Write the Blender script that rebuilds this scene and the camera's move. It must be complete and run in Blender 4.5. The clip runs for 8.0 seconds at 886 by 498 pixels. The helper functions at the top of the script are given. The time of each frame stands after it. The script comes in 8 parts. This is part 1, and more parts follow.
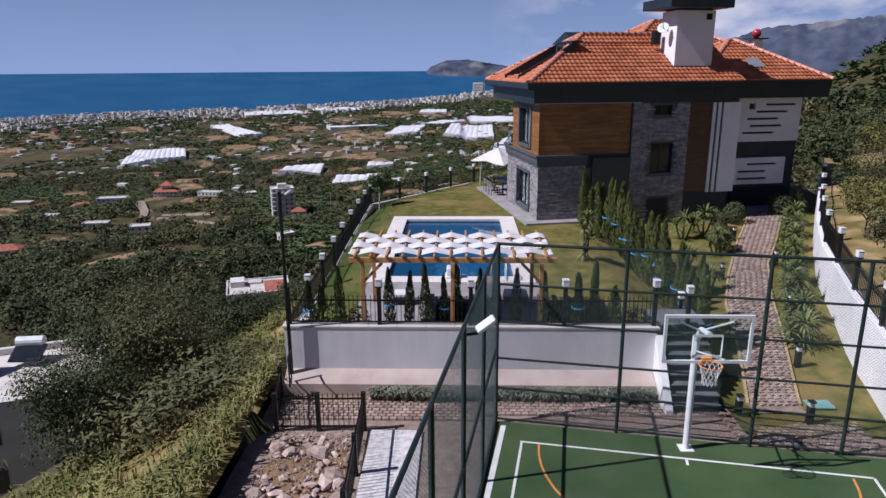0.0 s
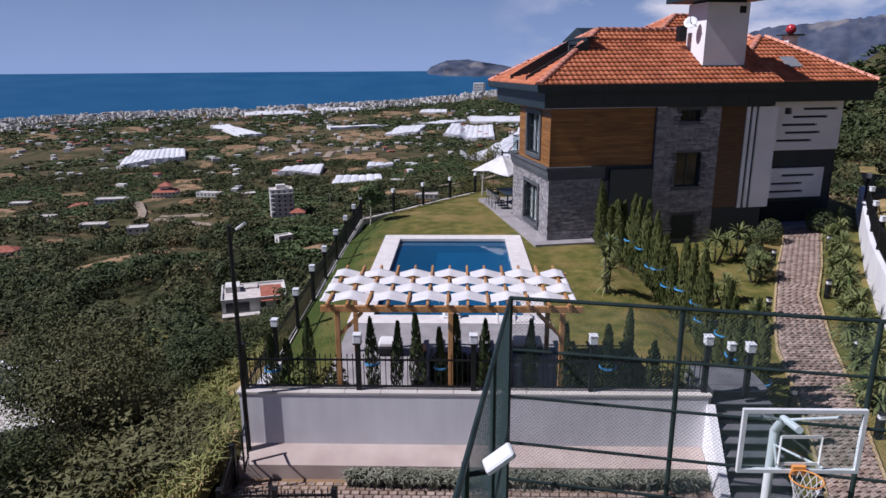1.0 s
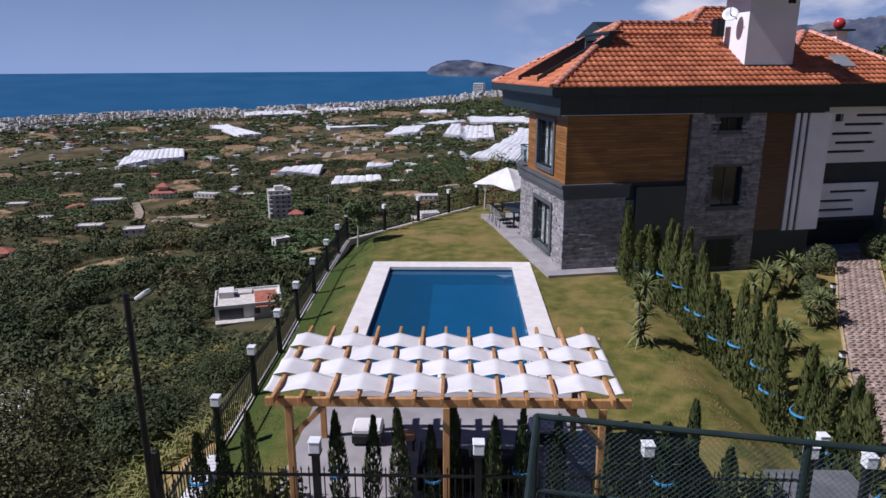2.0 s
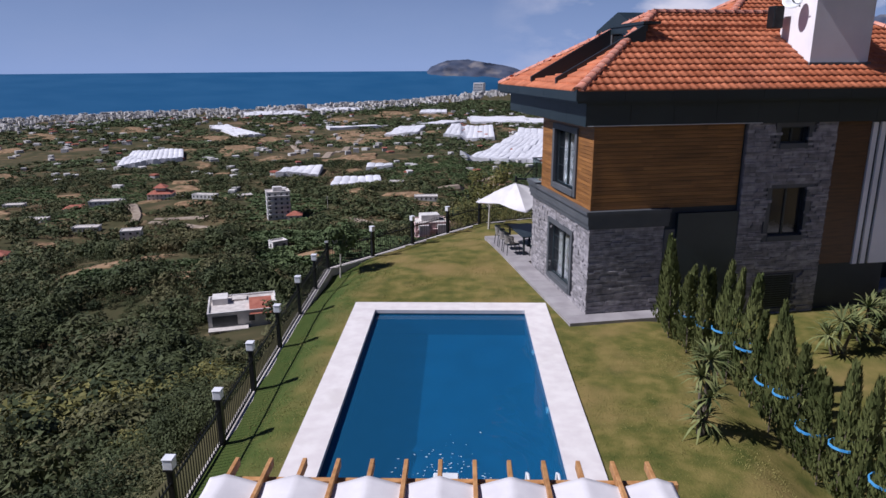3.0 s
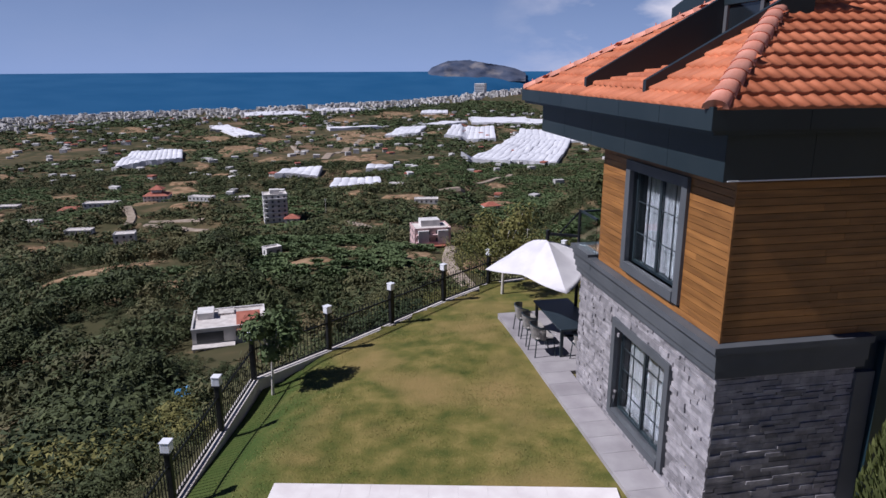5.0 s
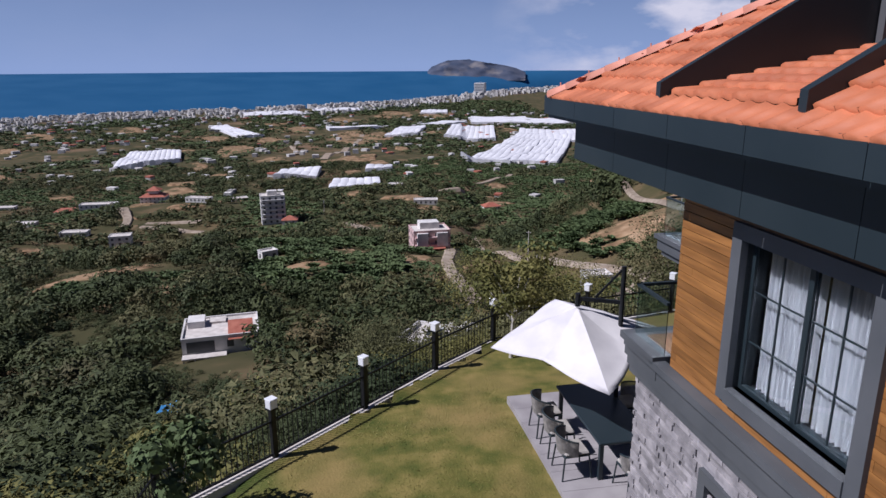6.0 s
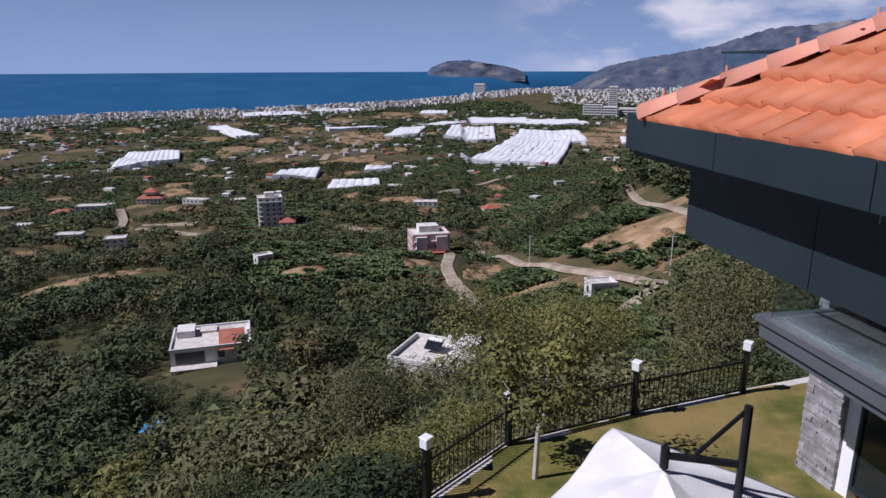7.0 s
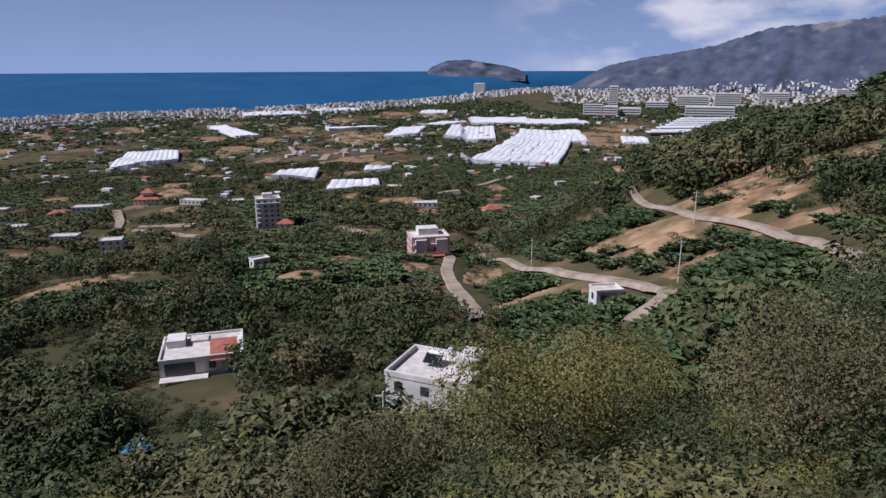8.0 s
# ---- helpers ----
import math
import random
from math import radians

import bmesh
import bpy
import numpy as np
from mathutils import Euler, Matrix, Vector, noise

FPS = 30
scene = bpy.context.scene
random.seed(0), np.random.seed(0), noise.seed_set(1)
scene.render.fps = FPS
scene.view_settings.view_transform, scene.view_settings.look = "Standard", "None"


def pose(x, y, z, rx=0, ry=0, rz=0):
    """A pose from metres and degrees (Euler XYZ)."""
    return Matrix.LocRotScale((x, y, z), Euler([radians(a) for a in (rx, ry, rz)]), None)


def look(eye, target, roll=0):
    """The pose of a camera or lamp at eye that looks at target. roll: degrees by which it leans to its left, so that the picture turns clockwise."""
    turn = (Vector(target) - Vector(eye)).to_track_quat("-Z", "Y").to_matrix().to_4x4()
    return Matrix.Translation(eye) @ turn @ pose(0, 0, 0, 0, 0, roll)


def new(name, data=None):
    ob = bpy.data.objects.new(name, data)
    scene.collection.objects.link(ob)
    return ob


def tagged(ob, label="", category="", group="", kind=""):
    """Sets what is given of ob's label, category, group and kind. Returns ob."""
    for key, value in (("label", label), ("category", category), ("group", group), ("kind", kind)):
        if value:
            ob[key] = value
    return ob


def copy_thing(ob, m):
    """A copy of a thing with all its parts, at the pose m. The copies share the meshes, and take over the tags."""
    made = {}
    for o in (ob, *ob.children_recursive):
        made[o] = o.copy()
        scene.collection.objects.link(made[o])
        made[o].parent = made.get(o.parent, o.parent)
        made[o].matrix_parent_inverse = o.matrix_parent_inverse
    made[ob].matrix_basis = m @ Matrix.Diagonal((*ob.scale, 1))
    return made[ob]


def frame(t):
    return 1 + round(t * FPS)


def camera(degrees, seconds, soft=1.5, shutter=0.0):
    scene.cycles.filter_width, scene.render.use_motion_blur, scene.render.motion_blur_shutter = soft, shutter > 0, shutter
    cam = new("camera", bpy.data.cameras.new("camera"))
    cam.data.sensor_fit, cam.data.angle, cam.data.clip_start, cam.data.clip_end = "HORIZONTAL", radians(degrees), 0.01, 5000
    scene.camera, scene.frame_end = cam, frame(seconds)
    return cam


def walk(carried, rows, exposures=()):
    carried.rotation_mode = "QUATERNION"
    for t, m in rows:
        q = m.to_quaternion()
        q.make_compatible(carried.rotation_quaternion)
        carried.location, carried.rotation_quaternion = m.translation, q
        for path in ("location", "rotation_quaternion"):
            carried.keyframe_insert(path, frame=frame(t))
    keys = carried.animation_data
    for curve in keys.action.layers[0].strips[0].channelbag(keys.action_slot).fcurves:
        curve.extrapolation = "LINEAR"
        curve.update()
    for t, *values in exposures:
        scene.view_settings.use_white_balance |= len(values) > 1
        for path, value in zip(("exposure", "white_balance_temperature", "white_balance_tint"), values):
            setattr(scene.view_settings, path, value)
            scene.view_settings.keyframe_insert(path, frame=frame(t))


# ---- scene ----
cam = camera(66.7, 8.0)
PATH = [
    (0, (0.217, 0.851, 7.267), (0.165, 2.78, 6.741), -0.3),
    (0.5, (0.211, 2.671, 7.262), (0.158, 4.6, 6.736), -0.3),
    (1, (0.222, 4.754, 7.246), (0.169, 6.683, 6.72), -0.3),
    (1.5, (0.218, 6.84, 7.213), (0.166, 8.769, 6.688), -0.2),
    (3, (0.194, 13.718, 7.165), (0.141, 15.647, 6.639), -0.3),
    (3.5, (0.156, 16.031, 7.093), (0.103, 17.96, 6.569), -0.2),
    (4, (0.153, 18.57, 7.06), (0.101, 20.499, 6.536), -0.2),
    (4.5, (0.146, 20.915, 7.04), (0.093, 22.844, 6.517), -0.2),
    (5.8, (0.203, 27.519, 7.007), (0.145, 29.447, 6.48), -0.2),
    (6, (0.224, 28.541, 7.002), (0.169, 30.47, 6.476), -0.3),
    (6.5, (0.247, 31.123, 6.911), (0.193, 33.052, 6.387), -0.2),
    (7, (0.154, 33.892, 6.924), (0.1, 35.821, 6.4), -0.2),
    (7.5, (0.104, 36.515, 6.915), (0.049, 38.444, 6.391), -0.2),
    (8, (0.039, 39.052, 6.881), (-0.015, 40.98, 6.356), -0.2),
]
walk(cam, [(t, look(eye, target, roll)) for t, eye, target, roll in PATH], [(0, 0.03, 5830, 18)])

# ---------------------------------------------------------------- light
SUN_EL, SUN_AZ = radians(47.5), (-0.97, -0.243)  # the sun stands to the west, a little behind the start
world = bpy.data.worlds.new("sky")
scene.world = world
world.use_nodes = True
wn, wl = world.node_tree.nodes, world.node_tree.links
sky = wn.new("ShaderNodeTexSky")
sky.sky_type, sky.sun_disc = "NISHITA", False
sky.sun_elevation, sky.sun_rotation = SUN_EL, math.atan2(SUN_AZ[0], SUN_AZ[1])
sky.air_density, sky.dust_density, sky.ozone_density, sky.altitude = 1.0, 0.6, 3.0, 200
# clouds: soft white banks low over the land
tco = wn.new("ShaderNodeTexCoord")
wmap = wn.new("ShaderNodeMapping")
wmap.inputs["Scale"].default_value = (3.0, 3.0, 7.5)
wmap.inputs["Location"].default_value = (1.35, 0.2, 0.35)
cno = wn.new("ShaderNodeTexNoise")
cno.inputs["Scale"].default_value, cno.inputs["Detail"].default_value, cno.inputs["Roughness"].default_value = 2.1, 8, 0.56
cra = wn.new("ShaderNodeValToRGB")
cra.color_ramp.elements[0].position, cra.color_ramp.elements[1].position = 0.39, 0.6
sep = wn.new("ShaderNodeSeparateXYZ")
east = wn.new("ShaderNodeMapRange")
east.inputs["From Min"].default_value, east.inputs["From Max"].default_value = 0.04, 0.24
east.inputs["To Min"].default_value, east.inputs["To Max"].default_value = 0.02, 1.0
cmul = wn.new("ShaderNodeMath")
cmul.operation = "MULTIPLY"
cmix = wn.new("ShaderNodeMix")
cmix.data_type = "RGBA"
cmix.inputs["B"].default_value = (11.0, 10.7, 11.3, 1)
smul = wn.new("ShaderNodeMix")
smul.data_type, smul.blend_type = "RGBA", "MULTIPLY"
smul.inputs["Factor"].default_value = 1.0
smul.inputs["B"].default_value = (0.2, 0.29, 0.5, 1)
hz = wn.new("ShaderNodeValToRGB")   # pale sea haze over the horizon, thinning upwards
hz.color_ramp.elements[0].position, hz.color_ramp.elements[0].color = 0.0, (0.94, 0.94, 0.94, 1)
hz.color_ramp.elements[1].position, hz.color_ramp.elements[1].color = 0.26, (0, 0, 0, 1)
hmix = wn.new("ShaderNodeMix")
hmix.data_type = "RGBA"
hmix.inputs["B"].default_value = (4.6, 6.15, 9.5, 1)
bg = wn["Background"]
bg.inputs["Strength"].default_value = 0.06
wl.new(tco.outputs["Generated"], wmap.inputs["Vector"])
wl.new(wmap.outputs["Vector"], cno.inputs["Vector"])
wl.new(cno.outputs["Fac"], cra.inputs["Fac"])
wl.new(tco.outputs["Generated"], sep.inputs["Vector"])
wl.new(sep.outputs["X"], east.inputs["Value"])
wl.new(cra.outputs["Color"], cmul.inputs[0])
wl.new(east.outputs["Result"], cmul.inputs[1])
low = wn.new("ShaderNodeMapRange")   # the banks stay low in the sky
low.inputs["From Min"].default_value, low.inputs["From Max"].default_value = 0.2, 0.42
low.inputs["To Min"].default_value, low.inputs["To Max"].default_value = 1.0, 0.0
cmul2 = wn.new("ShaderNodeMath")
cmul2.operation = "MULTIPLY"
wl.new(sep.outputs["Z"], low.inputs["Value"])
wl.new(cmul.outputs["Value"], cmul2.inputs[0])
wl.new(low.outputs["Result"], cmul2.inputs[1])
wl.new(cmul2.outputs["Value"], cmix.inputs["Factor"])
wl.new(sky.outputs["Color"], smul.inputs["A"])
wl.new(smul.outputs["Result"], hmix.inputs["A"])
wl.new(sep.outputs["Z"], hz.inputs["Fac"])
wl.new(hz.outputs["Color"], hmix.inputs["Factor"])
wl.new(hmix.outputs["Result"], cmix.inputs["A"])
wl.new(cmix.outputs["Result"], bg.inputs["Color"])

sun = new("sun", bpy.data.lights.new("sun", "SUN"))
sun.data.energy, sun.data.angle, sun.data.color = 4.85, radians(0.53), (1.0, 0.95, 0.88)
sun_from = Vector((SUN_AZ[0] * math.cos(SUN_EL), SUN_AZ[1] * math.cos(SUN_EL), math.sin(SUN_EL)))
sun.matrix_world = look(sun_from * 100, (0, 0, 0))

# ---------------------------------------------------------------- materials


def material(name, colors, scale=1.0, detail=6.0, rough=0.8, metal=0.0, bump=0.0, bump_scale=None, spread=(0.35, 0.65),
             random_by=0.0, island=0.0, stretch=(1, 1, 1), second=None, coat=0.0, spec=0.5):
    """A surface whose colour wanders between the given colours by noise in metres; second: (colour, scale, low, high), a wider stain over it."""
    m = bpy.data.materials.new(name)
    m.use_nodes = True
    n, l = m.node_tree.nodes, m.node_tree.links
    b = n["Principled BSDF"]
    b.inputs["Roughness"].default_value, b.inputs["Metallic"].default_value = rough, metal
    b.inputs["Specular IOR Level"].default_value = spec
    b.inputs["Coat Weight"].default_value = coat
    geo = n.new("ShaderNodeNewGeometry")
    mp = n.new("ShaderNodeMapping")
    mp.inputs["Scale"].default_value = stretch
    l.new(geo.outputs["Position"], mp.inputs["Vector"])
    no = n.new("ShaderNodeTexNoise")
    no.inputs["Scale"].default_value, no.inputs["Detail"].default_value = scale, detail
    l.new(mp.outputs["Vector"], no.inputs["Vector"])
    ra = n.new("ShaderNodeValToRGB")
    els = ra.color_ramp.elements
    for i, c in enumerate(colors):
        p = spread[0] + (spread[1] - spread[0]) * i / max(1, len(colors) - 1)
        e = els[i] if i < 2 else els.new(p)
        e.position, e.color = p, (*c, 1)
    l.new(no.outputs["Fac"], ra.inputs["Fac"])
    out = ra.outputs["Color"]
    if second:
        n2 = n.new("ShaderNodeTexNoise")
        n2.inputs["Scale"].default_value, n2.inputs["Detail"].default_value = second[1], 5
        l.new(geo.outputs["Position"], n2.inputs["Vector"])
        mr = n.new("ShaderNodeMapRange")
        mr.inputs["From Min"].default_value, mr.inputs["From Max"].default_value = second[2], second[3]
        l.new(n2.outputs["Fac"], mr.inputs["Value"])
        mx = n.new("ShaderNodeMix")
        mx.data_type = "RGBA"
        mx.inputs["B"].default_value = (*second[0], 1)
        l.new(mr.outputs["Result"], mx.inputs["Factor"])
        l.new(out, mx.inputs["A"])
        out = mx.outputs["Result"]
    if random_by or island:
        src = n.new("ShaderNodeObjectInfo").outputs["Random"] if random_by else geo.outputs["Random Per Island"]
        k = random_by or island
        mr = n.new("ShaderNodeMapRange")
        mr.inputs["To Min"].default_value, mr.inputs["To Max"].default_value = 1 - k, 1 + k
        l.new(src, mr.inputs["Value"])
        hs = n.new("ShaderNodeHueSaturation")
        l.new(mr.outputs["Result"], hs.inputs["Value"])
        l.new(out, hs.inputs["Color"])
        out = hs.outputs["Color"]
    l.new(out, b.inputs["Base Color"])
    if bump:
        nb = n.new("ShaderNodeTexNoise")
        nb.inputs["Scale"].default_value, nb.inputs["Detail"].default_value = bump_scale or scale * 4, 4
        l.new(mp.outputs["Vector"], nb.inputs["Vector"])
        bp = n.new("ShaderNodeBump")
        bp.inputs["Strength"].default_value, bp.inputs["Distance"].default_value = bump, 0.02
        l.new(nb.outputs["Fac"], bp.inputs["Height"])
        l.new(bp.outputs["Normal"], b.inputs["Normal"])
    return m


def glass(name, color=(0.75, 0.85, 0.87), rough=0.02, clear=0.0):
    m = bpy.data.materials.new(name)
    m.use_nodes = True
    b = m.node_tree.nodes["Principled BSDF"]
    b.inputs["Base Color"].default_value = (*color, 1)
    b.inputs["Roughness"].default_value = rough
    b.inputs["Transmission Weight"].default_value = 1.0
    b.inputs["IOR"].default_value = 1.45
    return m


LAWN = material("lawn_grass", [(0.055, 0.075, 0.014), (0.13, 0.122, 0.03), (0.235, 0.186, 0.06)], 1.9, 14, 0.9, bump=0.9, bump_scale=22, spread=(0.26, 0.72),
                second=((0.245, 0.178, 0.066), 0.42, 0.49, 0.68), spec=0.2)


def lush_strip(m):
    """Greener, well watered grass in the strip beside the west fence."""
    n, l = m.node_tree.nodes, m.node_tree.links
    b = n["Principled BSDF"]
    src = b.inputs["Base Color"].links[0].from_socket
    geo = n.new("ShaderNodeNewGeometry")
    sx = n.new("ShaderNodeSeparateXYZ")
    no = n.new("ShaderNodeTexNoise")
    no.inputs["Scale"].default_value, no.inputs["Detail"].default_value = 1.1, 9
    l.new(geo.outputs["Position"], no.inputs["Vector"])
    l.new(geo.outputs["Position"], sx.inputs["Vector"])
    add = n.new("ShaderNodeMath")
    add.operation = "MULTIPLY_ADD"
    add.inputs[1].default_value = 2.2
    l.new(no.outputs["Fac"], add.inputs[0])
    l.new(sx.outputs["X"], add.inputs[2])
    mr = n.new("ShaderNodeMapRange")
    mr.inputs["From Min"].default_value, mr.inputs["From Max"].default_value = -2.9, -1.5
    mr.inputs["To Min"].default_value, mr.inputs["To Max"].default_value = 0.85, 0.0
    l.new(add.outputs["Value"], mr.inputs["Value"])
    mx = n.new("ShaderNodeMix")
    mx.data_type = "RGBA"
    mx.inputs["B"].default_value = (0.045, 0.082, 0.016, 1)
    l.new(mr.outputs["Result"], mx.inputs["Factor"])
    l.new(src, mx.inputs["A"])
    l.new(mx.outputs["Result"], b.inputs["Base Color"])


lush_strip(LAWN)
EARTH = material("hillside_earth", [(0.048, 0.05, 0.023), (0.08, 0.07, 0.034), (0.18, 0.122, 0.07)], 0.045, 12, 0.95, bump=0.3, bump_scale=1.5, spread=(0.36, 0.72),
                 second=((0.2, 0.13, 0.08), 0.0045, 0.57, 0.7), spec=0.1)
DRY = material("dry_grass", [(0.15, 0.12, 0.042), (0.27, 0.2, 0.085), (0.42, 0.29, 0.15)], 0.9, 12, 0.95, bump=0.8, spec=0.1, second=((0.11, 0.115, 0.035), 0.4, 0.54, 0.68))
DIRT = material("bare_dirt", [(0.15, 0.095, 0.055), (0.27, 0.175, 0.1), (0.38, 0.26, 0.16)], 0.16, 12, 0.95, bump=0.5, bump_scale=1.2, spec=0.1, second=((0.09, 0.08, 0.04), 0.06, 0.52, 0.66))
ROADDUST = material("pale_road", [(0.24, 0.19, 0.145), (0.38, 0.315, 0.25)], 0.2, 7, 0.95, spec=0.1)
WATER_SEA = material("sea", [(0.014, 0.084, 0.19), (0.022, 0.1, 0.212)], 0.004, 6, 0.55, bump=0.1, bump_scale=0.2, spec=0.12)
POOLTILE = material("pool_tile", [(0.01, 0.082, 0.15), (0.016, 0.108, 0.19)], 1.2, 6, 0.4)
COPING = material("travertine_coping", [(0.68, 0.63, 0.62), (0.77, 0.73, 0.71)], 3.0, 9, 0.6, bump=0.05, random_by=0.012, second=((0.6, 0.55, 0.52), 0.9, 0.6, 0.85))
PLASTER = material("grey_lilac_plaster", [(0.66, 0.64, 0.67), (0.78, 0.76, 0.78)], 1.4, 9, 0.85, bump=0.1, stretch=(1.5, 1.5, 0.25), second=((0.58, 0.54, 0.55), 0.5, 0.55, 0.8))
PLINTH = material("pink_stained_plinth", [(0.42, 0.33, 0.3), (0.52, 0.43, 0.39)], 1.5, 8, 0.9, bump=0.1)
WHITEWALL = material("white_wall_paint", [(0.76, 0.75, 0.78), (0.86, 0.85, 0.87)], 0.7, 8, 0.8, bump=0.06, second=((0.6, 0.59, 0.6), 0.35, 0.58, 0.8))
BLUEPANEL = material("dark_blue_panel", [(0.008, 0.024, 0.033), (0.014, 0.032, 0.043)], 0.9, 5, 0.35)
ANTHRACITE = material("anthracite_cladding", [(0.016, 0.027, 0.034), (0.022, 0.034, 0.041)], 0.8, 5, 0.45, metal=0.1, second=((0.03, 0.04, 0.046), 0.6, 0.6, 0.8))
ANTHRA_WALL = material("dark_blue_grey_render", [(0.022, 0.031, 0.038), (0.03, 0.04, 0.047)], 1.2, 7, 0.7, bump=0.08)
BANDGREY = material("grey_moulding", [(0.07, 0.077, 0.086), (0.095, 0.102, 0.112)], 1.2, 7, 0.6)
STONE = material("split_stone", [(0.2, 0.19, 0.2), (0.34, 0.32, 0.33)], 5.0, 9, 0.85, bump=0.5, bump_scale=18, random_by=0.28)
STONE_BACK = material("stone_joint", [(0.12, 0.115, 0.12), (0.18, 0.17, 0.175)], 3.0, 7, 0.9)
WOOD = material("teak_cladding", [(0.18, 0.076, 0.02), (0.34, 0.152, 0.042)], 1.1, 10, 0.5, bump=0.12, bump_scale=14, stretch=(1.2, 1.2, 14), random_by=0.22, spread=(0.3, 0.7))
TIMBER = material("pergola_timber", [(0.36, 0.17, 0.06), (0.5, 0.27, 0.11)], 2.0, 9, 0.6, stretch=(5, 5, 1.5), random_by=0.1)
TILE = material("terracotta_tile", [(0.38, 0.112, 0.048), (0.57, 0.195, 0.094)], 1.7, 11, 0.56, bump=0.1, bump_scale=20, island=0.12, second=((0.36, 0.12, 0.07), 0.5, 0.58, 0.78), spec=0.35)
RIDGETILE = material("salmon_ridge_tile", [(0.6, 0.24, 0.16), (0.7, 0.33, 0.24)], 3.0, 8, 0.75, random_by=0.1)
IRON = material("black_iron", [(0.012, 0.013, 0.015), (0.025, 0.027, 0.03)], 4, 6, 0.45, metal=0.5)
GREENSTEEL = material("dark_green_steel", [(0.015, 0.03, 0.03), (0.03, 0.05, 0.048)], 3, 6, 0.5, metal=0.3)
LAMPGLASS = material("opal_lamp_glass", [(0.72, 0.74, 0.78), (0.82, 0.83, 0.85)], 5, 3, 0.25)
FABRIC = material("white_canvas", [(0.62, 0.6, 0.62), (0.72, 0.7, 0.71)], 2.2, 7, 0.9, bump=0.12, bump_scale=9)
PAVER_RED = material("cobble_paver", [(0.25, 0.175, 0.14), (0.4, 0.31, 0.265)], 3.5, 7, 0.9, bump=0.3, random_by=0.32)
JOINT = material("sand_joint", [(0.22, 0.16, 0.13), (0.34, 0.26, 0.21)], 5.0, 8, 0.95, bump=0.3)
PATIO = material("grey_patio_tile", [(0.27, 0.25, 0.26), (0.36, 0.34, 0.345)], 1.6, 8, 0.75, random_by=0.06, bump=0.05)
COURT = material("green_court", [(0.036, 0.074, 0.024), (0.058, 0.1, 0.036)], 0.7, 9, 0.75, bump=0.1, bump_scale=40, second=((0.06, 0.1, 0.05), 0.4, 0.55, 0.75))
LINEPAINT = material("white_line_paint", [(0.66, 0.67, 0.66), (0.78, 0.78, 0.77)], 3, 8, 0.7)
ORANGE = material("orange_paint", [(0.6, 0.23, 0.05), (0.75, 0.32, 0.08)], 3, 7, 0.6)
STEPDARK = material("dark_step_stone", [(0.03, 0.032, 0.037), (0.055, 0.057, 0.062)], 2.5, 8, 0.75)
STEPGREY = material("grey_step_tread", [(0.1, 0.1, 0.115), (0.15, 0.15, 0.165)], 2.5, 8, 0.8)
RUBBLE = material("rubble_stone", [(0.36, 0.26, 0.225), (0.56, 0.45, 0.4)], 3.5, 8, 0.9, bump=0.4, random_by=0.25)
WHITEMETAL = material("white_steel", [(0.66, 0.68, 0.7), (0.78, 0.79, 0.8)], 3, 6, 0.4)
PANE = glass("clear_pane")
TINTED = glass("grey_tinted_pane", (0.5, 0.55, 0.58))
DECK = material("brown_deck_board", [(0.1, 0.06, 0.035), (0.17, 0.1, 0.06)], 2.0, 8, 0.6, stretch=(8, 1, 1))
SKYLIGHT = material("roof_window_glass", [(0.2, 0.21, 0.23), (0.26, 0.27, 0.29)], 1, 4, 0.2)
CURTAIN = material("white_curtain", [(0.36, 0.36, 0.39), (0.52, 0.52, 0.55)], 3.0, 5, 0.9, stretch=(9, 9, 0.3))
# near-black that paints the shade inside windows and openings
SHADEBLACK = material("painted_interior_shade", [(0.012, 0.012, 0.014), (0.03, 0.028, 0.026)], 1.0, 4, 0.9)
DARKGLASS = material("dark_roof_glass", [(0.012, 0.016, 0.02), (0.02, 0.025, 0.03)], 0.6, 4, 0.12, spec=0.6)
CONCRETE = material("pale_concrete", [(0.5, 0.46, 0.43), (0.66, 0.62, 0.58)], 0.8, 8, 0.9, second=((0.4, 0.36, 0.33), 0.3, 0.52, 0.75))
FARWHITE = material("far_white_render", [(0.42, 0.41, 0.4), (0.6, 0.58, 0.56)], 0.3, 6, 0.85, island=0.3)
FARROOF = material("far_red_roof", [(0.3, 0.085, 0.055), (0.42, 0.15, 0.1)], 0.6, 6, 0.85)
PINKWALL = material("pink_house_wall", [(0.5, 0.33, 0.32), (0.62, 0.45, 0.43)], 0.4, 6, 0.85)
GREENHOUSE = material("greenhouse_film", [(0.66, 0.66, 0.7), (0.82, 0.82, 0.85)], 0.06, 6, 0.55, stretch=(1, 1, 1))
FARDARK = material("far_window_dark", [(0.03, 0.035, 0.045), (0.06, 0.065, 0.075)], 0.5, 4, 0.4)
# rock colour with the distance haze mixed in as blue-grey
MOUNTAIN_HAZE = material("far_mountain_haze", [(0.05, 0.066, 0.108), (0.092, 0.104, 0.145)], 0.014, 12, 1.0, spread=(0.32, 0.66), second=((0.19, 0.18, 0.19), 0.0045, 0.58, 0.68), spec=0.0)
BARK = material("bark", [(0.07, 0.055, 0.04), (0.16, 0.13, 0.1)], 6, 8, 0.95, bump=0.4)


def leaves(name, dark, light, var=0.2, scale=0.6, second=None):
    return material(name, [dark, light], scale, 6, 0.75, island=var, spread=(0.3, 0.7), spec=0.2, second=second)


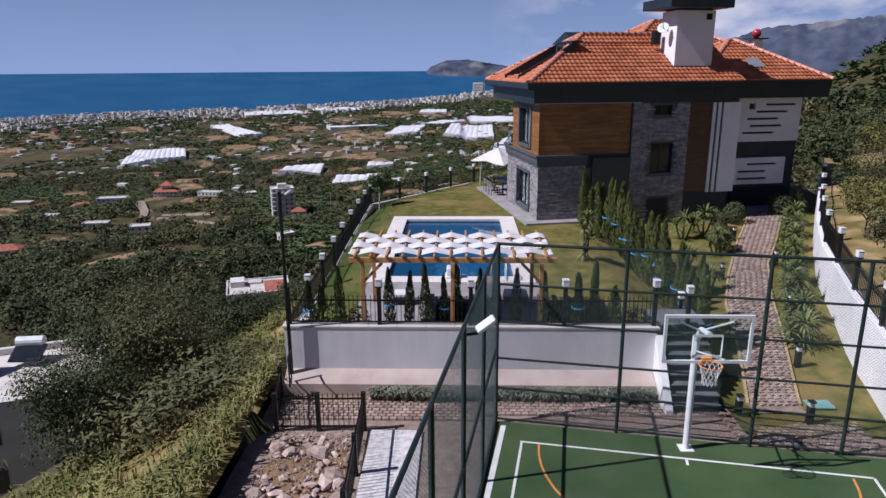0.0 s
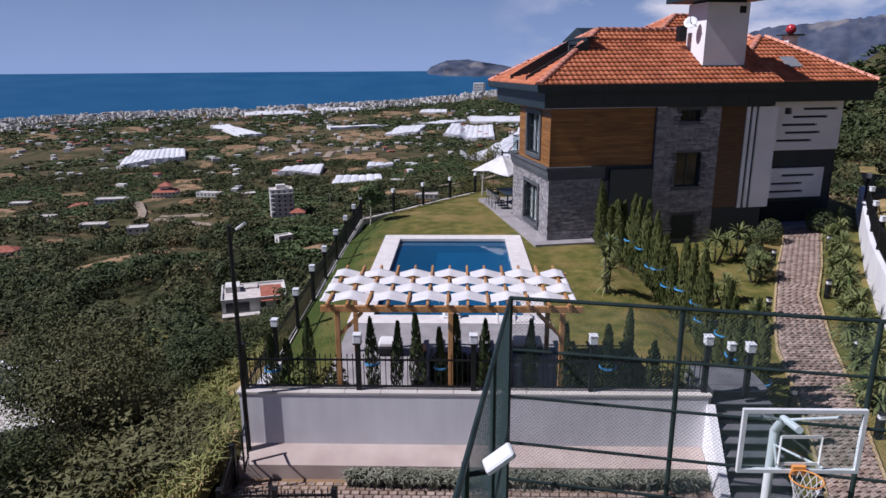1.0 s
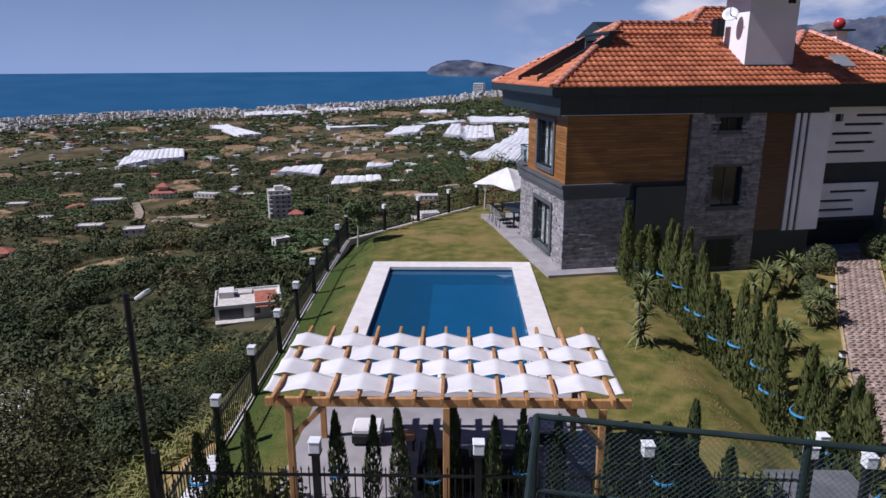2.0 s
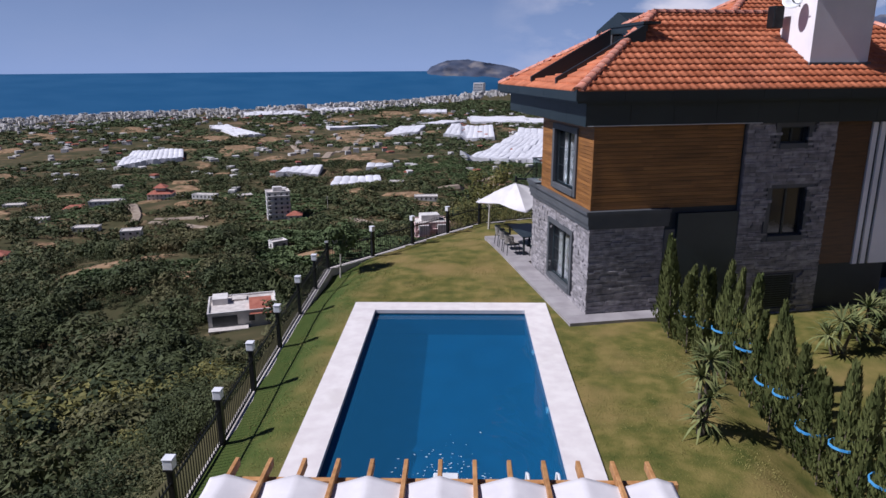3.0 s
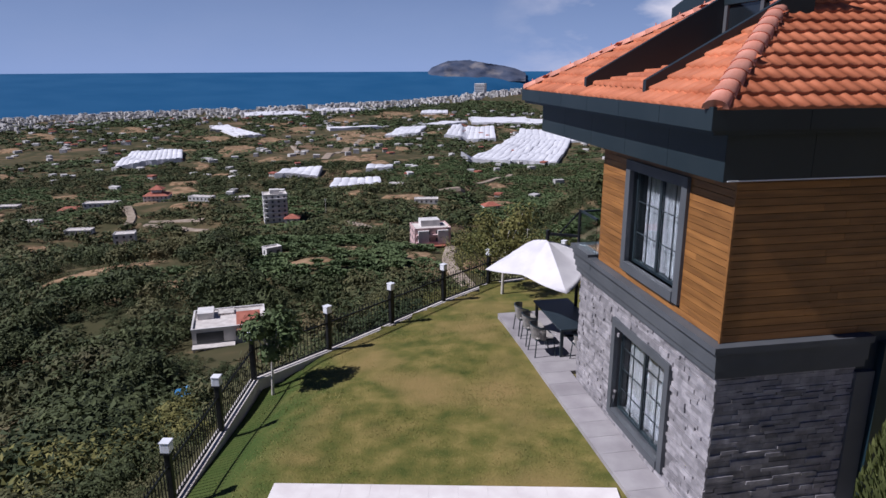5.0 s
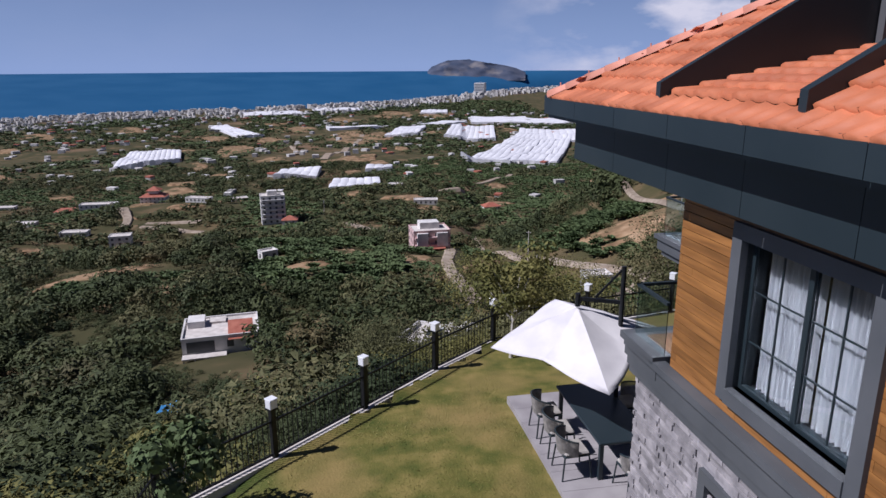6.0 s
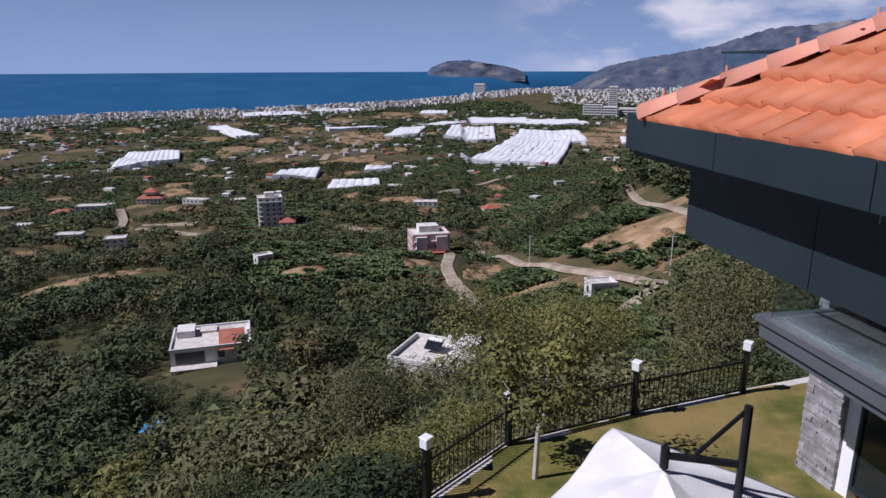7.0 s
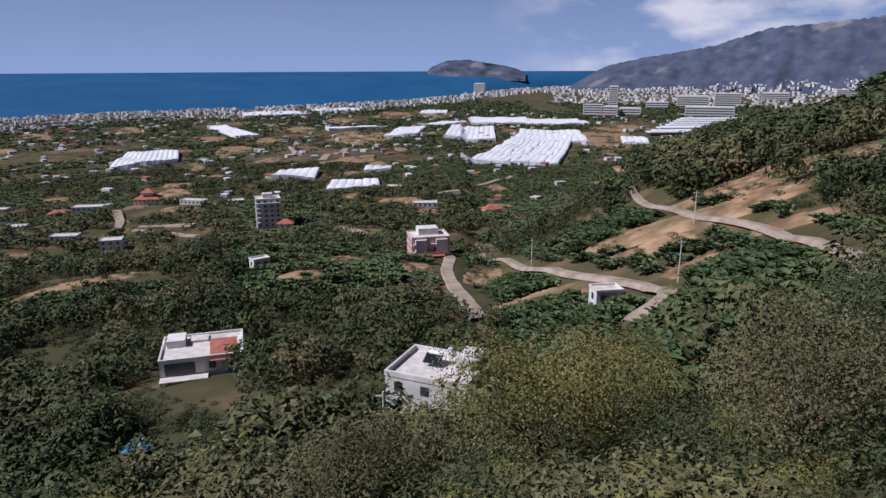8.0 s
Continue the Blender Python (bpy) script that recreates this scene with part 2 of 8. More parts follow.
LEAF_DARK = leaves("dark_leaves", (0.03, 0.044, 0.018), (0.086, 0.1, 0.04), scale=0.12, second=((0.085, 0.075, 0.036), 0.035, 0.6, 0.76))
LEAF_OLIVE = leaves("olive_leaves", (0.058, 0.064, 0.026), (0.148, 0.14, 0.064), scale=0.2, second=((0.14, 0.098, 0.05), 0.05, 0.57, 0.74))
LEAF_BANANA = leaves("banana_leaves", (0.042, 0.068, 0.026), (0.115, 0.155, 0.064), scale=0.1)
LEAF_YELLOW = leaves("yellow_green_leaves", (0.085, 0.09, 0.025), (0.205, 0.185, 0.06), scale=0.5)
CYPRESS = leaves("cypress_leaves", (0.045, 0.065, 0.018), (0.16, 0.175, 0.06), scale=1.2)
CYPRESS_DARK = leaves("dark_cypress_leaves", (0.03, 0.05, 0.018), (0.09, 0.115, 0.045), scale=1.2)
YUCCA = leaves("yucca_leaves", (0.05, 0.08, 0.025), (0.24, 0.25, 0.1), scale=3)
STRAW = leaves("dry_stalks", (0.2, 0.155, 0.06), (0.46, 0.36, 0.17), scale=0.7)
BANKGREEN = leaves("bank_weed_leaves", (0.11, 0.125, 0.035), (0.3, 0.3, 0.11), scale=0.4)
GREYGRASS = leaves("grey_green_grass", (0.13, 0.14, 0.1), (0.32, 0.32, 0.25), scale=2)

# ---------------------------------------------------------------- mesh helpers


def part(name, bm, mat, parent=None, label="", smooth=False):
    me = bpy.data.meshes.new(name)
    bm.normal_update()
    bm.to_mesh(me)
    bm.free()
    me.materials.append(mat)
    if smooth:
        me.shade_smooth()
    ob = new(name, me)
    ob.parent = parent
    return tagged(ob, label)


def solid(name, verts, faces, mat, parent=None, label="", smooth=False):
    me = bpy.data.meshes.new(name)
    me.from_pydata(verts, [], faces)
    me.materials.append(mat)
    if smooth:
        me.shade_smooth()
    me.update()
    ob = new(name, me)
    ob.parent = parent
    return tagged(ob, label)


def box(bm, x0, x1, y0, y1, z0, z1, m=None, bevel=0.0):
    r = bmesh.ops.create_cube(bm, size=1)["verts"]
    bmesh.ops.transform(bm, verts=r, matrix=Matrix.Translation(((x0 + x1) / 2, (y0 + y1) / 2, (z0 + z1) / 2)) @ Matrix.Diagonal((abs(x1 - x0), abs(y1 - y0), abs(z1 - z0), 1)))
    if bevel:
        es = list({e for v in r for e in v.link_edges})
        r = list({v for f in bmesh.ops.bevel(bm, geom=es, offset=bevel, segments=1, affect="EDGES")["faces"] for v in f.verts} | {v for v in r if v.is_valid})
    if m is not None:
        bmesh.ops.transform(bm, verts=r, matrix=m)
    return bm


def block(x0, x1, y0, y1, z0, z1, m=None, bevel=0.0):
    return box(bmesh.new(), x0, x1, y0, y1, z0, z1, m, bevel)


def rod(bm, a, b, r, seg=8, r2=None):
    a, b = Vector(a), Vector(b)
    m = Matrix.Translation((a + b) / 2) @ (b - a).to_track_quat("Z", "Y").to_matrix().to_4x4()
    bmesh.ops.create_cone(bm, cap_ends=True, segments=seg, radius1=r, radius2=r if r2 is None else r2, depth=(b - a).length, matrix=m)
    return bm


def bar(bm, a, b, w, h):
    """A square bar from a to b."""
    a, b = Vector(a), Vector(b)
    d = (b - a).normalized()
    side = d.cross(Vector((0, 0, 1)))
    side = side.normalized() if side.length > 1e-4 else Vector((1, 0, 0))
    up = side.cross(d)
    vs = [bm.verts.new(p + side * sx * w / 2 + up * sz * h / 2) for p in (a, b) for sx, sz in ((-1, -1), (1, -1), (1, 1), (-1, 1))]
    for f in ((3, 2, 1, 0), (4, 5, 6, 7), (0, 1, 5, 4), (1, 2, 6, 5), (2, 3, 7, 6), (3, 0, 4, 7)):
        bm.faces.new([vs[i] for i in f])
    return bm


def prism(bm, pts, z0, z1):
    """An upright prism on an anticlockwise outline; z0, z1 may be functions of x, y."""
    lo = [bm.verts.new((x, y, z0(x, y) if callable(z0) else z0)) for x, y in pts]
    hi = [bm.verts.new((x, y, z1(x, y) if callable(z1) else z1)) for x, y in pts]
    n = len(pts)
    for i in range(n):
        bm.faces.new((lo[i], lo[(i + 1) % n], hi[(i + 1) % n], hi[i]))
    bm.faces.new(hi)
    bm.faces.new(lo[::-1])
    return bm


def thing(name, label, category, at=None, group="", kind=""):
    e = new(name)
    e.empty_display_size = 0.2
    if at is not None:
        e.matrix_world = at
    return tagged(e, label, category, group, kind)


def lerp_table(table, v):
    for (a, p), (b, q) in zip(table, table[1:]):
        if v <= b:
            return p + (q - p) * max(0.0, (v - a) / (b - a))
    return table[-1][1]


def smooth01(a, b, v):
    k = min(1.0, max(0.0, (v - a) / (b - a)))
    return k * k * (3 - 2 * k)

# ---------------------------------------------------------------- the land, from the garden's edge to the sea and the mountains
FALL = [(0, -0.9), (4, -3.0), (10, -7.0), (20, -13), (40, -26), (64, -39), (108, -52), (151, -56), (220, -69), (329, -92), (437, -96), (545, -119),
        (870, -137), (1200, -163), (1800, -183), (2400, -180), (3200, -163), (4200, -146), (5000, -140)]
CENTRE = (0.0, 20.0)


def plot_distance(x, y):
    dx = max(-4.75 - x, x - 15.5, 0.0)
    far = 38.3 + max(0.0, x + 4.86) * 1.28 if x < 1.1 else 45.95 + 0.41 * (x - 1.1)
    dy = max(-6.0 - y, (y - far) * (0.78 + 0.16 * smooth01(-5, 15, x)), 0.0)
    return math.hypot(dx, dy)


def land(x, y):
    d = plot_distance(x, y)
    if d <= 0:
        return -3.2
    z = lerp_table(FALL, d)
    r = math.hypot(x, y)
    swell = math.sin(x * 0.071 + 1.3) * math.cos(y * 0.063 + 0.4) * min(1.5, d * 0.02)
    swell += math.sin(x * 0.021 + y * 0.013) * math.cos(y * 0.017 - x * 0.008 + 0.9) * min(4.0, d * 0.015) * (1 - smooth01(1500, 3000, r))
    hill = min(75.0, 0.38 * max(0.0, x - 4 - 18 * (1 - smooth01(50, 90, y)) - max(0.0, 30 - d) * 0.1)) * (1 - smooth01(330, 480, y))
    hill += 13 * math.exp(-((x - 100) / 42) ** 2 - ((y - 335) / 52) ** 2)
    hill += min(34.0, 0.42 * max(0.0, x - 150)) * (1 - smooth01(340, 480, y))
    # unseen rise behind the start, added to hold skylight off the villa's south front
    south = min(60.0, 0.8 * max(0.0, -14 - y)) * smooth01(-60, -8, x)
    drop = 3.6 * smooth01(22, 33, y) * smooth01(0.5, 6, d) * (1 - smooth01(26, 62, d)) * (1 - smooth01(-7, -4.4, x))
    return z + swell + hill + south - drop


COAST = [(-60, 2700), (-34.3, 2955), (-28.8, 3047), (-19, 3172), (-12, 3299), (-5.5, 3558), (1.5, 4051), (5.2, 4560), (8, 4800), (12, 4860), (40, 4890)]


def coast(az):
    return lerp_table(COAST, az)


def polar(az, r):
    a = radians(az)
    return CENTRE[0] + r * math.sin(a), CENTRE[1] + r * math.cos(a)


def sheet(name, azs, rings, height, mat, label, category):
    verts, faces, n = [], [], len(azs)
    for ring in rings:
        for az in azs:
            r = ring(az)
            x, y = polar(az, r)
            verts.append((x, y, height(x, y, az, r)))
    for j in range(len(rings) - 1):
        for i in range(n - 1):
            a = j * n + i
            faces.append((a, a + n, a + n + 1, a + 1))
    ob = solid(name, verts, faces, mat, smooth=True)
    return tagged(ob, label, category, kind="structure")


azs = [-180 + 6 * i for i in range(19)] + [-66 + 0.6 * i for i in range(1, 220)] + [72 + 6 * i for i in range(19)]
radii = [0.5 + 1.5 * i for i in range(26)] + [39 * 1.058 ** i for i in range(86)]
radii = [r for r in radii if r < 4880] + [4890]


def ground_height(x, y, az, r):
    c = coast(az) if abs(az) < 60 else 9e9
    z = land(x, y)
    return z - 45 * smooth01(c, c + 120, r)


ground = sheet("ground", azs, [lambda az, r=r: r for r in radii], ground_height, EARTH, "green and brown hillside falling to a coastal plain", "ground")


def sea_height(x, y, az, r):
    c = coast(az)
    x0, y0 = polar(az, c)
    z0 = land(x0, y0) - 3
    k = (r - c) / (4900 - c)
    return z0 + (-30 - z0) * k


sea_az = [-62 + 1.0 * i for i in range(79)]
water = sheet("water", sea_az, [lambda az, k=k: coast(az) - 25 + (4925 - coast(az)) * k / 24 for k in range(25)], sea_height, WATER_SEA,
              "deep blue open sea reaching the horizon", "sea")


def ridge_mass(name, label, outline, r, depth, base, seedv):
    """A far mountain: a rugged slope that rises from its foot to the given skyline of (azimuth, height)."""
    verts, faces, rows = [], [], 16
    a0, a1 = outline[0][0], outline[-1][0]
    steps = int((a1 - a0) / 0.22) + 2
    for j in range(rows):
        k = j / (rows - 1)
        for i in range(steps):
            az = a0 + (a1 - a0) * i / (steps - 1)
            top = lerp_table(outline, az)
            rr = r + depth * k + 40 * noise.noise(Vector((az * 0.9, k * 4, seedv)))
            x, y = polar(az, rr)
            h = base + (top - base) * (k ** 0.8)
            h += (top - base) * 0.07 * (noise.noise(Vector((az * 0.55, k * 2.2, seedv))) + 0.5 * noise.noise(Vector((az * 1.7, k * 6, seedv + 4)))) * math.sin(math.pi * min(1, k * 0.93))
            h += (top - base) * 0.035 * k ** 3 * noise.noise(Vector((az * 4.0, 2.0, seedv)))
            verts.append((x, y, h))
    for j in range(rows - 1):
        for i in range(steps - 1):
            a = j * steps + i
            faces.append((a, a + 1, a + steps + 1, a + steps))
    return tagged(solid(name, verts, faces, MOUNTAIN_HAZE, smooth=True), label, "mountain", kind="structure")


ridge_mass("backdrop", "mountain range behind the city, distance haze painted in blue-grey",
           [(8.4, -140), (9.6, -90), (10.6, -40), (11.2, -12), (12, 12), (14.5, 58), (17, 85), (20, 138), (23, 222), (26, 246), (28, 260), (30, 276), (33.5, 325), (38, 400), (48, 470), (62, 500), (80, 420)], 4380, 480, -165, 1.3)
ridge_mass("backdrop_headland", "rocky headland standing in the sea, painted with blue-grey haze",
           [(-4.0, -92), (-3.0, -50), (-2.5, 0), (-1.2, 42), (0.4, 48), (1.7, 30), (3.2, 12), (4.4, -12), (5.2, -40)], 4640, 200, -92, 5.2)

# ---------------------------------------------------------------- garden ground
EAST_FALL = [(15, -1.46), (16.5, -1.42), (18.5, -1.25), (22, -0.85), (27, -0.5), (33, -0.3), (38, -0.1), (45, 0.0)]
COURT_Z = -1.46


def far_edge(x):
    return 38.3 + max(0.0, x + 4.86) * 1.28 if x < 1.1 else 45.95 + 0.41 * (x - 1.1)


def lawn_z(x, y):
    e = smooth01(5.4, 7.5, x)
    z = lerp_table(EAST_FALL, y) * e
    if x < -3.2:
        z -= 0.3 * (1 - smooth01(-4.6, -3.2, x))
    z -= 0.3 * (1 - smooth01(0.5, 6, far_edge(x) - y))
    return z


def east_wall_x(y):
    return lerp_table([(14, 10.4), (18.5, 11.45), (19.3, 11.6), (25.2, 13.55), (29.3, 15.4), (33, 17.3), (40, 20.9), (50, 26)], y)


POOL = (-3.08, 2.82, 22.98, 33.5)
POOL_IN = (-2.42, 2.15, 23.62, 32.84)
PIT = (-3.0, 2.9, 18.6, 22.98)


def in_rect(x, y, r, g=0.0):
    return r[0] + g < x < r[1] - g and r[2] + g < y < r[3] - g


def build_lawn():
    xs = sorted(set([-4.7 + 0.42 * i for i in range(62)] + [POOL[0], POOL[1], PIT[0], PIT[1], 5.6, 5.602]))
    ys = sorted(set([18.32 + 0.45 * i for i in range(74)] + [POOL[2], POOL[3], PIT[2]]))
    bm = bmesh.new()
    grid = {}

    def v(x, y):
        y = min(y, far_edge(x) - 0.06)
        x = min(x, east_wall_x(y) + 0.15)
        k = (round(x, 3), round(y, 3))
        if k not in grid:
            grid[k] = bm.verts.new((x, y, lawn_z(x, y) + 0.02 * noise.noise(Vector((x * 0.8, y * 0.8, 0)))))
        return grid[k]

    for x0, x1 in zip(xs, xs[1:]):
        for y0, y1 in zip(ys, ys[1:]):
            cx, cy = (x0 + x1) / 2, (y0 + y1) / 2
            if in_rect(cx, cy, POOL) or in_rect(cx, cy, PIT) or y0 > min(far_edge(x0), far_edge(x1)) - 0.1 or cx > east_wall_x(cy) + 0.3:
                continue
            q = []
            for c in (v(x0, y0), v(x1, y0), v(x1, y1), v(x0, y1)):
                if c not in q:
                    q.append(c)
            if len(q) > 2 and not bm.faces.get(q):
                bm.faces.new(q)
    # the lower strip of lawn east of the stairs, down to the court
    for x0, x1 in zip(xs, xs[1:]):
        for k in range(6):
            y0, y1 = 15.62 + 0.45 * k, 15.62 + 0.45 * (k + 1)
            cx = (x0 + x1) / 2
            if cx < 6.9 or cx > east_wall_x(y0) + 0.3:
                continue
            bm.faces.new((v(x0, y0), v(x1, y0), v(x1, y1), v(x0, y1)))
    ob = part("lawn", bm, LAWN, smooth=True)
    tagged(ob, "mown garden lawn, yellowing in patches", "lawn", kind="structure")


build_lawn()


def grass_tufts():
    """Short blades over the near lawn and along its edges."""
    rnd = random.Random(4)
    verts, faces = [], []
    for i in range(120000):
        x, y = rnd.uniform(-4.6, 6.2), rnd.uniform(19, 45)
        if in_rect(x, y, POOL, -0.05) or in_rect(x, y, PIT, -0.05) or y > far_edge(x) - 0.2 or (x - 3.844) * 0.98 + (y - 32.4) * 0.2 > -0.72 and y > 31.6 - 0.2 * (x - 3.3):
            continue
        z, h, a = lawn_z(x, y), rnd.uniform(0.012, 0.03), rnd.uniform(0, 6.28)
        w = 0.007
        dx, dy = math.cos(a) * w, math.sin(a) * w
        lx, ly = rnd.uniform(-0.04, 0.04), rnd.uniform(-0.04, 0.04)
        k = len(verts)
        verts += [(x - dx, y - dy, z - 0.01), (x + dx, y + dy, z - 0.01), (x + lx, y + ly, z + h)]
        faces.append((k, k + 1, k + 2))
    ob = solid("grass_blades", verts, faces, GRASSBLADE)
    tagged(ob, "short lawn grass blades, green and straw coloured", "grass", kind="stuff")


GRASSBLADE = leaves("grass_blades", (0.12, 0.12, 0.03), (0.3, 0.26, 0.09), 0.25, 0.5)
grass_tufts()

# ---------------------------------------------------------------- pool
x0, x1, y0, y1 = POOL
a0, a1, b0, b1 = POOL_IN
pool = thing("swimming_pool", "rectangular pool with deep blue water and white stone edge", "pool", pose(0, 0, 0))
bm = bmesh.new()
box(bm, a0 - 0.2, a0, b0 - 0.2, b1 + 0.2, -1.75, 0.0)
box(bm, a1, a1 + 0.2, b0 - 0.2, b1 + 0.2, -1.75, 0.0)
box(bm, a0, a1, b0 - 0.2, b0, -1.75, 0.0)
box(bm, a0, a1, b1, b1 + 0.2, -1.75, 0.0)
box(bm, a0 - 0.2, a1 + 0.2, b0 - 0.2, b1 + 0.2, -1.95, -1.75)
part("basin", bm, POOLTILE, pool, "blue tiled basin")
n_long, n_short = 18, 9
for i in range(n_long):
    ya, yb = y0 + (y1 - y0) * i / n_long + 0.0008, y0 + (y1 - y0) * (i + 1) / n_long - 0.0008
    part("coping_slab", block(x0, a0 + 0.03, ya, yb, -0.06, 0.05, bevel=0.0015), COPING, pool)
    part("coping_slab", block(a1 - 0.03, x1, ya, yb, -0.06, 0.05, bevel=0.0015), COPING, pool)
for i in range(n_short):
    xa, xb = a0 + 0.03 + (a1 - a0 - 0.06) * i / n_short + 0.0008, a0 + 0.03 + (a1 - a0 - 0.06) * (i + 1) / n_short - 0.0008
    part("coping_slab", block(xa, xb, y0, b0 + 0.03, -0.06, 0.05, bevel=0.0015), COPING, pool)
    part("coping_slab", block(xa, xb, b1 - 0.03, y1, -0.06, 0.05, bevel=0.0015), COPING, pool)
wm = bpy.data.materials.new("pool_water")
wm.use_nodes = True
nn, ll = wm.node_tree.nodes, wm.node_tree.links
bs = nn["Principled BSDF"]
bs.inputs["Base Color"].default_value = (0.022, 0.165, 0.35, 1)
bs.inputs["Roughness"].default_value, bs.inputs["IOR"].default_value, bs.inputs["Transmission Weight"].default_value = 0.02, 1.33, 0.62
wv = nn.new("ShaderNodeTexNoise")
wv.inputs["Scale"].default_value, wv.inputs["Detail"].default_value = 2.6, 3
g = nn.new("ShaderNodeNewGeometry")
bp = nn.new("ShaderNodeBump")
bp.inputs["Strength"].default_value, bp.inputs["Distance"].default_value = 0.06, 0.03
ll.new(g.outputs["Position"], wv.inputs["Vector"])
ll.new(wv.outputs["Fac"], bp.inputs["Height"])
ll.new(bp.outputs["Normal"], bs.inputs["Normal"])
bm = bmesh.new()
bmesh.ops.create_grid(bm, x_segments=60, y_segments=110, size=0.5)
for q in bm.verts:
    q.co = Vector(((a0 + a1) / 2 + q.co.x * (a1 - a0 - 0.01), (b0 + b1) / 2 + q.co.y * (b1 - b0 - 0.01), -0.1))
    d = math.hypot(q.co.x - 0.05, q.co.y - 24.6)
    q.co.z += 0.011 * math.sin(d * 14) * math.exp(-d * 0.8) + 0.016 * noise.noise(q.co * 4.3) * math.exp(-d * 0.7)
w = part("pool_water", bm, wm, pool, "still water, rippled near the jet", smooth=True)
w.visible_shadow = False
rf_ = random.Random(61)
foam = bmesh.new()
for _ in range(120):   # flecks of foam where the water falls in
    fx, fy = 0.05 + rf_.gauss(0, 0.42), 24.15 + abs(rf_.gauss(0, 0.75))
    fr, fa = rf_.uniform(0.006, 0.024), rf_.uniform(0, 6.28)
    ring_ = [foam.verts.new((fx + fr * rf_.uniform(0.5, 1.6) * math.cos(fa + k * 1.05), fy + fr * rf_.uniform(0.3, 0.8) * math.sin(fa + k * 1.05), -0.088)) for k in range(6)]
    foam.faces.new(ring_)
tagged(part("foam", foam, LAMPGLASS, pool, "white foam flecks below the spout"), kind="stuff")
jet = bmesh.new()
box(jet, -0.32, 0.22, 23.35, 23.95, 0.05, 0.12, bevel=0.02)
box(jet, -0.27, 0.17, 23.4, 23.56, 0.12, 0.38, bevel=0.03)
box(jet, -0.27, 0.17, 23.4, 23.9, 0.34, 0.4, bevel=0.02)
part("water_spout", jet, WHITEMETAL, pool, "white waterfall spout on the pool edge")
for sy in (24.2, 27.3, 30.4):
    rg = bmesh.new()
    rod(rg, (a1 + 0.004, sy, -0.45), (a1 - 0.05, sy, -0.45), 0.13, 14)
    part("pool_light", rg, WHITEMETAL, pool, "round underwater lamp")
ladder = thing("pool_ladder", "bent chrome pool ladder on the stone edge", "ladder", pose(1.55, 23.3, 0.05))
for sx in (-0.25, 0.25):
    bm = bmesh.new()
    pts = [(sx, -0.25, 0), (sx, -0.25, 0.45), (sx, -0.15, 0.62), (sx, 0.1, 0.66), (sx, 0.3, 0.55), (sx, 0.36, 0.3), (sx, 0.36, -1.0)]
    for p, q in zip(pts, pts[1:]):
        rod(bm, p, q, 0.022, 8)
    part("handrail", bm, WHITEMETAL, ladder)
for k in range(3):
    part("tread", block(-0.25, 0.25, 0.32, 0.4, -0.3 - 0.3 * k, -0.26 - 0.3 * k), WHITEMETAL, ladder)

# ---------------------------------------------------------------- seating place below the pergola
px0, px1, py0, py1 = PIT
tagged(part("pavement_terrace", block(px0, px1, py0, py1 - 0.004, -0.2, 0.02), PATIO), "grey tiled terrace between fence and pool", "pavement", kind="structure")


DARKCUSH = material("dark_outdoor_fabric", [(0.035, 0.038, 0.045), (0.06, 0.062, 0.07)], 5, 7, 0.95, bump=0.15)


def ottoman(x, y, w, d):
    s = thing("ottoman", "low dark ottoman with a flat white cushion", "ottoman", pose(x, y, 0.02), "ottomans under the pergola")
    part("base", block(-w / 2, w / 2, -d / 2, d / 2, 0.05, 0.24, bevel=0.02), IRON, s)
    part("cushion", block(-w / 2 + 0.01, w / 2 - 0.01, -d / 2 + 0.01, d / 2 - 0.01, 0.24, 0.38, bevel=0.04), FABRIC, s, "white cushion")
    for sx in (-1, 1):
        for sy in (-1, 1):
            part("leg", block(sx * (w / 2 - 0.06) - 0.025, sx * (w / 2 - 0.06) + 0.025, sy * (d / 2 - 0.06) - 0.025, sy * (d / 2 - 0.06) + 0.025, 0, 0.05), IRON, s)


def sofa(x, y, w, d, rz):
    s = thing("sofa", "dark outdoor sofa with grey cushions on the terrace", "sofa", pose(x, y, 0.02, 0, 0, rz))
    part("base", block(-w / 2, w / 2, -d / 2, d / 2, 0.06, 0.26, bevel=0.02), IRON, s)
    for k in range(2):
        part("seat_cushion", block(-w / 2 + k * w / 2 + 0.02, -w / 2 + (k + 1) * w / 2 - 0.02, -d / 2, d / 2 - 0.2, 0.26, 0.44, bevel=0.04), DARKCUSH, s)
        part("back_cushion", block(-w / 2 + k * w / 2 + 0.02, -w / 2 + (k + 1) * w / 2 - 0.02, d / 2 - 0.24, d / 2 - 0.065, 0.3, 0.72, bevel=0.05), DARKCUSH, s)
    part("backrest", block(-w / 2, w / 2, d / 2 - 0.06, d / 2, 0.06, 0.66, bevel=0.02), IRON, s)
    for sx in (-1, 1):
        part("armrest", block(sx * (w / 2 + 0.04) - 0.04, sx * (w / 2 + 0.04) + 0.04, -d / 2, d / 2, 0.06, 0.56, bevel=0.02), IRON, s)


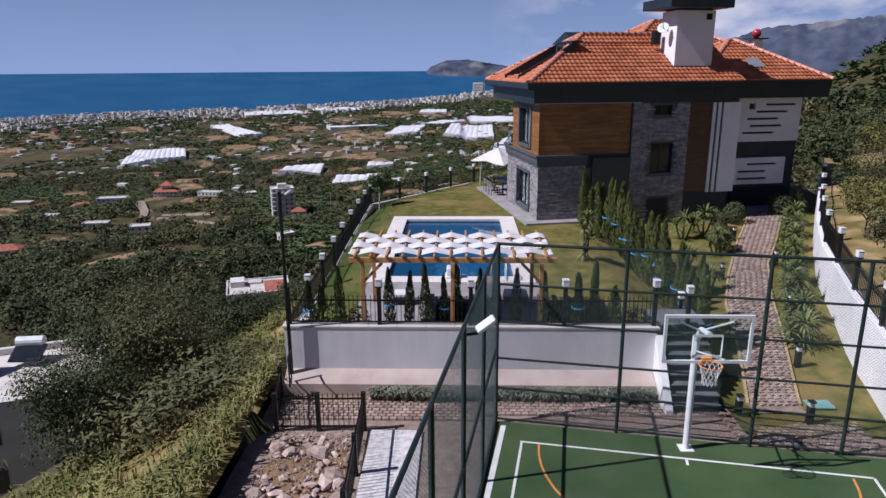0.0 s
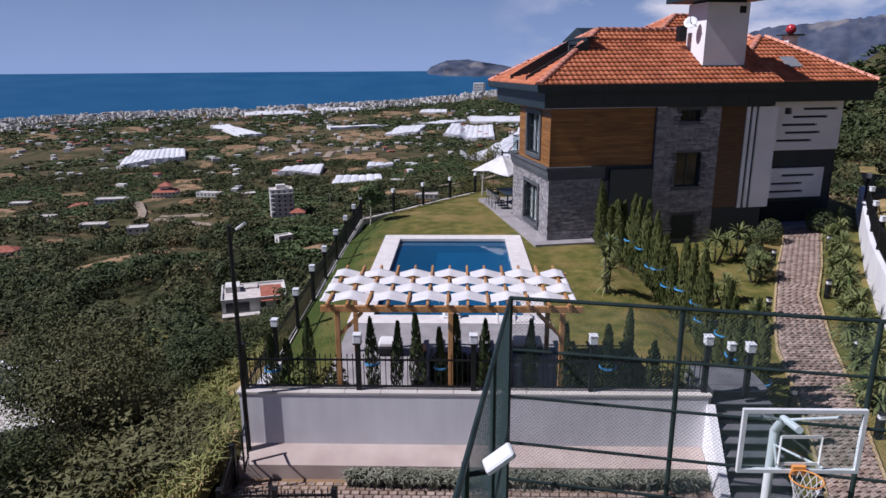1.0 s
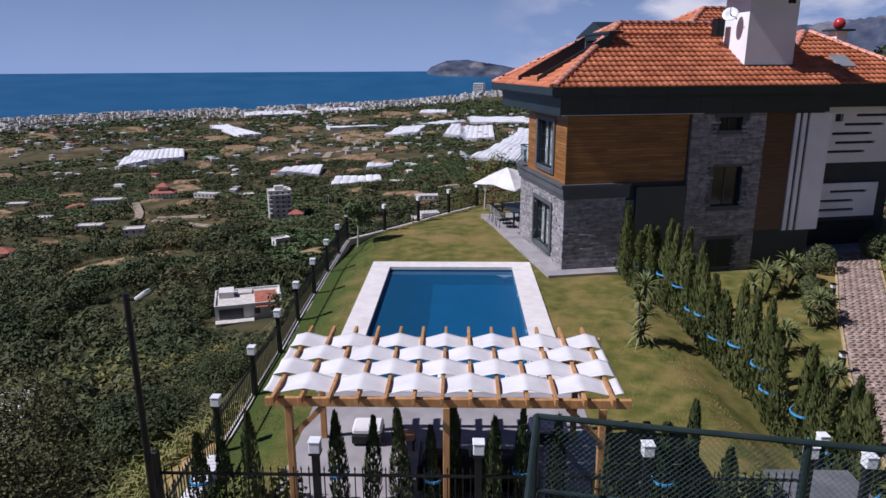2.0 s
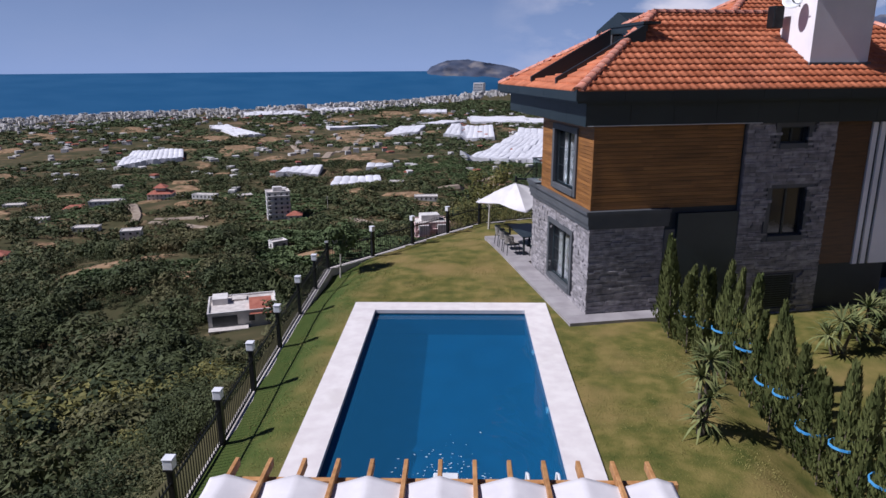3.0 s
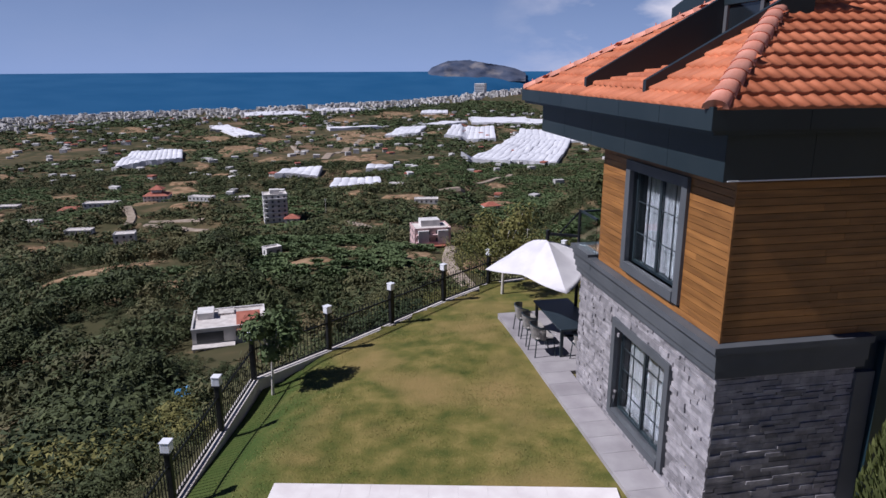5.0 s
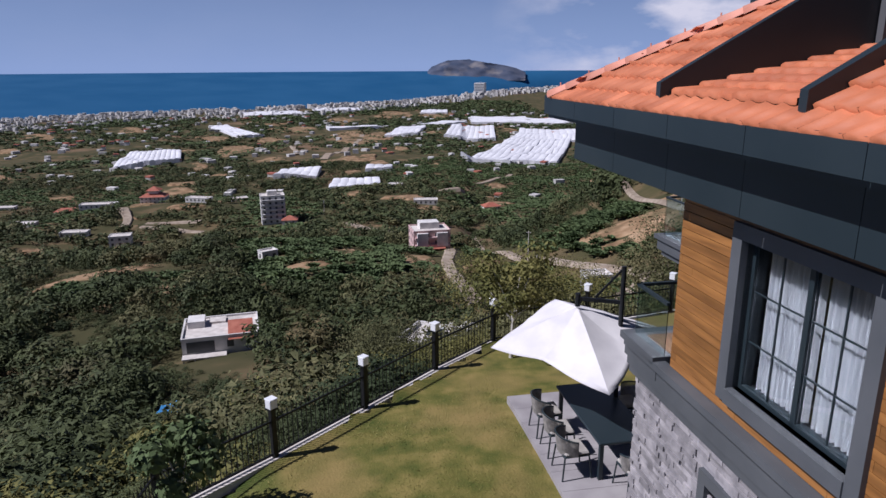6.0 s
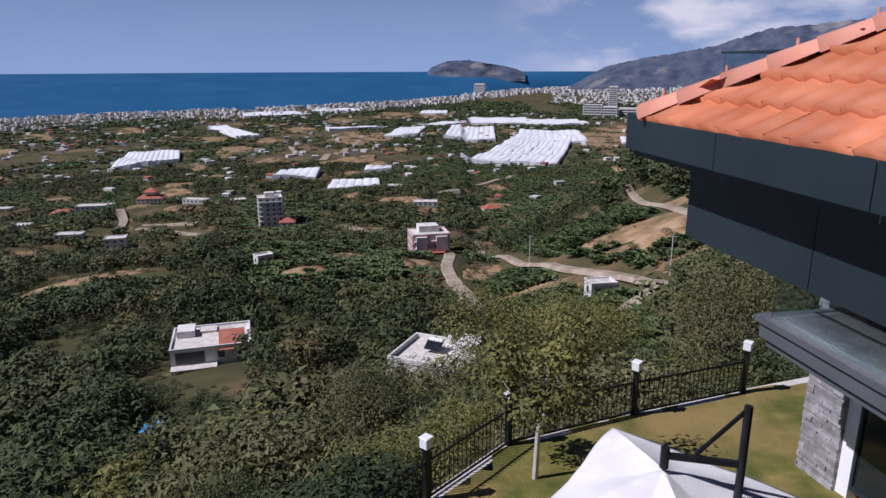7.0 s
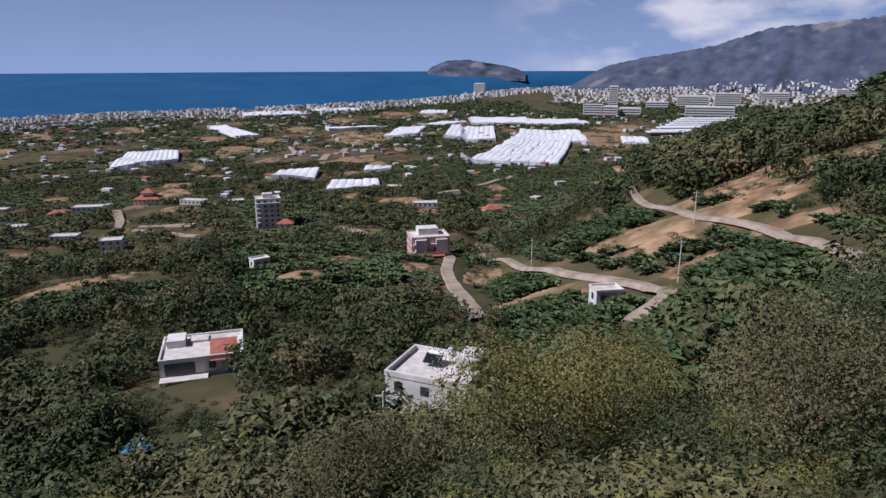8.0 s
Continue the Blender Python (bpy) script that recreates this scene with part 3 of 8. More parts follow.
ottoman(-1.6, 20.95, 0.6, 0.5)
ottoman(1.95, 21.05, 0.75, 0.5)
sofa(0.4, 19.6, 1.7, 0.8, 180)
lt = thing("coffee_table", "low brown coffee table on the grey tiles", "table", pose(-0.85, 20.75, 0.02) @ Matrix.Scale(0.62, 4))
part("tabletop", block(-0.3, 0.3, -0.3, 0.3, 0.36, 0.4, bevel=0.01), TIMBER, lt)
for sx in (-1, 1):
    for sy in (-1, 1):
        part("leg", block(sx * 0.27 - 0.03, sx * 0.27 + 0.03, sy * 0.27 - 0.03, sy * 0.27 + 0.03, 0, 0.36), IRON, lt)

# ---------------------------------------------------------------- front retaining wall, plinth and stairs
bm = bmesh.new()
box(bm, -4.62, 5.55, 18.0, 18.3, -3.2, 0.34)
box(bm, -4.62, -4.32, 18.3, 20.4, -3.2, 0.0)
tagged(part("wall_front", bm, PLASTER), "long grey-lilac rendered retaining wall", "wall", kind="structure")
cap = thing("wall_coping", "pale stone coping along the retaining wall", "coping", pose(0, 0, 0), kind="structure")
for i in range(13):
    xa = -4.68 + i * 10.3 / 13
    part("coping_slab", block(xa + 0.003, xa + 10.3 / 13 - 0.003, 17.98, 18.36, 0.34, 0.40, bevel=0.008), CONCRETE, cap)
bm = bmesh.new()
prism(bm, [(-4.62, 17.55), (5.5, 17.55), (5.5, 18.0), (-4.62, 18.0)], -3.2, lambda x, y: -1.12 if y < 17.7 else -0.86)
tagged(part("trim_plinth", bm, PLINTH), "pinkish stained plinth at the foot of the wall", "plinth", kind="structure")
st = thing("garden_stairs", "straight flight of dark stone steps with white cheek", "stairs", pose(0, 0, 0))
for k in range(9):
    ya = 16.75 + k * 0.2
    za = COURT_Z + 0.2 * (k + 1)
    part("step", block(5.72 + 0.008 * k, 6.95, ya, 18.6, za - 0.2, za - 0.03), STEPDARK, st, "dark riser")
    part("tread", block(5.70 + 0.008 * k, 6.98, ya - 0.03, ya + 0.26, za - 0.03, za, bevel=0.006), STEPGREY, st, "grey stone tread")
bm = bmesh.new()
prism(bm, [(5.52, 16.62), (5.7, 16.62), (5.7, 18.0), (5.52, 18.0)], COURT_Z - 0.3, lambda x, y: COURT_Z + 0.12 if y < 17 else 0.18)
part("cheek", bm, WHITEWALL, st, "sloping white cheek wall")
part("landing", block(5.55, 7.0, 18.62, 19.6, -0.6, 0.34), STEPGREY, st, "grey landing")

# ---------------------------------------------------------------- court and yard before the wall
bm = bmesh.new()
box(bm, -4.9, 12.0, -8, 18.0, -3.2, COURT_Z - 0.05)
tagged(part("pavement_yard", bm, JOINT), "sandy paved yard below the retaining wall", "pavement", kind="structure")
CD = Vector((0.985, -0.177, 0)).normalized()   # along the court's back line
CN = Vector((-0.177, -0.985, 0)).normalized()  # towards the camera's start
CO = Vector((1.12, 16.25, COURT_Z))
CM = Matrix(((CD.x, -CN.x, 0, CO.x), (CD.y, -CN.y, 0, CO.y), (0, 0, 1, CO.z), (0, 0, 0, 1)))  # x along the back line, -y into the court
court = thing("sports_court", "green sports court with white and orange lines", "court", CM, kind="structure")
part("surface", block(0, 14.6, -22, 0, -0.2, 0.004), COURT, court)


def line(points, w, mat, name="court_line"):
    bm = bmesh.new()
    for p, q in zip(points, points[1:]):
        bar(bm, (*p, 0.006), (*q, 0.006), w, 0.006)
    part(name, bm, mat, court)


line([(0.22, -0.2), (0.22, -22)], 0.13, LINEPAINT)
line([(0.74, -0.86), (0.74, -22)], 0.06, LINEPAINT)
line([(0.70, -0.86), (8.4, -0.86)], 0.06, LINEPAINT)
line([(8.4, -0.86), (8.4, -22)], 0.06, LINEPAINT)
line([(4.5, -0.88), (4.5, -1.12)], 0.06, LINEPAINT)
line([(1.15 + 3.4 * (1 - math.cos(k * 0.13)), -0.9 - 3.4 * math.sin(k * 0.13)) for k in range(25)], 0.05, ORANGE)

# hoop
hp = thing("basketball_hoop", "white steel basketball hoop with clear backboard", "hoop", pose(5.52, 15.05, COURT_Z))
bm = bmesh.new()
rod(bm, (0, 0, 0), (0, 0, 2.75), 0.075, 16)
rod(bm, (0, 0, 2.75), (0, -0.25, 3.1), 0.07, 14)
rod(bm, (0, -0.25, 3.1), (0, -0.75, 3.18), 0.06, 12)
part("post", bm, WHITEMETAL, hp)
part("base_plate", block(-0.16, 0.16, -0.16, 0.16, 0, 0.02), WHITEMETAL, hp)
bw, bh, bz, by = 0.9, 1.05, 2.78, -1.28
for name, b in (("top_rail", (-bw, bw, bz + bh - 0.06, bz + bh)), ("bottom_rail", (-bw, bw, bz, bz + 0.06)), ("side_rail", (-bw, -bw + 0.06, bz + 0.06, bz + bh - 0.06)), ("side_rail", (bw - 0.06, bw, bz + 0.06, bz + bh - 0.06))):
    part(name, block(b[0] - 0.25, b[1] - 0.25, by - 0.03, by + 0.03, b[2], b[3]), WHITEMETAL, hp)
pn = part("backboard", block(-bw - 0.19, bw - 0.31, by - 0.006, by + 0.006, bz + 0.06, bz + bh - 0.06), PANE, hp, "clear acrylic board")
pn.visible_shadow = False
bm = bmesh.new()
for p, q in (((-0.55, 0.15), (0.05, 0.15)), ((0.05, 0.15), (0.05, 0.6)), ((0.05, 0.6), (-0.55, 0.6)), ((-0.55, 0.6), (-0.55, 0.15))):
    bar(bm, (p[0], by - 0.012, bz + p[1]), (q[0], by - 0.012, bz + q[1]), 0.01, 0.05)
part("target_square", bm, LINEPAINT, hp, "white target square")
for sx in (-0.8, 0.35):
    bm = bmesh.new()
    rod(bm, (0, -0.2, 3.05), (sx - 0.05, by + 0.04, bz + bh - 0.15), 0.022, 8)
    rod(bm, (0, -0.05, 2.5), (sx * 0.6 - 0.05, by + 0.04, bz + 0.05), 0.02, 8)
    part("brace", bm, WHITEMETAL, hp)
bm = bmesh.new()
ring = [(-0.25 + 0.225 * math.cos(k * math.tau / 20), by - 0.3 + 0.225 * math.sin(k * math.tau / 20), bz + 0.08) for k in range(20)]
for p, q in zip(ring, ring[1:] + ring[:1]):
    rod(bm, p, q, 0.012, 6)
box(bm, -0.35, -0.15, by - 0.08, by - 0.02, bz, bz + 0.14)
part("rim", bm, ORANGE, hp, "orange steel rim")
bm = bmesh.new()
for k in range(12):
    for s in (1, -1):
        for j in range(4):
            rr = [0.22, 0.19, 0.155, 0.14, 0.145]
            t0, t1 = (k + s * j * 0.5) * math.tau / 12, (k + s * (j + 1) * 0.5) * math.tau / 12
            bar(bm, (-0.25 + rr[j] * math.cos(t0), by - 0.3 + rr[j] * math.sin(t0), bz + 0.07 - 0.1 * j), (-0.25 + rr[j + 1] * math.cos(t1), by - 0.3 + rr[j + 1] * math.sin(t1), bz - 0.03 - 0.1 * j), 0.008, 0.008)
part("net", bm, FABRIC, hp, "white cord net")

# court fence: posts, rails and wire netting
wire = bpy.data.materials.new("green_wire_netting")
wire.use_nodes = True
nn, ll = wire.node_tree.nodes, wire.node_tree.links
nn["Principled BSDF"].inputs["Base Color"].default_value = (0.05, 0.09, 0.09, 1)


def netting(name, origin, along, length, z0, z1, parent, pitch=0.075, r=0.0022, label=""):
    """Chain-link netting: crossed thin wires in the plane from origin along a direction."""
    verts, faces = [], []
    along = Vector(along).normalized()
    side = along.cross(Vector((0, 0, 1)))
    h = z1 - z0
    n = int((length + h) / pitch)
    for s in (1, -1):
        for i in range(n):
            u0 = i * pitch - h
            ua, ub = max(0.0, u0), min(length, u0 + h)
            if ub - ua < 0.02:
                continue
            za, zb = z0 + (ua - u0), z0 + (ub - u0)
            if s < 0:
                za, zb = z0 + z1 - za, z0 + z1 - zb
            p, q = Vector(origin) + along * ua, Vector(origin) + along * ub
            p.z, q.z = za, zb
            k = len(verts)
            d = (q - p).normalized()
            up = side.cross(d) * r
            sd = side * r
            verts += [p + up, p - up * 0.5 + sd, p - up * 0.5 - sd, q + up, q - up * 0.5 + sd, q - up * 0.5 - sd]
            faces += [(k, k + 1, k + 4, k + 3), (k + 1, k + 2, k + 5, k + 4), (k + 2, k, k + 3, k + 5)]
    return solid(name, verts, faces, wire, parent, label)


cf = thing("court_fence", "tall dark green steel fence with wire netting round the court", "fence", pose(0, 0, 0))
TOPZ = 3.2
corner = Vector((1.12, 16.25, 0))
posts_back = [(1.12, 16.25, TOPZ), (4.05, 15.75, TOPZ), (7.05, 15.16, TOPZ), (9.01, 14.84, TOPZ)]
for x, y, z in posts_back:
    part("post", rod(bmesh.new(), (x, y, COURT_Z), (x, y, z), 0.045, 10), GREENSTEEL, cf)
far_end = CO + CD * 12.5
for z in (COURT_Z + 0.08, -0.52, 0.28, 1.25, 2.2, TOPZ):
    bm = rod(bmesh.new(), (corner.x, corner.y, z), (far_end.x, far_end.y, z), 0.03 if z < 3 else 0.038, 8)
    part("rail", bm, GREENSTEEL, cf)
netting("wire_net", (corner.x, corner.y, 0), CD, 12.5, COURT_Z + 0.08, TOPZ, cf)
LDIR = (Vector((-0.45, 6.53, 0)) - corner).normalized()
for k in range(5):
    p = corner + LDIR * 2.65 * k
    if k:
        part("post", rod(bmesh.new(), (p.x, p.y, COURT_Z), (p.x, p.y, TOPZ), 0.045, 10), GREENSTEEL, cf)
e = corner + LDIR * 11.6
for z0_, z1_ in ((COURT_Z + 0.08, COURT_Z + 0.08), (0.6, 0.6), (TOPZ, TOPZ)):
    part("rail", rod(bmesh.new(), (corner.x, corner.y, z0_), (e.x, e.y, z1_), 0.036, 8), GREENSTEEL, cf)
netting("wire_net", (corner.x, corner.y, 0), LDIR, 11.6, COURT_Z + 0.08, TOPZ, cf)


def floodlight(x, y, z, rz):
    f = thing("floodlight", "white floodlight on a fence post", "lamp", pose(x, y, z, 0, 0, rz), "floodlights")
    part("bracket", bar(bmesh.new(), (0, 0, 0), (0.25, 0, 0.02), 0.04, 0.04), IRON, f)
    part("housing", block(0.0, 0.36, -0.12, 0.12, -0.03, 0.05, Matrix.Translation((0.22, 0, 0.05)) @ pose(0, 0, 0, 0, -35, 0), 0.02), WHITEMETAL, f)
    return f


p = corner + LDIR * 5.3
floodlight(p.x, p.y, 3.05, 10)
mast = thing("light_mast", "slim black steel mast with a white floodlight", "mast", pose(-4.46, 17.86, -1.6))
part("pole", rod(bmesh.new(), (0, 0, 0), (0, 0, 5.75), 0.055, 12, 0.045), IRON, mast)
part("base_plate", block(-0.13, 0.13, -0.13, 0.13, 0, 0.03), IRON, mast)
fl = floodlight(-4.42, 17.86, 4.05, -10)
fl.matrix_basis = fl.matrix_basis @ Matrix.Scale(0.6, 4)

# ---------------------------------------------------------------- iron fences with lamp posts


def iron_post(x, y, z, h=1.05, lamp=True, rz=0, group="fence lamps"):
    p = thing("lamp_post", "black square fence post with a white cube lamp", "lamp post", pose(x, y, z, 0, 0, rz), group)
    part("shaft", block(-0.055, 0.055, -0.055, 0.055, -0.1, h, bevel=0.008), IRON, p)
    if lamp:
        part("collar", block(-0.09, 0.09, -0.09, 0.09, h, h + 0.03), IRON, p)
        part("lamp_cube", block(-0.085, 0.085, -0.085, 0.085, h + 0.03, h + 0.21, bevel=0.012), LAMPGLASS, p, "opal glass cube")
        part("cap", block(-0.095, 0.095, -0.095, 0.095, h + 0.21, h + 0.235, bevel=0.008), LAMPGLASS, p)
    return p


bq = block(-0.008, 0.008, -0.008, 0.008, 0.05, 0.87)
bmesh.ops.create_cone(bq, cap_ends=False, segments=4, radius1=0.018, radius2=0.0, depth=0.08, matrix=Matrix.Translation((0, 0, 0.905)))
baluster = bpy.data.meshes.new("baluster")
bq.to_mesh(baluster)
bq.free()
baluster.materials.append(IRON)


def iron_panel(a, b, za, zb, h=0.9, step=0.115):
    """A fence panel between two posts: rails and pointed bars."""
    a, b = Vector((*a, za)), Vector((*b, zb))
    m = Matrix.Translation(a)
    f = thing("fence_panel", "black wrought-iron fence panel with pointed bars", "fence", m, "iron fence panels")
    d = b - a
    n = max(2, int(d.length / step))
    for k, z in enumerate((0.08, h - 0.12)):
        part("rail", bar(bmesh.new(), d * 0.02 + Vector((0, 0, z)), d * 0.98 + Vector((0, 0, z)), 0.03, 0.04), IRON, f)
    for i in range(1, n):
        o = new("baluster", baluster)
        o.parent = f
        o.matrix_basis = Matrix.Translation(d * (i / n)) @ Matrix.Diagonal((1, 1, h / 0.9, 1))


LEFT = [(-4.6, 20.98), (-4.63, 23.43), (-4.67, 25.85), (-4.74, 28.24), (-4.78, 30.78), (-4.82, 33.35), (-4.84, 35.81), (-4.86, 38.2), (-3.38, 40.0), (-1.9, 41.94), (-0.42, 43.93), (1.1, 45.75),
        (3.86, 47.0), (6.61, 48.09), (9.3, 49.1)]
LEFT_Z = -0.32
for i, (x, y) in enumerate(LEFT):
    iron_post(x, y, LEFT_Z, 1.03, rz=0 if i < 8 else -38)
for a, b in zip([(-4.5, 18.25)] + LEFT, LEFT):
    if b[1] > 49:
        continue
    iron_panel(a, b, LEFT_Z, LEFT_Z)
kerb = bmesh.new()
for a, b in zip([(-4.5, 18.3)] + LEFT, LEFT):
    bar(kerb, (a[0], a[1], LEFT_Z - 1.0), (b[0], b[1], LEFT_Z - 1.0), 0.22, 2.04)
tagged(part("kerb", kerb, CONCRETE), "pale concrete kerb under the iron fence", "kerb", kind="structure")
FRONT = [(-4.5, 18.15), (-2.0, 18.15), (0.5, 18.15), (3.05, 18.15), (5.48, 18.15)]
for i, (x, y) in enumerate(FRONT):
    iron_post(x, y, 0.4, 1.08, lamp=i > 0)
for a, b in zip(FRONT, FRONT[1:]):
    iron_panel(a, b, 0.4, 0.4, 0.82)
iron_post(6.4, 18.2, 0.34, 0.95)
iron_post(6.9, 20.3, -0.7, 1.1)

# lower fence round the rubble ground
for a, b in (((-4.35, 15.75), (-3.3, 15.78)), ((-3.3, 15.78), (-2.17, 15.82)), ((-2.17, 15.82), (-2.1, 13.9)), ((-2.1, 13.9), (-2.0, 11.9)), ((-2.0, 11.9), (-1.9, 9.9)), ((-4.62, 17.3), (-4.35, 15.75))):
    iron_panel(a, b, COURT_Z, COURT_Z, 0.95)
for x, y in ((-4.35, 15.75), (-3.3, 15.78), (-2.17, 15.82), (-2.1, 13.9), (-2.0, 11.9), (-4.62, 17.3)):
    iron_post(x, y, COURT_Z, 1.0, lamp=False, group="yard fence posts")
gatef = thing("iron_gate_leaf", "small black iron gate leaf against the wall", "gate", pose(-4.4, 17.6, -1.0))
bm = bmesh.new()
for p, q in (((0, 0, 0), (0, 0, 0.9)), ((0.08, -0.5, 0), (0.08, -0.5, 0.9)), ((0, 0, 0.85), (0.08, -0.5, 0.85)), ((0, 0, 0.05), (0.08, -0.5, 0.05))):
    bar(bm, p, q, 0.035, 0.035)
part("frame", bm, IRON, gatef)

# white screed walk and rubble
wk = bmesh.new()
box(wk, -1.98, -0.72, 3, 15.74, COURT_Z - 0.1, COURT_Z + 0.01)
tagged(part("pavement_walk", wk, material("white_screed", [(0.36, 0.34, 0.35), (0.56, 0.54, 0.55), (0.68, 0.66, 0.67)], 7, 12, 0.9, bump=0.9, bump_scale=14, spread=(0.3, 0.62))), "rough white screed walk beside the court", "pavement", kind="structure")
rnd = random.Random(8)


def stone_mesh(seedv):
    bm = bmesh.new()
    bmesh.ops.create_icosphere(bm, subdivisions=1, radius=1)
    for v in bm.verts:
        v.co *= 0.75 + 0.5 * (noise.noise(v.co * 1.3 + Vector((seedv, 0, 0))) + 0.3)
    me = bpy.data.meshes.new("stone")
    bm.to_mesh(me)
    bm.free()
    me.materials.append(RUBBLE)
    return me


heap = thing("rubble_heap", "heap of pinkish broken stones and building rubble", "rubble", pose(0, 0, 0))
bm = bmesh.new()
bmesh.ops.create_grid(bm, x_segments=24, y_segments=50, size=0.5)
for v in bm.verts:
    x, y = -3.2 + v.co.x * 2.3, 11.2 + v.co.y * 8.8
    edge = min(1.0, 4 * (0.5 - abs(v.co.x)), 6 * (0.5 - abs(v.co.y)))
    v.co = Vector((x, y, COURT_Z - 0.08 + edge * (0.16 + 0.2 * noise.noise(Vector((x * 1.1, y * 1.1, 2))) + 0.07 * noise.noise(Vector((x * 4, y * 4, 2))))))
part("soil", bm, DIRT, heap, smooth=True)
stones = [stone_mesh(k * 3.7) for k in range(6)]
for k in range(230):
    x, y = rnd.uniform(-4.2, -2.25), rnd.uniform(8.5, 15.4)
    s = rnd.choice((0.05, 0.06, 0.08, 0.08, 0.12, 0.2))
    o = new("stone", rnd.choice(stones))
    o.parent = heap
    o.matrix_basis = pose(x, y, COURT_Z + 0.1 + s * 0.25, rnd.uniform(0, 40), rnd.uniform(0, 40), rnd.uniform(0, 360)) @ Matrix.Diagonal((s * rnd.uniform(0.8, 1.7), s, s * rnd.uniform(0.4, 0.8), 1))

gv, gf = [], []
for _ in range(2600):   # crushed rubble between the larger stones
    x, y = rnd.uniform(-4.25, -2.2), rnd.uniform(7.5, 15.5)
    s = rnd.choice((0.015, 0.02, 0.025, 0.03, 0.045))
    z = COURT_Z + 0.05 + 0.2 * noise.noise(Vector((x * 1.1, y * 1.1, 2))) + 0.06
    k = len(gv)
    gv += [(x + s * rnd.uniform(0.7, 1.5) * a, y + s * rnd.uniform(0.7, 1.5) * b, z + s * rnd.uniform(0.6, 1.2) * c) for a, b, c in ((1, 0, 0), (-0.6, 0.9, 0), (-0.6, -0.9, 0), (0, 0, 1.1))]
    gf += [(k, k + 1, k + 3), (k + 1, k + 2, k + 3), (k + 2, k, k + 3)]
tagged(solid("crushed_rubble", gv, gf, material("crushed_rubble", [(0.36, 0.26, 0.22), (0.58, 0.48, 0.43)], 4, 6, 0.95, island=0.3), heap), kind="stuff")

# ---------------------------------------------------------------- pergola with woven canvas
PZ = 2.2
pg = thing("pergola", "pine pergola with white canvas woven between its rafters", "pergola", pose(0, 0, 0))
PY0, PY1, PX0, PX1 = 18.62, 21.05, -2.98, 2.86
for name, y in (("front_beam", PY0), ("back_beam", PY1)):
    part(name, block(PX0 + 0.12, PX1 + 0.02, y - 0.04, y + 0.04, PZ - 0.17, PZ - 0.02, bevel=0.008), TIMBER, pg)
for x in (-2.5, 0.0, 2.45):
    part("post", block(x - 0.055, x + 0.055, PY0 - 0.055, PY0 + 0.055, 0.0, PZ - 0.17, bevel=0.008), TIMBER, pg)
for x in (-2.5, 2.45):
    part("post", block(x - 0.055, x + 0.055, PY1 - 0.055, PY1 + 0.055, 0.0, PZ - 0.17, bevel=0.008), TIMBER, pg)
    s = 1 if x < 0 else -1
    for y in (PY0, PY1):
        part("knee_brace", bar(bmesh.new(), (x, y, PZ - 0.75), (x + s * 0.55, y, PZ - 0.18), 0.06, 0.08), TIMBER, pg)
N = 13
rx = [PX0 + 0.3 + (PX1 - PX0 - 0.6) * i / (N - 1) for i in range(N)]
for x in rx:
    part("rafter", block(x - 0.028, x + 0.028, PY0 - 0.25, PY1 + 0.28, PZ - 0.02, PZ + 0.1, bevel=0.006), TIMBER, pg)
rows = 4
for j in range(rows):
    ya, yb = PY0 + 0.0 + j * 0.565, PY0 + 0.0 + j * 0.565 + 0.56
    verts, faces = [], []
    X0, X1 = PX0 + 0.1, PX1 - 0.1
    nx, ny = 120, 8
    ph = 0 if j % 2 else 1
    for a in range(nx + 1):
        x = X0 + (X1 - X0) * a / nx
        u = (x - rx[0]) / (rx[1] - rx[0])
        over = 2 * abs((u + ph) % 2 - 1) - 1
        for b in range(ny + 1):
            k = b / ny
            hang = 0.055 * over + 0.045
            y = ya + (yb - ya) * k + 0.025 * over * (1 if k > 0.5 else -1) * abs(k - 0.5) * 2
            z = PZ + 0.05 + hang * 0.95 - 0.02 * math.sin(math.pi * k) + 0.012 * noise.noise(Vector((x * 3, y * 3, j)))
            verts.append((x, y, z))
    for a in range(nx):
        for b in range(ny):
            q = a * (ny + 1) + b
            faces.append((q, q + ny + 1, q + ny + 2, q + 1))
    o = solid("canvas_strip", verts, faces, FABRIC, pg, "white canvas woven over and under the rafters", True)
    md = o.modifiers.new("thick", "SOLIDIFY")
    md.thickness = 0.006

# ---------------------------------------------------------------- the villa
HM = Matrix.Translation((3.844, 32.409, 0)) @ Matrix.Rotation(radians(11.6), 4, "Z")
villa = thing("villa", "two-storey villa in teak, stone and anthracite under a terracotta hip roof", "house", HM)
W1, BAND0, BAND1, UP1 = 5.3, 2.65, 3.18, 5.6


def wall_with_holes(length, z0, z1, holes, depth, vertical_axis):
    """Boxes of a wall along an axis from 0 to length, with rectangular openings (a, b, za, zb)."""
    bm = bmesh.new()
    cuts = sorted({0.0, length, *[h[0] for h in holes], *[h[1] for h in holes]})
    for a, b in zip(cuts, cuts[1:]):
        mid = (a + b) / 2
        zs = z0
        for h in sorted([h for h in holes if h[0] <= mid <= h[1]], key=lambda h: h[2]):
            if h[2] > zs:
                vertical_axis(bm, a, b, zs, h[2])
            zs = h[3]
        if z1 > zs:
            vertical_axis(bm, a, b, zs, z1)
    return bm


def west(u, t):
    return lambda bm, a, b, za, zb: box(bm, u, u + t, max(a, 0.032), b, za, zb)


def south(v, t):
    return lambda bm, a, b, za, zb: box(bm, max(a, 0.285), b, v, v + t, za, zb)


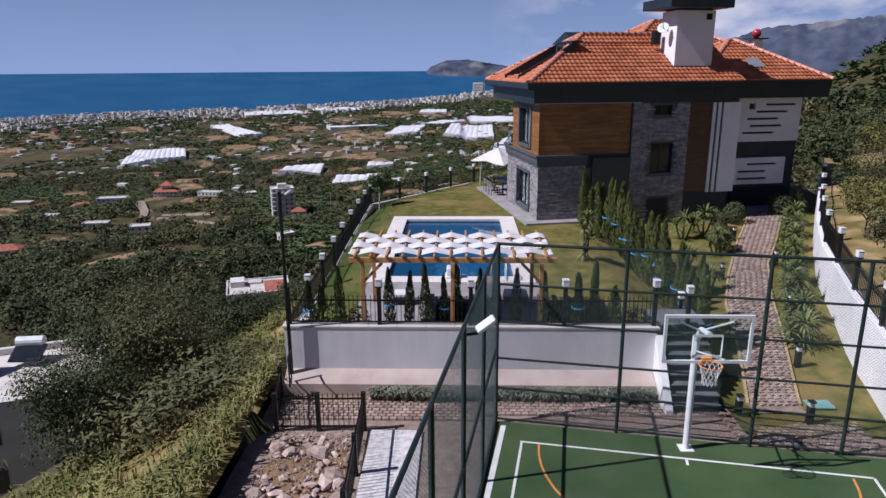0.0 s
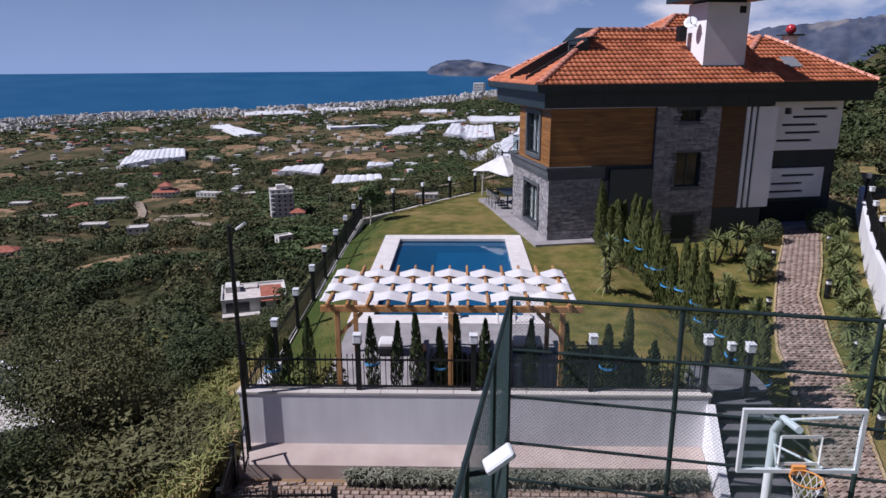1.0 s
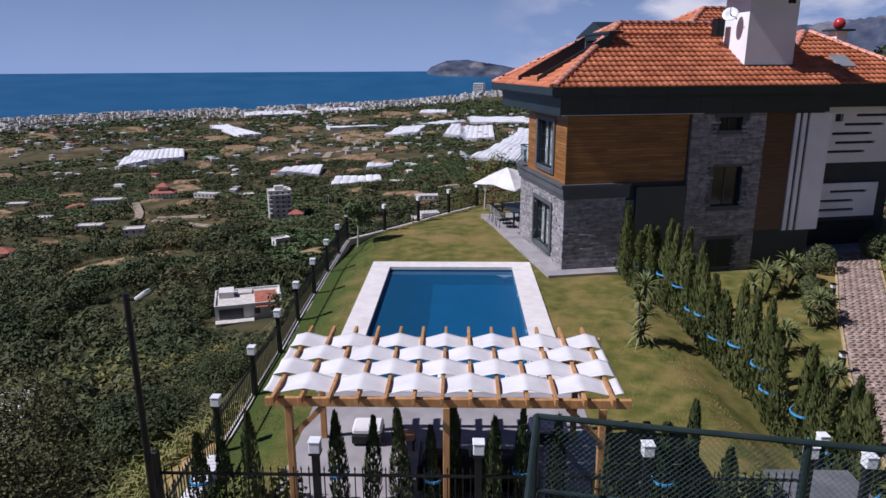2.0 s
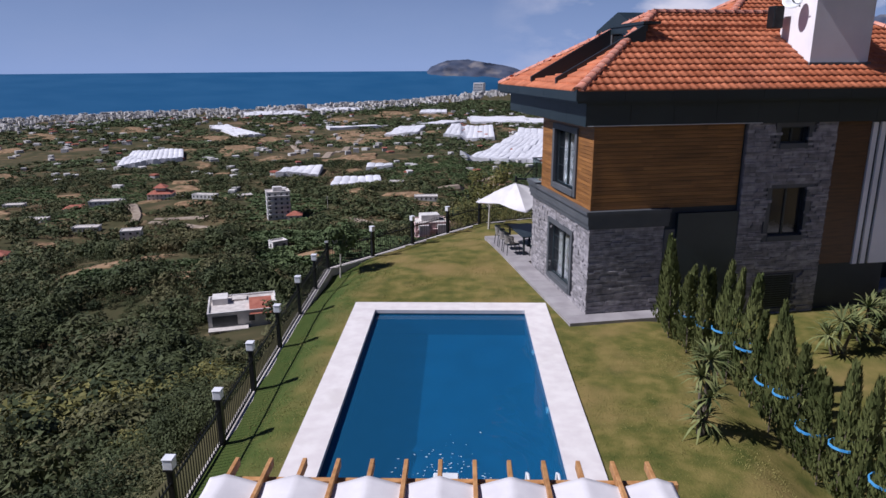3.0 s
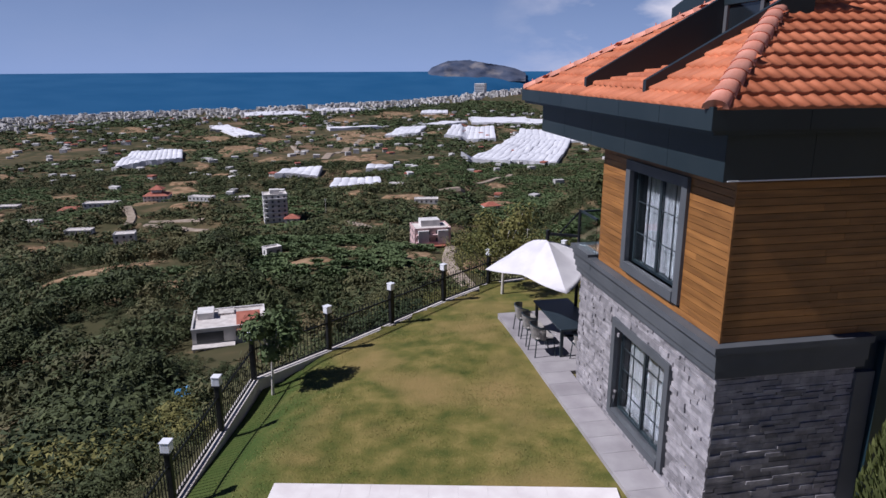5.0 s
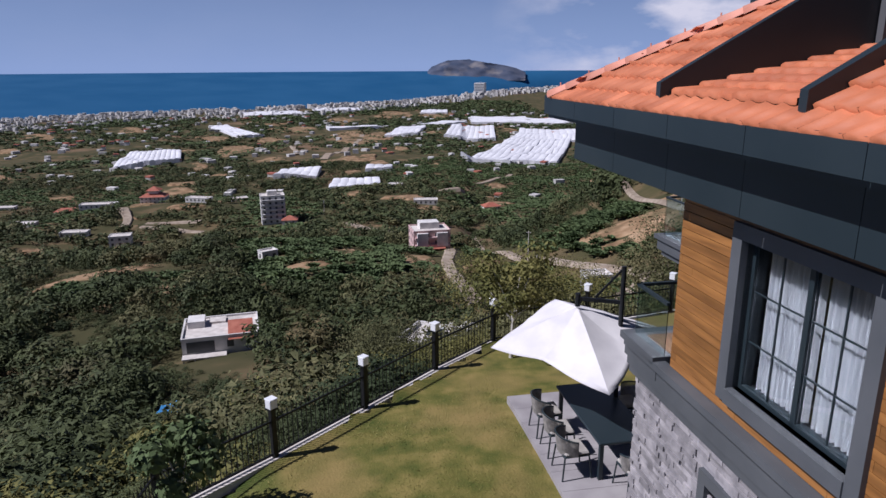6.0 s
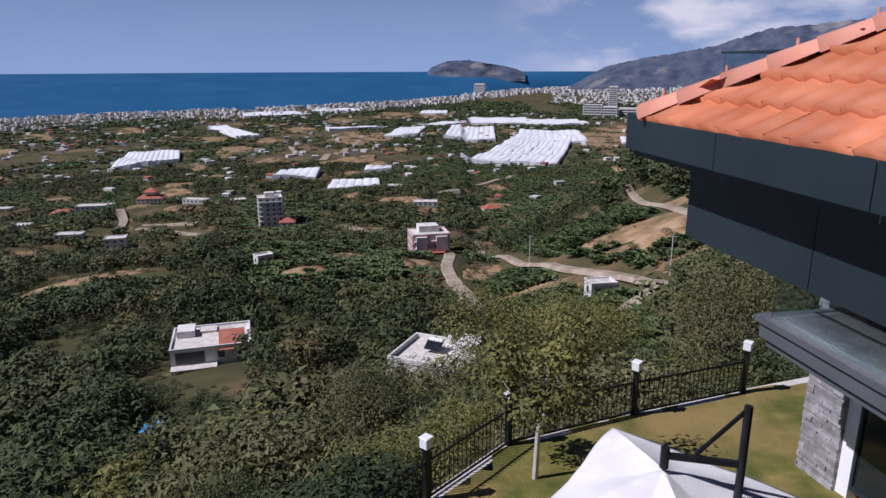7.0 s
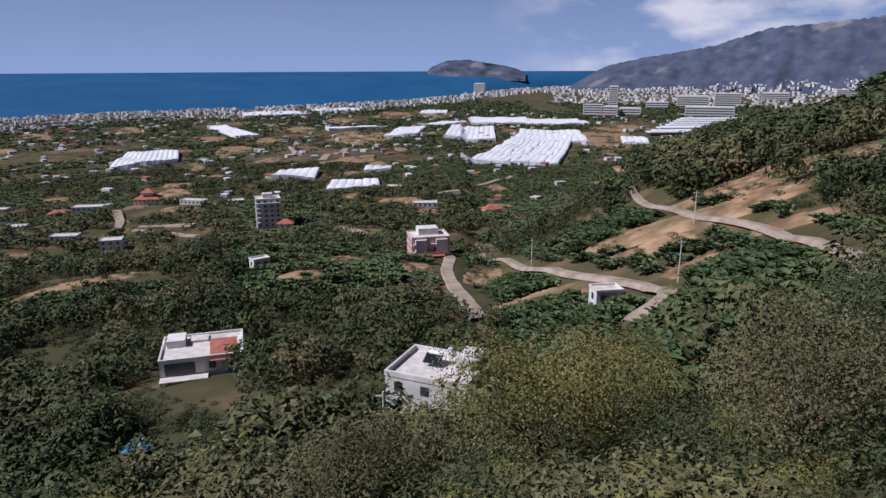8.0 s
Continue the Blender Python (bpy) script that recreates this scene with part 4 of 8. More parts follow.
WIN_LOW = (1.35, 3.3, 0.42, 2.15)
WIN_UP = (1.33, 3.12, 3.52, 5.22)
part("ground_floor_wall", wall_with_holes(W1, -0.6, BAND0, [WIN_LOW], 0.25, west(0.03, 0.25)), STONE_BACK, villa)
part("upper_wall", wall_with_holes(4.42, BAND1, UP1, [WIN_UP], 0.25, west(0.03, 0.25)), ANTHRA_WALL, villa)
S_HOLES = [(5.55, 6.62, -0.1, 0.95), (5.55, 6.7, 2.2, 3.65), (5.6, 6.5, 4.95, 5.42)]
part("south_wall", wall_with_holes(9.6, -0.6, UP1, S_HOLES, 0.25, south(0.03, 0.25)), ANTHRA_WALL, villa)
bm = bmesh.new()
box(bm, 9.6, 9.85, 0.03, 4.2, -0.6, UP1)
box(bm, 0.28, 0.5, 5.05, 5.3, -0.6, BAND0)
box(bm, 0.28, 9.8, 5.05, 5.3, -0.6, BAND0)
box(bm, 0.28, 9.8, 4.17, 4.42, BAND1, UP1)
part("inner_wall", bm, ANTHRA_WALL, villa)
bm = bmesh.new()
box(bm, 0.29, 9.6, 0.29, 5.05, 2.7, 3.1)
box(bm, 0.29, 9.6, 0.29, 5.05, -0.6, 0.1)
part("floor_slab", bm, PATIO, villa)
# moulded band between the storeys, with a thinner lip above
for o, za, zb in ((0.05, BAND0, BAND0 + 0.13), (0.09, BAND0 + 0.13, BAND1 - 0.1), (0.16, BAND1 - 0.1, BAND1)):
    bm = box(bmesh.new(), -o, 0.03, -o, 5.45, za, zb)
    box(bm, 0.03, 2.4, -o, 0.03, za, zb)
    part("storey_band", bm, BANDGREY, villa, "grey moulded band between the storeys")

# split-stone cladding
rs = random.Random(21)
stone_boxes = []


def clad(rects, holes, z0, z1, put):
    z = z0
    while z < z1 - 0.02:
        h = rs.choice((0.05, 0.06, 0.075, 0.09))
        h = min(h, z1 - z)
        a = rects[0]
        while a < rects[1] - 0.01:
            w = min(rs.uniform(0.16, 0.5), rects[1] - a)
            mid = (a + w / 2, z + h / 2)
            if not any(q[0] - 0.14 < mid[0] < q[1] + 0.14 and q[2] - 0.14 < mid[1] < q[3] + 0.14 for q in holes):
                put(a, a + w - 0.006, z, z + h - 0.005, rs.uniform(0.012, 0.05))
            a += w
        z += h


unit = bpy.data.meshes.new("stone_piece")
bmu = block(-0.5, 0.5, -0.5, 0.5, -0.5, 0.5)
bmu.to_mesh(unit)
bmu.free()
unit.materials.append(STONE)
cladding_w = part("stone_cladding", block(0.025, 0.03, 0.0, 0.02, 0.0, 0.02), STONE_BACK, villa, "grey split-stone cladding")
rest_w, count = bmesh.new(), 0


def put_west(a, b, za, zb, d):
    global count
    if count < 300 and (a > 2.2 and zb > 0.9):
        o = new("stone", unit)
        o.parent = cladding_w
        o.matrix_basis = Matrix.Translation((0.03 - d / 2, (a + b) / 2, (za + zb) / 2)) @ Matrix.Diagonal((d, b - a, zb - za, 1))
        count += 1
    else:
        box(rest_w, 0.03 - d, 0.03, a, b, za, zb)


STONE_ISLE = material("split_stone_run", [(0.2, 0.19, 0.2), (0.34, 0.32, 0.33)], 5.0, 9, 0.85, bump=0.5, bump_scale=18, island=0.28)
clad((-0.02, W1), [WIN_LOW], 0.1, BAND0, put_west)
tagged(part("stone_run", rest_w, STONE_ISLE, villa), kind="stuff")
rest_s = bmesh.new()


def put_south(a, b, za, zb, d):
    box(rest_s, a, b, 0.03 - d, 0.03, za, zb)


clad((0.0, 2.3), [], 0.1, BAND0, put_south)
tagged(part("stone_run", rest_s, STONE_ISLE, villa), kind="stuff")
rest_c = bmesh.new()


def put_column(a, b, za, zb, d):
    box(rest_c, a, b, -0.10 - d, -0.06, za, zb)


clad((4.56, 7.42), S_HOLES, -0.45, UP1 - 0.05, put_column)
tagged(part("stone_run", rest_c, STONE_ISLE, villa), kind="stuff")
part("stone_column", wall_with_holes(2.84, -0.6, UP1 - 0.02, [(a - 4.56, b - 4.56, c, d) for a, b, c, d in S_HOLES], 0.1, lambda bm, a, b, za, zb: box(bm, 4.56 + a, 4.56 + b, -0.07, 0.028, za, zb)), STONE_BACK, villa)

# teak planks
plank_mesh = bpy.data.meshes.new("plank")
bmu = block(-0.5, 0.5, -0.5, 0.5, -0.5, 0.5)
bmu.to_mesh(plank_mesh)
bmu.free()
plank_mesh.materials.append(WOOD)
teak = part("teak_cladding", block(0.0, 0.026, 0.02, 0.05, BAND1, UP1), WOOD, villa, "warm brown teak boards")


def plank(u0, u1, v0, v1, za, zb):
    o = new("plank", plank_mesh)
    o.parent = teak
    o.matrix_basis = Matrix.Translation(((u0 + u1) / 2, (v0 + v1) / 2, (za + zb) / 2)) @ Matrix.Diagonal((u1 - u0, v1 - v0, zb - za, 1))


PH = 0.11
k = 0
z = BAND1 + 0.01
while z < UP1 - 0.02:
    zt = min(z + PH - 0.008, UP1)
    spans = [(-0.0, 4.42)] if not (WIN_UP[2] - 0.2 < (z + zt) / 2 < WIN_UP[3] + 0.2) else [(-0.0, WIN_UP[0] - 0.16), (WIN_UP[1] + 0.16, 4.42)]
    for a, b in spans:
        cut = a
        first = rs.uniform(0.7, 2.0)
        while cut < b - 0.02:
            e = min(b, cut + first)
            plank(0.004, 0.03, cut + 0.002, e - 0.002, z, zt)
            cut, first = e, rs.uniform(1.4, 2.4)
    cut = 0.0
    while cut < 4.5:
        e = min(4.5, cut + rs.uniform(1.2, 2.4))
        plank(cut + 0.002, e - 0.002, -0.0, 0.03, z, zt)
        cut = e
    z += PH
part("corner_trim", block(-0.012, 0.02, -0.012, 0.02, BAND1, UP1), WOOD, villa)

# grey and dark parts of the south face
part("side_panel", block(2.3, 2.62, -0.04, 0.03, -0.4, 2.55), BANDGREY, villa, "grey rendered pier")
part("dark_panel", block(2.64, 4.55, -0.12, 0.03, -0.4, 3.02), BLUEPANEL, villa, "smooth dark blue-grey panel")
part("teak_recess", block(7.44, 8.62, -0.01, 0.03, 1.2, UP1), material("dark_teak", [(0.06, 0.026, 0.012), (0.11, 0.048, 0.02)], 1.1, 10, 0.5, bump=0.12, bump_scale=14, stretch=(1.2, 1.2, 14)), villa, "dark teak strip beside the column")


def window(parent, name, axis, a, b, za, zb, depth, grid=(2, 2), surround=0.13, curtains=True, out=0.0, pane_mat=None):
    """A window with surround, frame, sash bars, two panes, curtains and a near-black plate behind, painted as the unlit
    interior. axis 'w': in a west wall, 's': in a south wall.
    """
    w = new(name)
    w.parent = parent

    def bx(bm, p0, p1, d0, d1, q0, q1):
        if axis == "w":
            box(bm, d0 + out, d1 + out, p0, p1, q0, q1)
        else:
            box(bm, p0, p1, d0 + out, d1 + out, q0, q1)
        return bm

    s = surround
    for piece, p0, p1, d0, q0, q1 in (("jamb", a - s, a, -0.055, za - s, zb + s), ("jamb", b, b + s, -0.055, za - s, zb + s), ("lintel", a, b, -0.055, zb, zb + s), ("sill", a, b, -0.075, za - s, za)):
        part(piece, bx(bmesh.new(), p0, p1, d0, 0.12, q0, q1), BANDGREY, w)
    bm = bmesh.new()
    f = 0.05
    for p0, p1 in ((a, a + f), (b - f, b), ((a + b) / 2 - 0.035, (a + b) / 2 + 0.035)):
        bx(bm, p0, p1, 0.1, 0.17, za, zb)
    bx(bm, a + f, b - f, 0.1, 0.17, za, za + f)
    bx(bm, a + f, b - f, 0.1, 0.17, zb - f, zb)
    part("window_frame", bm, ANTHRACITE, w)
    for k in range(2):
        p0 = a + f if k == 0 else (a + b) / 2 + 0.035
        p1 = (a + b) / 2 - 0.035 if k == 0 else b - f
        glass = part("pane", bx(bmesh.new(), p0, p1, 0.132, 0.138, za + f, zb - f), pane_mat or TINTED, w)
        glass.visible_shadow = False
        bm = bmesh.new()
        if grid[0]:
            bx(bm, (p0 + p1) / 2 - 0.008, (p0 + p1) / 2 + 0.008, 0.125, 0.146, za + f, zb - f)
            for j in range(1, grid[1] + 1):
                zz = za + (zb - za) * j / (grid[1] + 1)
                bx(bm, p0, p1, 0.126, 0.145, zz - 0.008, zz + 0.008)
            part("glazing_bar", bm, ANTHRACITE, w)
        if curtains:
            verts, faces = [], []
            n = 60
            for i in range(n + 1):
                q = p0 + (p1 - p0) * i / n
                d = 0.30 + 0.028 * math.sin(i * 1.05 + k) + 0.01 * math.sin(i * 2.7)
                for zz in (za, zb):
                    verts.append((d + out, q, zz) if axis == "w" else (q, d + out, zz))
            for i in range(n):
                faces.append((2 * i, 2 * i + 2, 2 * i + 3, 2 * i + 1))
            solid("curtain", verts, faces, CURTAIN, w, "white gathered curtain", True)
    # flat plate whose colour stands for the unlit interior
    part("room", bx(bmesh.new(), a - 0.1, b + 0.1, 0.45, 0.5, za - 0.1, zb + 0.1), SHADEBLACK, w, "near-black plate painted as the unlit interior")
    return w


window(villa, "window", "w", *WIN_LOW, 0.25, grid=(1, 3), surround=0.15)
window(villa, "window", "w", *WIN_UP, 0.25, grid=(1, 2), surround=0.17)
for i, h in enumerate(S_HOLES):
    window(villa, "window", "s", *h, 0.25, grid=(0, 0), surround=0.16 if i else 0.05, curtains=False, out=-0.06, pane_mat=DARKGLASS)
bm = bmesh.new()
for i in range(14):
    box(bm, 5.58, 6.6, -0.1, -0.07, -0.08 + i * 0.073, -0.03 + i * 0.073)
part("vent_grille", bm, ANTHRACITE, villa)

# stepped eaves
EU, EV, EU1, EV1 = -0.7, -0.42, 10.1, 7.45


def eave_ring(u0, u1, v0, v1, za, zb, mat, name, t=0.05, seam=1.25):
    n = int((v1 - v0) / seam)
    for i in range(n):
        a, b = v0 + (v1 - v0) * i / n, v0 + (v1 - v0) * (i + 1) / n
        part(name, block(u0, u0 + t, a + 0.004, b - 0.004, za, zb), mat, villa)
    n = int((u1 - u0) / seam)
    for i in range(n):
        a, b = u0 + (u1 - u0) * i / n, u0 + (u1 - u0) * (i + 1) / n
        part(name, block(a + 0.004, b - 0.004, v0, v0 + t, za, zb), mat, villa)
        part(name, block(a + 0.004, b - 0.004, v1 - t, v1, za, zb), mat, villa)
    part(name, block(u1 - t, u1, v0 + t, v1 - t, za, zb), mat, villa)


eave_ring(EU - 0.05, EU1, EV - 0.05, EV1 + 0.22, 6.24, 6.53, ANTHRACITE, "fascia")
eave_ring(EU + 0.34, EU1 - 0.28, EV + 0.2, EV1 - 0.2, 5.55, 6.18, ANTHRACITE, "lower_fascia")
bm = bmesh.new()
box(bm, EU + 0.02, EU1 - 0.02, EV + 0.02, EV1 + 0.2, 6.18, 6.24)
box(bm, EU + 0.395, EU1 - 0.335, EV + 0.255, EV1 - 0.255, 5.604, 5.64)
part("soffit", bm, ANTHRACITE, villa)

# hip roof
SL = 0.57
AP = (EV1 - EV) / 2          # run of the hips
RZ = 6.48 + AP * SL
tilt = math.atan(SL)
bm = bmesh.new()
u2 = EU1 - 0.4
vs = [bm.verts.new(p) for p in ((EU + 0.04, EV + 0.04, 6.46), (EU1, EV + 0.04, 6.46), (EU1, EV1 - 0.04, 6.46), (EU + 0.04, EV1 - 0.04, 6.46), (EU + AP, EV + AP, RZ - 0.03), (u2, EV + AP, RZ - 0.03), (EU + 0.04, 1.87, 6.46), (EU + 0.04, 4.3, 6.46))]
for f in ((0, 1, 5, 4), (2, 3, 4, 5), (1, 2, 5)):
    bm.faces.new([vs[i] for i in f])
part("roof_deck", bm, TILE, villa)


def tile_mesh(name, w, l, mat):
    """One pantile: a wave across, a step up at its lower end. Local x across, y up the slope."""
    prof = [(-0.5, 0.0), (-0.36, 0.018), (-0.2, 0.03), (-0.03, 0.02), (0.12, 0.003), (0.3, -0.002), (0.5, 0.003)]
    verts, faces = [], []
    for y, dz in ((-0.56, 0.056), (0.5, 0.008)):
        for px, pz in prof:
            verts.append((px * w, y * l, pz + dz))
    for px, pz in prof:
        verts.append((px * w, -0.56 * l, pz * 0.6 - 0.004))
    n = len(prof)
    for i in range(n - 1):
        faces.append((i, i + 1, n + i + 1, n + i))
        faces.append((2 * n + i, 2 * n + i + 1, i + 1, i))
    return verts, faces


TW, TL = 0.235, 0.335
tv, tf = tile_mesh("roof_tile", TW, TL, TILE)


def lay(origin, across, length, inside, parts_limit, name_parent, material_used):
    """Lay tiles on a slope: origin at the eave's left end, across along the eave, up the slope."""
    up = Vector((0, 0, 1)).cross(across).normalized() * math.cos(tilt) + Vector((0, 0, math.sin(tilt)))
    nrm = across.cross(up)
    m0 = Matrix((across, up, nrm)).transposed().to_4x4()
    verts, faces, made = [], [], 0
    shared = bpy.data.meshes.new("roof_tile")
    shared.from_pydata(tv, [], tf)
    shared.materials.append(material_used)
    shared.shade_smooth()
    r = 0
    while True:
        d = (r + 0.45) * TL
        if d * math.cos(tilt) > AP:
            break
        for i in range(int(length / TW)):
            a = (i + 0.5) * TW
            if not inside(a, d * math.cos(tilt)):
                continue
            m = Matrix.Translation(origin + across * a + up * d + nrm * (0.012 + rs.uniform(0, 0.006))) @ m0 @ pose(0, 0, 0, 0, 0, rs.uniform(-0.8, 0.8))
            if made < parts_limit:
                o = new("roof_tile", shared)
                o.parent = name_parent
                o.matrix_basis = m
                made += 1
            else:
                k = len(verts)
                verts += [m @ Vector(v) for v in tv]
                faces += [tuple(k + j for j in f) for f in tf]
        r += 1
    if verts:
        tagged(solid("roof_tile_run", verts, faces, TILE, villa, smooth=True), kind="stuff")


TILE_ONE = material("terracotta_tile_single", [(0.38, 0.112, 0.048), (0.57, 0.195, 0.094)], 1.7, 11, 0.56, bump=0.1, bump_scale=20, random_by=0.12, second=((0.36, 0.12, 0.07), 0.5, 0.58, 0.78), spec=0.35)
CUT0, CUT1, CUTRUN = 1.87, 4.3, 0.34
roof_w = part("west_roof_slope", block(EU + 0.1, EU + 0.2, EV + 0.4, EV + 0.5, 6.38, 6.4), ANTHRA_WALL, villa, "terracotta tiled slope")
WL = EV1 - EV


def in_west(a, run):
    v = EV1 - a
    if not (run - 0.1 < min(a, WL - a)):
        return False
    return not (CUT0 < v < CUT1 and CUTRUN < run < 3.3)


lay(Vector((EU, EV1, 6.48)), Vector((0, -1, 0)), WL, in_west, 300, roof_w, TILE_ONE)
lay(Vector((EU, EV, 6.48)), Vector((1, 0, 0)), EU1 - EU, lambda a, run: a > run - 0.1 and a < EU1 - EU - 0.1 * run and not (6.8 < EU + a < 8.8 and 0.6 < EV + run < 2.2), 0, villa, TILE)
lay(Vector((EU1, EV1, 6.48)), Vector((-1, 0, 0)), EU1 - EU, lambda a, run: EU1 - EU - a > run - 0.1, 0, villa, TILE)
# west deck under the tiles, open where the roof terrace is cut in
bm = bmesh.new()


def on_west(u, v, dz=-0.03):
    return (u, v, 6.48 + (u - EU) * SL + dz)


def quad(bm, *ps):
    bm.faces.new([bm.verts.new(p) for p in ps])


quad(bm, on_west(EU, EV), on_west(EU, EV1), on_west(EU + CUTRUN, EV1 - CUTRUN), on_west(EU + CUTRUN, EV + CUTRUN))
quad(bm, on_west(EU + CUTRUN, EV + CUTRUN), on_west(EU + CUTRUN, CUT0), on_west(EU + CUT0 - EV, CUT0))
quad(bm, on_west(EU + CUTRUN, CUT1), on_west(EU + CUTRUN, EV1 - CUTRUN), on_west(EU + EV1 - CUT1, CUT1))
quad(bm, on_west(EU + 3.2, EV + 3.2), on_west(EU + 3.2, EV1 - 3.2), on_west(EU + AP, EV + AP))
part("west_deck", bm, TILE, villa)
# inset: flatter tiled apron, dark cheeks, glazed back
APR = 0.2
UB = 2.2
z_c = 6.48 + CUTRUN * SL
verts, faces = [], []
n = 0
r = 0
while EU + CUTRUN + (r + 0.5) * TL < UB:
    for i in range(int((CUT1 - CUT0 - 0.1) / TW)):
        m = Matrix.Translation((EU + CUTRUN + (r + 0.45) * TL, CUT1 - 0.08 - (i + 0.5) * TW, z_c + (r + 0.45) * TL * APR)) @ Matrix(((0, 1, 0, 0), (-1, 0, 0, 0), (0, APR, 1, 0), (0, 0, 0, 1)))
        k = len(verts)
        verts += [m @ Vector(v) for v in tv]
        faces += [tuple(k + j for j in f) for f in tf]
    r += 1
tagged(solid("apron_tile_run", verts, faces, TILE, villa, smooth=True), kind="stuff")
for v, name in ((CUT0, "south_cheek"), (CUT1, "north_cheek")):
    bm = bmesh.new()
    run = min(v - EV, EV1 - v)
    prof = [(EU + CUTRUN - 0.16, z_c - 0.05), (EU + 2.9, z_c + (2.9 - CUTRUN) * APR - 0.1), (EU + 2.9, 6.48 + 2.9 * SL + 0.18), (EU + CUTRUN - 0.16, z_c + 0.13)]
    sg = [bm.verts.new((u, v - 0.05, z)) for u, z in prof] + [bm.verts.new((u, v + 0.05, z)) for u, z in prof]
    for f in ((0, 1, 2, 3), (7, 6, 5, 4), (0, 4, 5, 1), (1, 5, 6, 2), (2, 6, 7, 3), (3, 7, 4, 0)):
        bm.faces.new([sg[i] for i in f])
    part(name, bm, ANTHRACITE, villa, "anthracite sheet cheek of the roof terrace")
ztop = 6.48 + 2.9 * SL + 0.18
part("terrace_glazing", block(UB + 0.0, UB + 0.05, CUT0 + 0.05, CUT1 - 0.05, z_c + 0.3, ztop - 0.1), DARKGLASS, villa, "dark glazed back of the roof terrace")
bm = bmesh.new()
for v in (CUT0 + 0.12, (CUT0 + CUT1) / 2, CUT1 - 0.12):
    box(bm, UB - 0.05, UB - 0.002, v - 0.05, v + 0.05, z_c + 0.3, ztop - 0.1)
part("glazing_post", bm, BANDGREY, villa)
part("terrace_lintel", block(UB - 0.06, UB + 0.1, CUT0 + 0.06, CUT1 - 0.06, ztop - 0.2, ztop - 0.004), ANTHRACITE, villa)
part("terrace_roof", block(UB - 0.1, EU + 3.35, CUT0 - 0.04, CUT1 + 0.04, ztop + 0.0, ztop + 0.08), ANTHRACITE, villa)

# hip and ridge caps
cap_mesh = bpy.data.meshes.new("ridge_cap")
bm = bmesh.new()
seg = 6
ringa = [bm.verts.new((0.165 * math.cos(math.pi * i / seg), -0.17, 0.125 * math.sin(math.pi * i / seg))) for i in range(seg + 1)]
ringb = [bm.verts.new((0.135 * math.cos(math.pi * i / seg), 0.19, 0.095 * math.sin(math.pi * i / seg))) for i in range(seg + 1)]
for i in range(seg):
    bm.faces.new((ringa[i], ringa[i + 1], ringb[i + 1], ringb[i]))
bm.faces.new(ringa)
bm.to_mesh(cap_mesh)
bm.free()
cap_mesh.materials.append(RIDGETILE)
cap_mesh.shade_smooth()


def caps(a, b, parent):
    a, b = Vector(a), Vector(b)
    d = (b - a)
    n = int(d.length / 0.33)
    q = d.to_track_quat("Y", "Z").to_matrix().to_4x4()
    for i in range(n):
        o = new("ridge_cap", cap_mesh)
        o.parent = parent
        o.matrix_basis = Matrix.Translation(a + d * (i + 0.5) / n + Vector((0, 0, 0.035))) @ q @ pose(0, 0, 0, 2.5, 0, 0)


ridge = part("ridge", block(EU + AP, u2, EV + AP - 0.03, EV + AP + 0.03, RZ - 0.05, RZ), RIDGETILE, villa, "salmon ridge and hip tiles")
caps((EU, EV, 6.48), (EU + AP, EV + AP, RZ), ridge)
caps((EU, EV1, 6.48), (EU + AP, EV + AP, RZ), ridge)
caps((EU + AP, EV + AP, RZ), (u2, EV + AP, RZ), ridge)
for i in range(12):
    f = (i + 0.3) / 12
    bm = rod(bmesh.new(), (EU + AP * f, EV1 - AP * f, 6.5 + (RZ - 6.48) * f), (EU + AP * f, EV1 - AP * f, 6.68 + (RZ - 6.48) * f), 0.012, 5)
    part("pin", bm, RIDGETILE, villa)

part("lapped_course", bar(bmesh.new(), (EU + 3.1, EV + 3.05, 6.48 + 3.05 * SL + 0.07), (6.8, EV + 3.05, 6.48 + 3.05 * SL + 0.07), 0.1, 0.07), TILE, villa, "raised double course of tiles")
part("soffit_strip", block(EU + 0.4, 4.9, EV + 0.188, EV + 0.2, 5.555, 5.572), WHITEMETAL, villa, "thin pale strip along the eave")

# chimney, dish, second chimney
ch = thing("chimney", "tall white chimney with a flat anthracite cap", "chimney", HM)
part("shaft", block(6.84, 8.77, 0.7, 2.2, 6.6, 9.72), WHITEWALL, ch)
part("cap", block(6.1, 9.3, 0.05, 2.9, 9.8, 10.25, bevel=0.02), ANTHRACITE, ch)
part("neck", block(6.95, 8.65, 0.8, 2.1, 9.72, 9.8), ANTHRACITE, ch)
part("flue_vent", block(6.25, 6.6, 1.75, 2.1, 8.2, 8.85, bevel=0.03), IRON, ch, "black roof vent")
# flat plate, the shade of the vent hole is in its colour
part("vent", block(8.3, 8.6, 0.69, 0.71, 9.3, 9.58), SHADEBLACK, ch)
part("flashing", block(6.78, 8.83, 0.63, 0.7, 6.9, 7.2), BANDGREY, ch)
dish = thing("satellite_dish", "white satellite dish fixed beside the chimney", "dish", HM @ pose(6.4, 1.2, 8.95) @ Matrix.Scale(0.78, 4))
bm = bmesh.new()
bmesh.ops.create_uvsphere(bm, u_segments=20, v_segments=10, radius=0.6)
bmesh.ops.delete(bm, geom=[v for v in bm.verts if v.co.z > -0.38], context="VERTS")
bmesh.ops.transform(bm, verts=bm.verts, matrix=pose(0, 0, 0, 60, 0, -40) @ Matrix.Translation((0, 0, 0.5)))
d = part("reflector", bm, WHITEMETAL, dish, smooth=True)
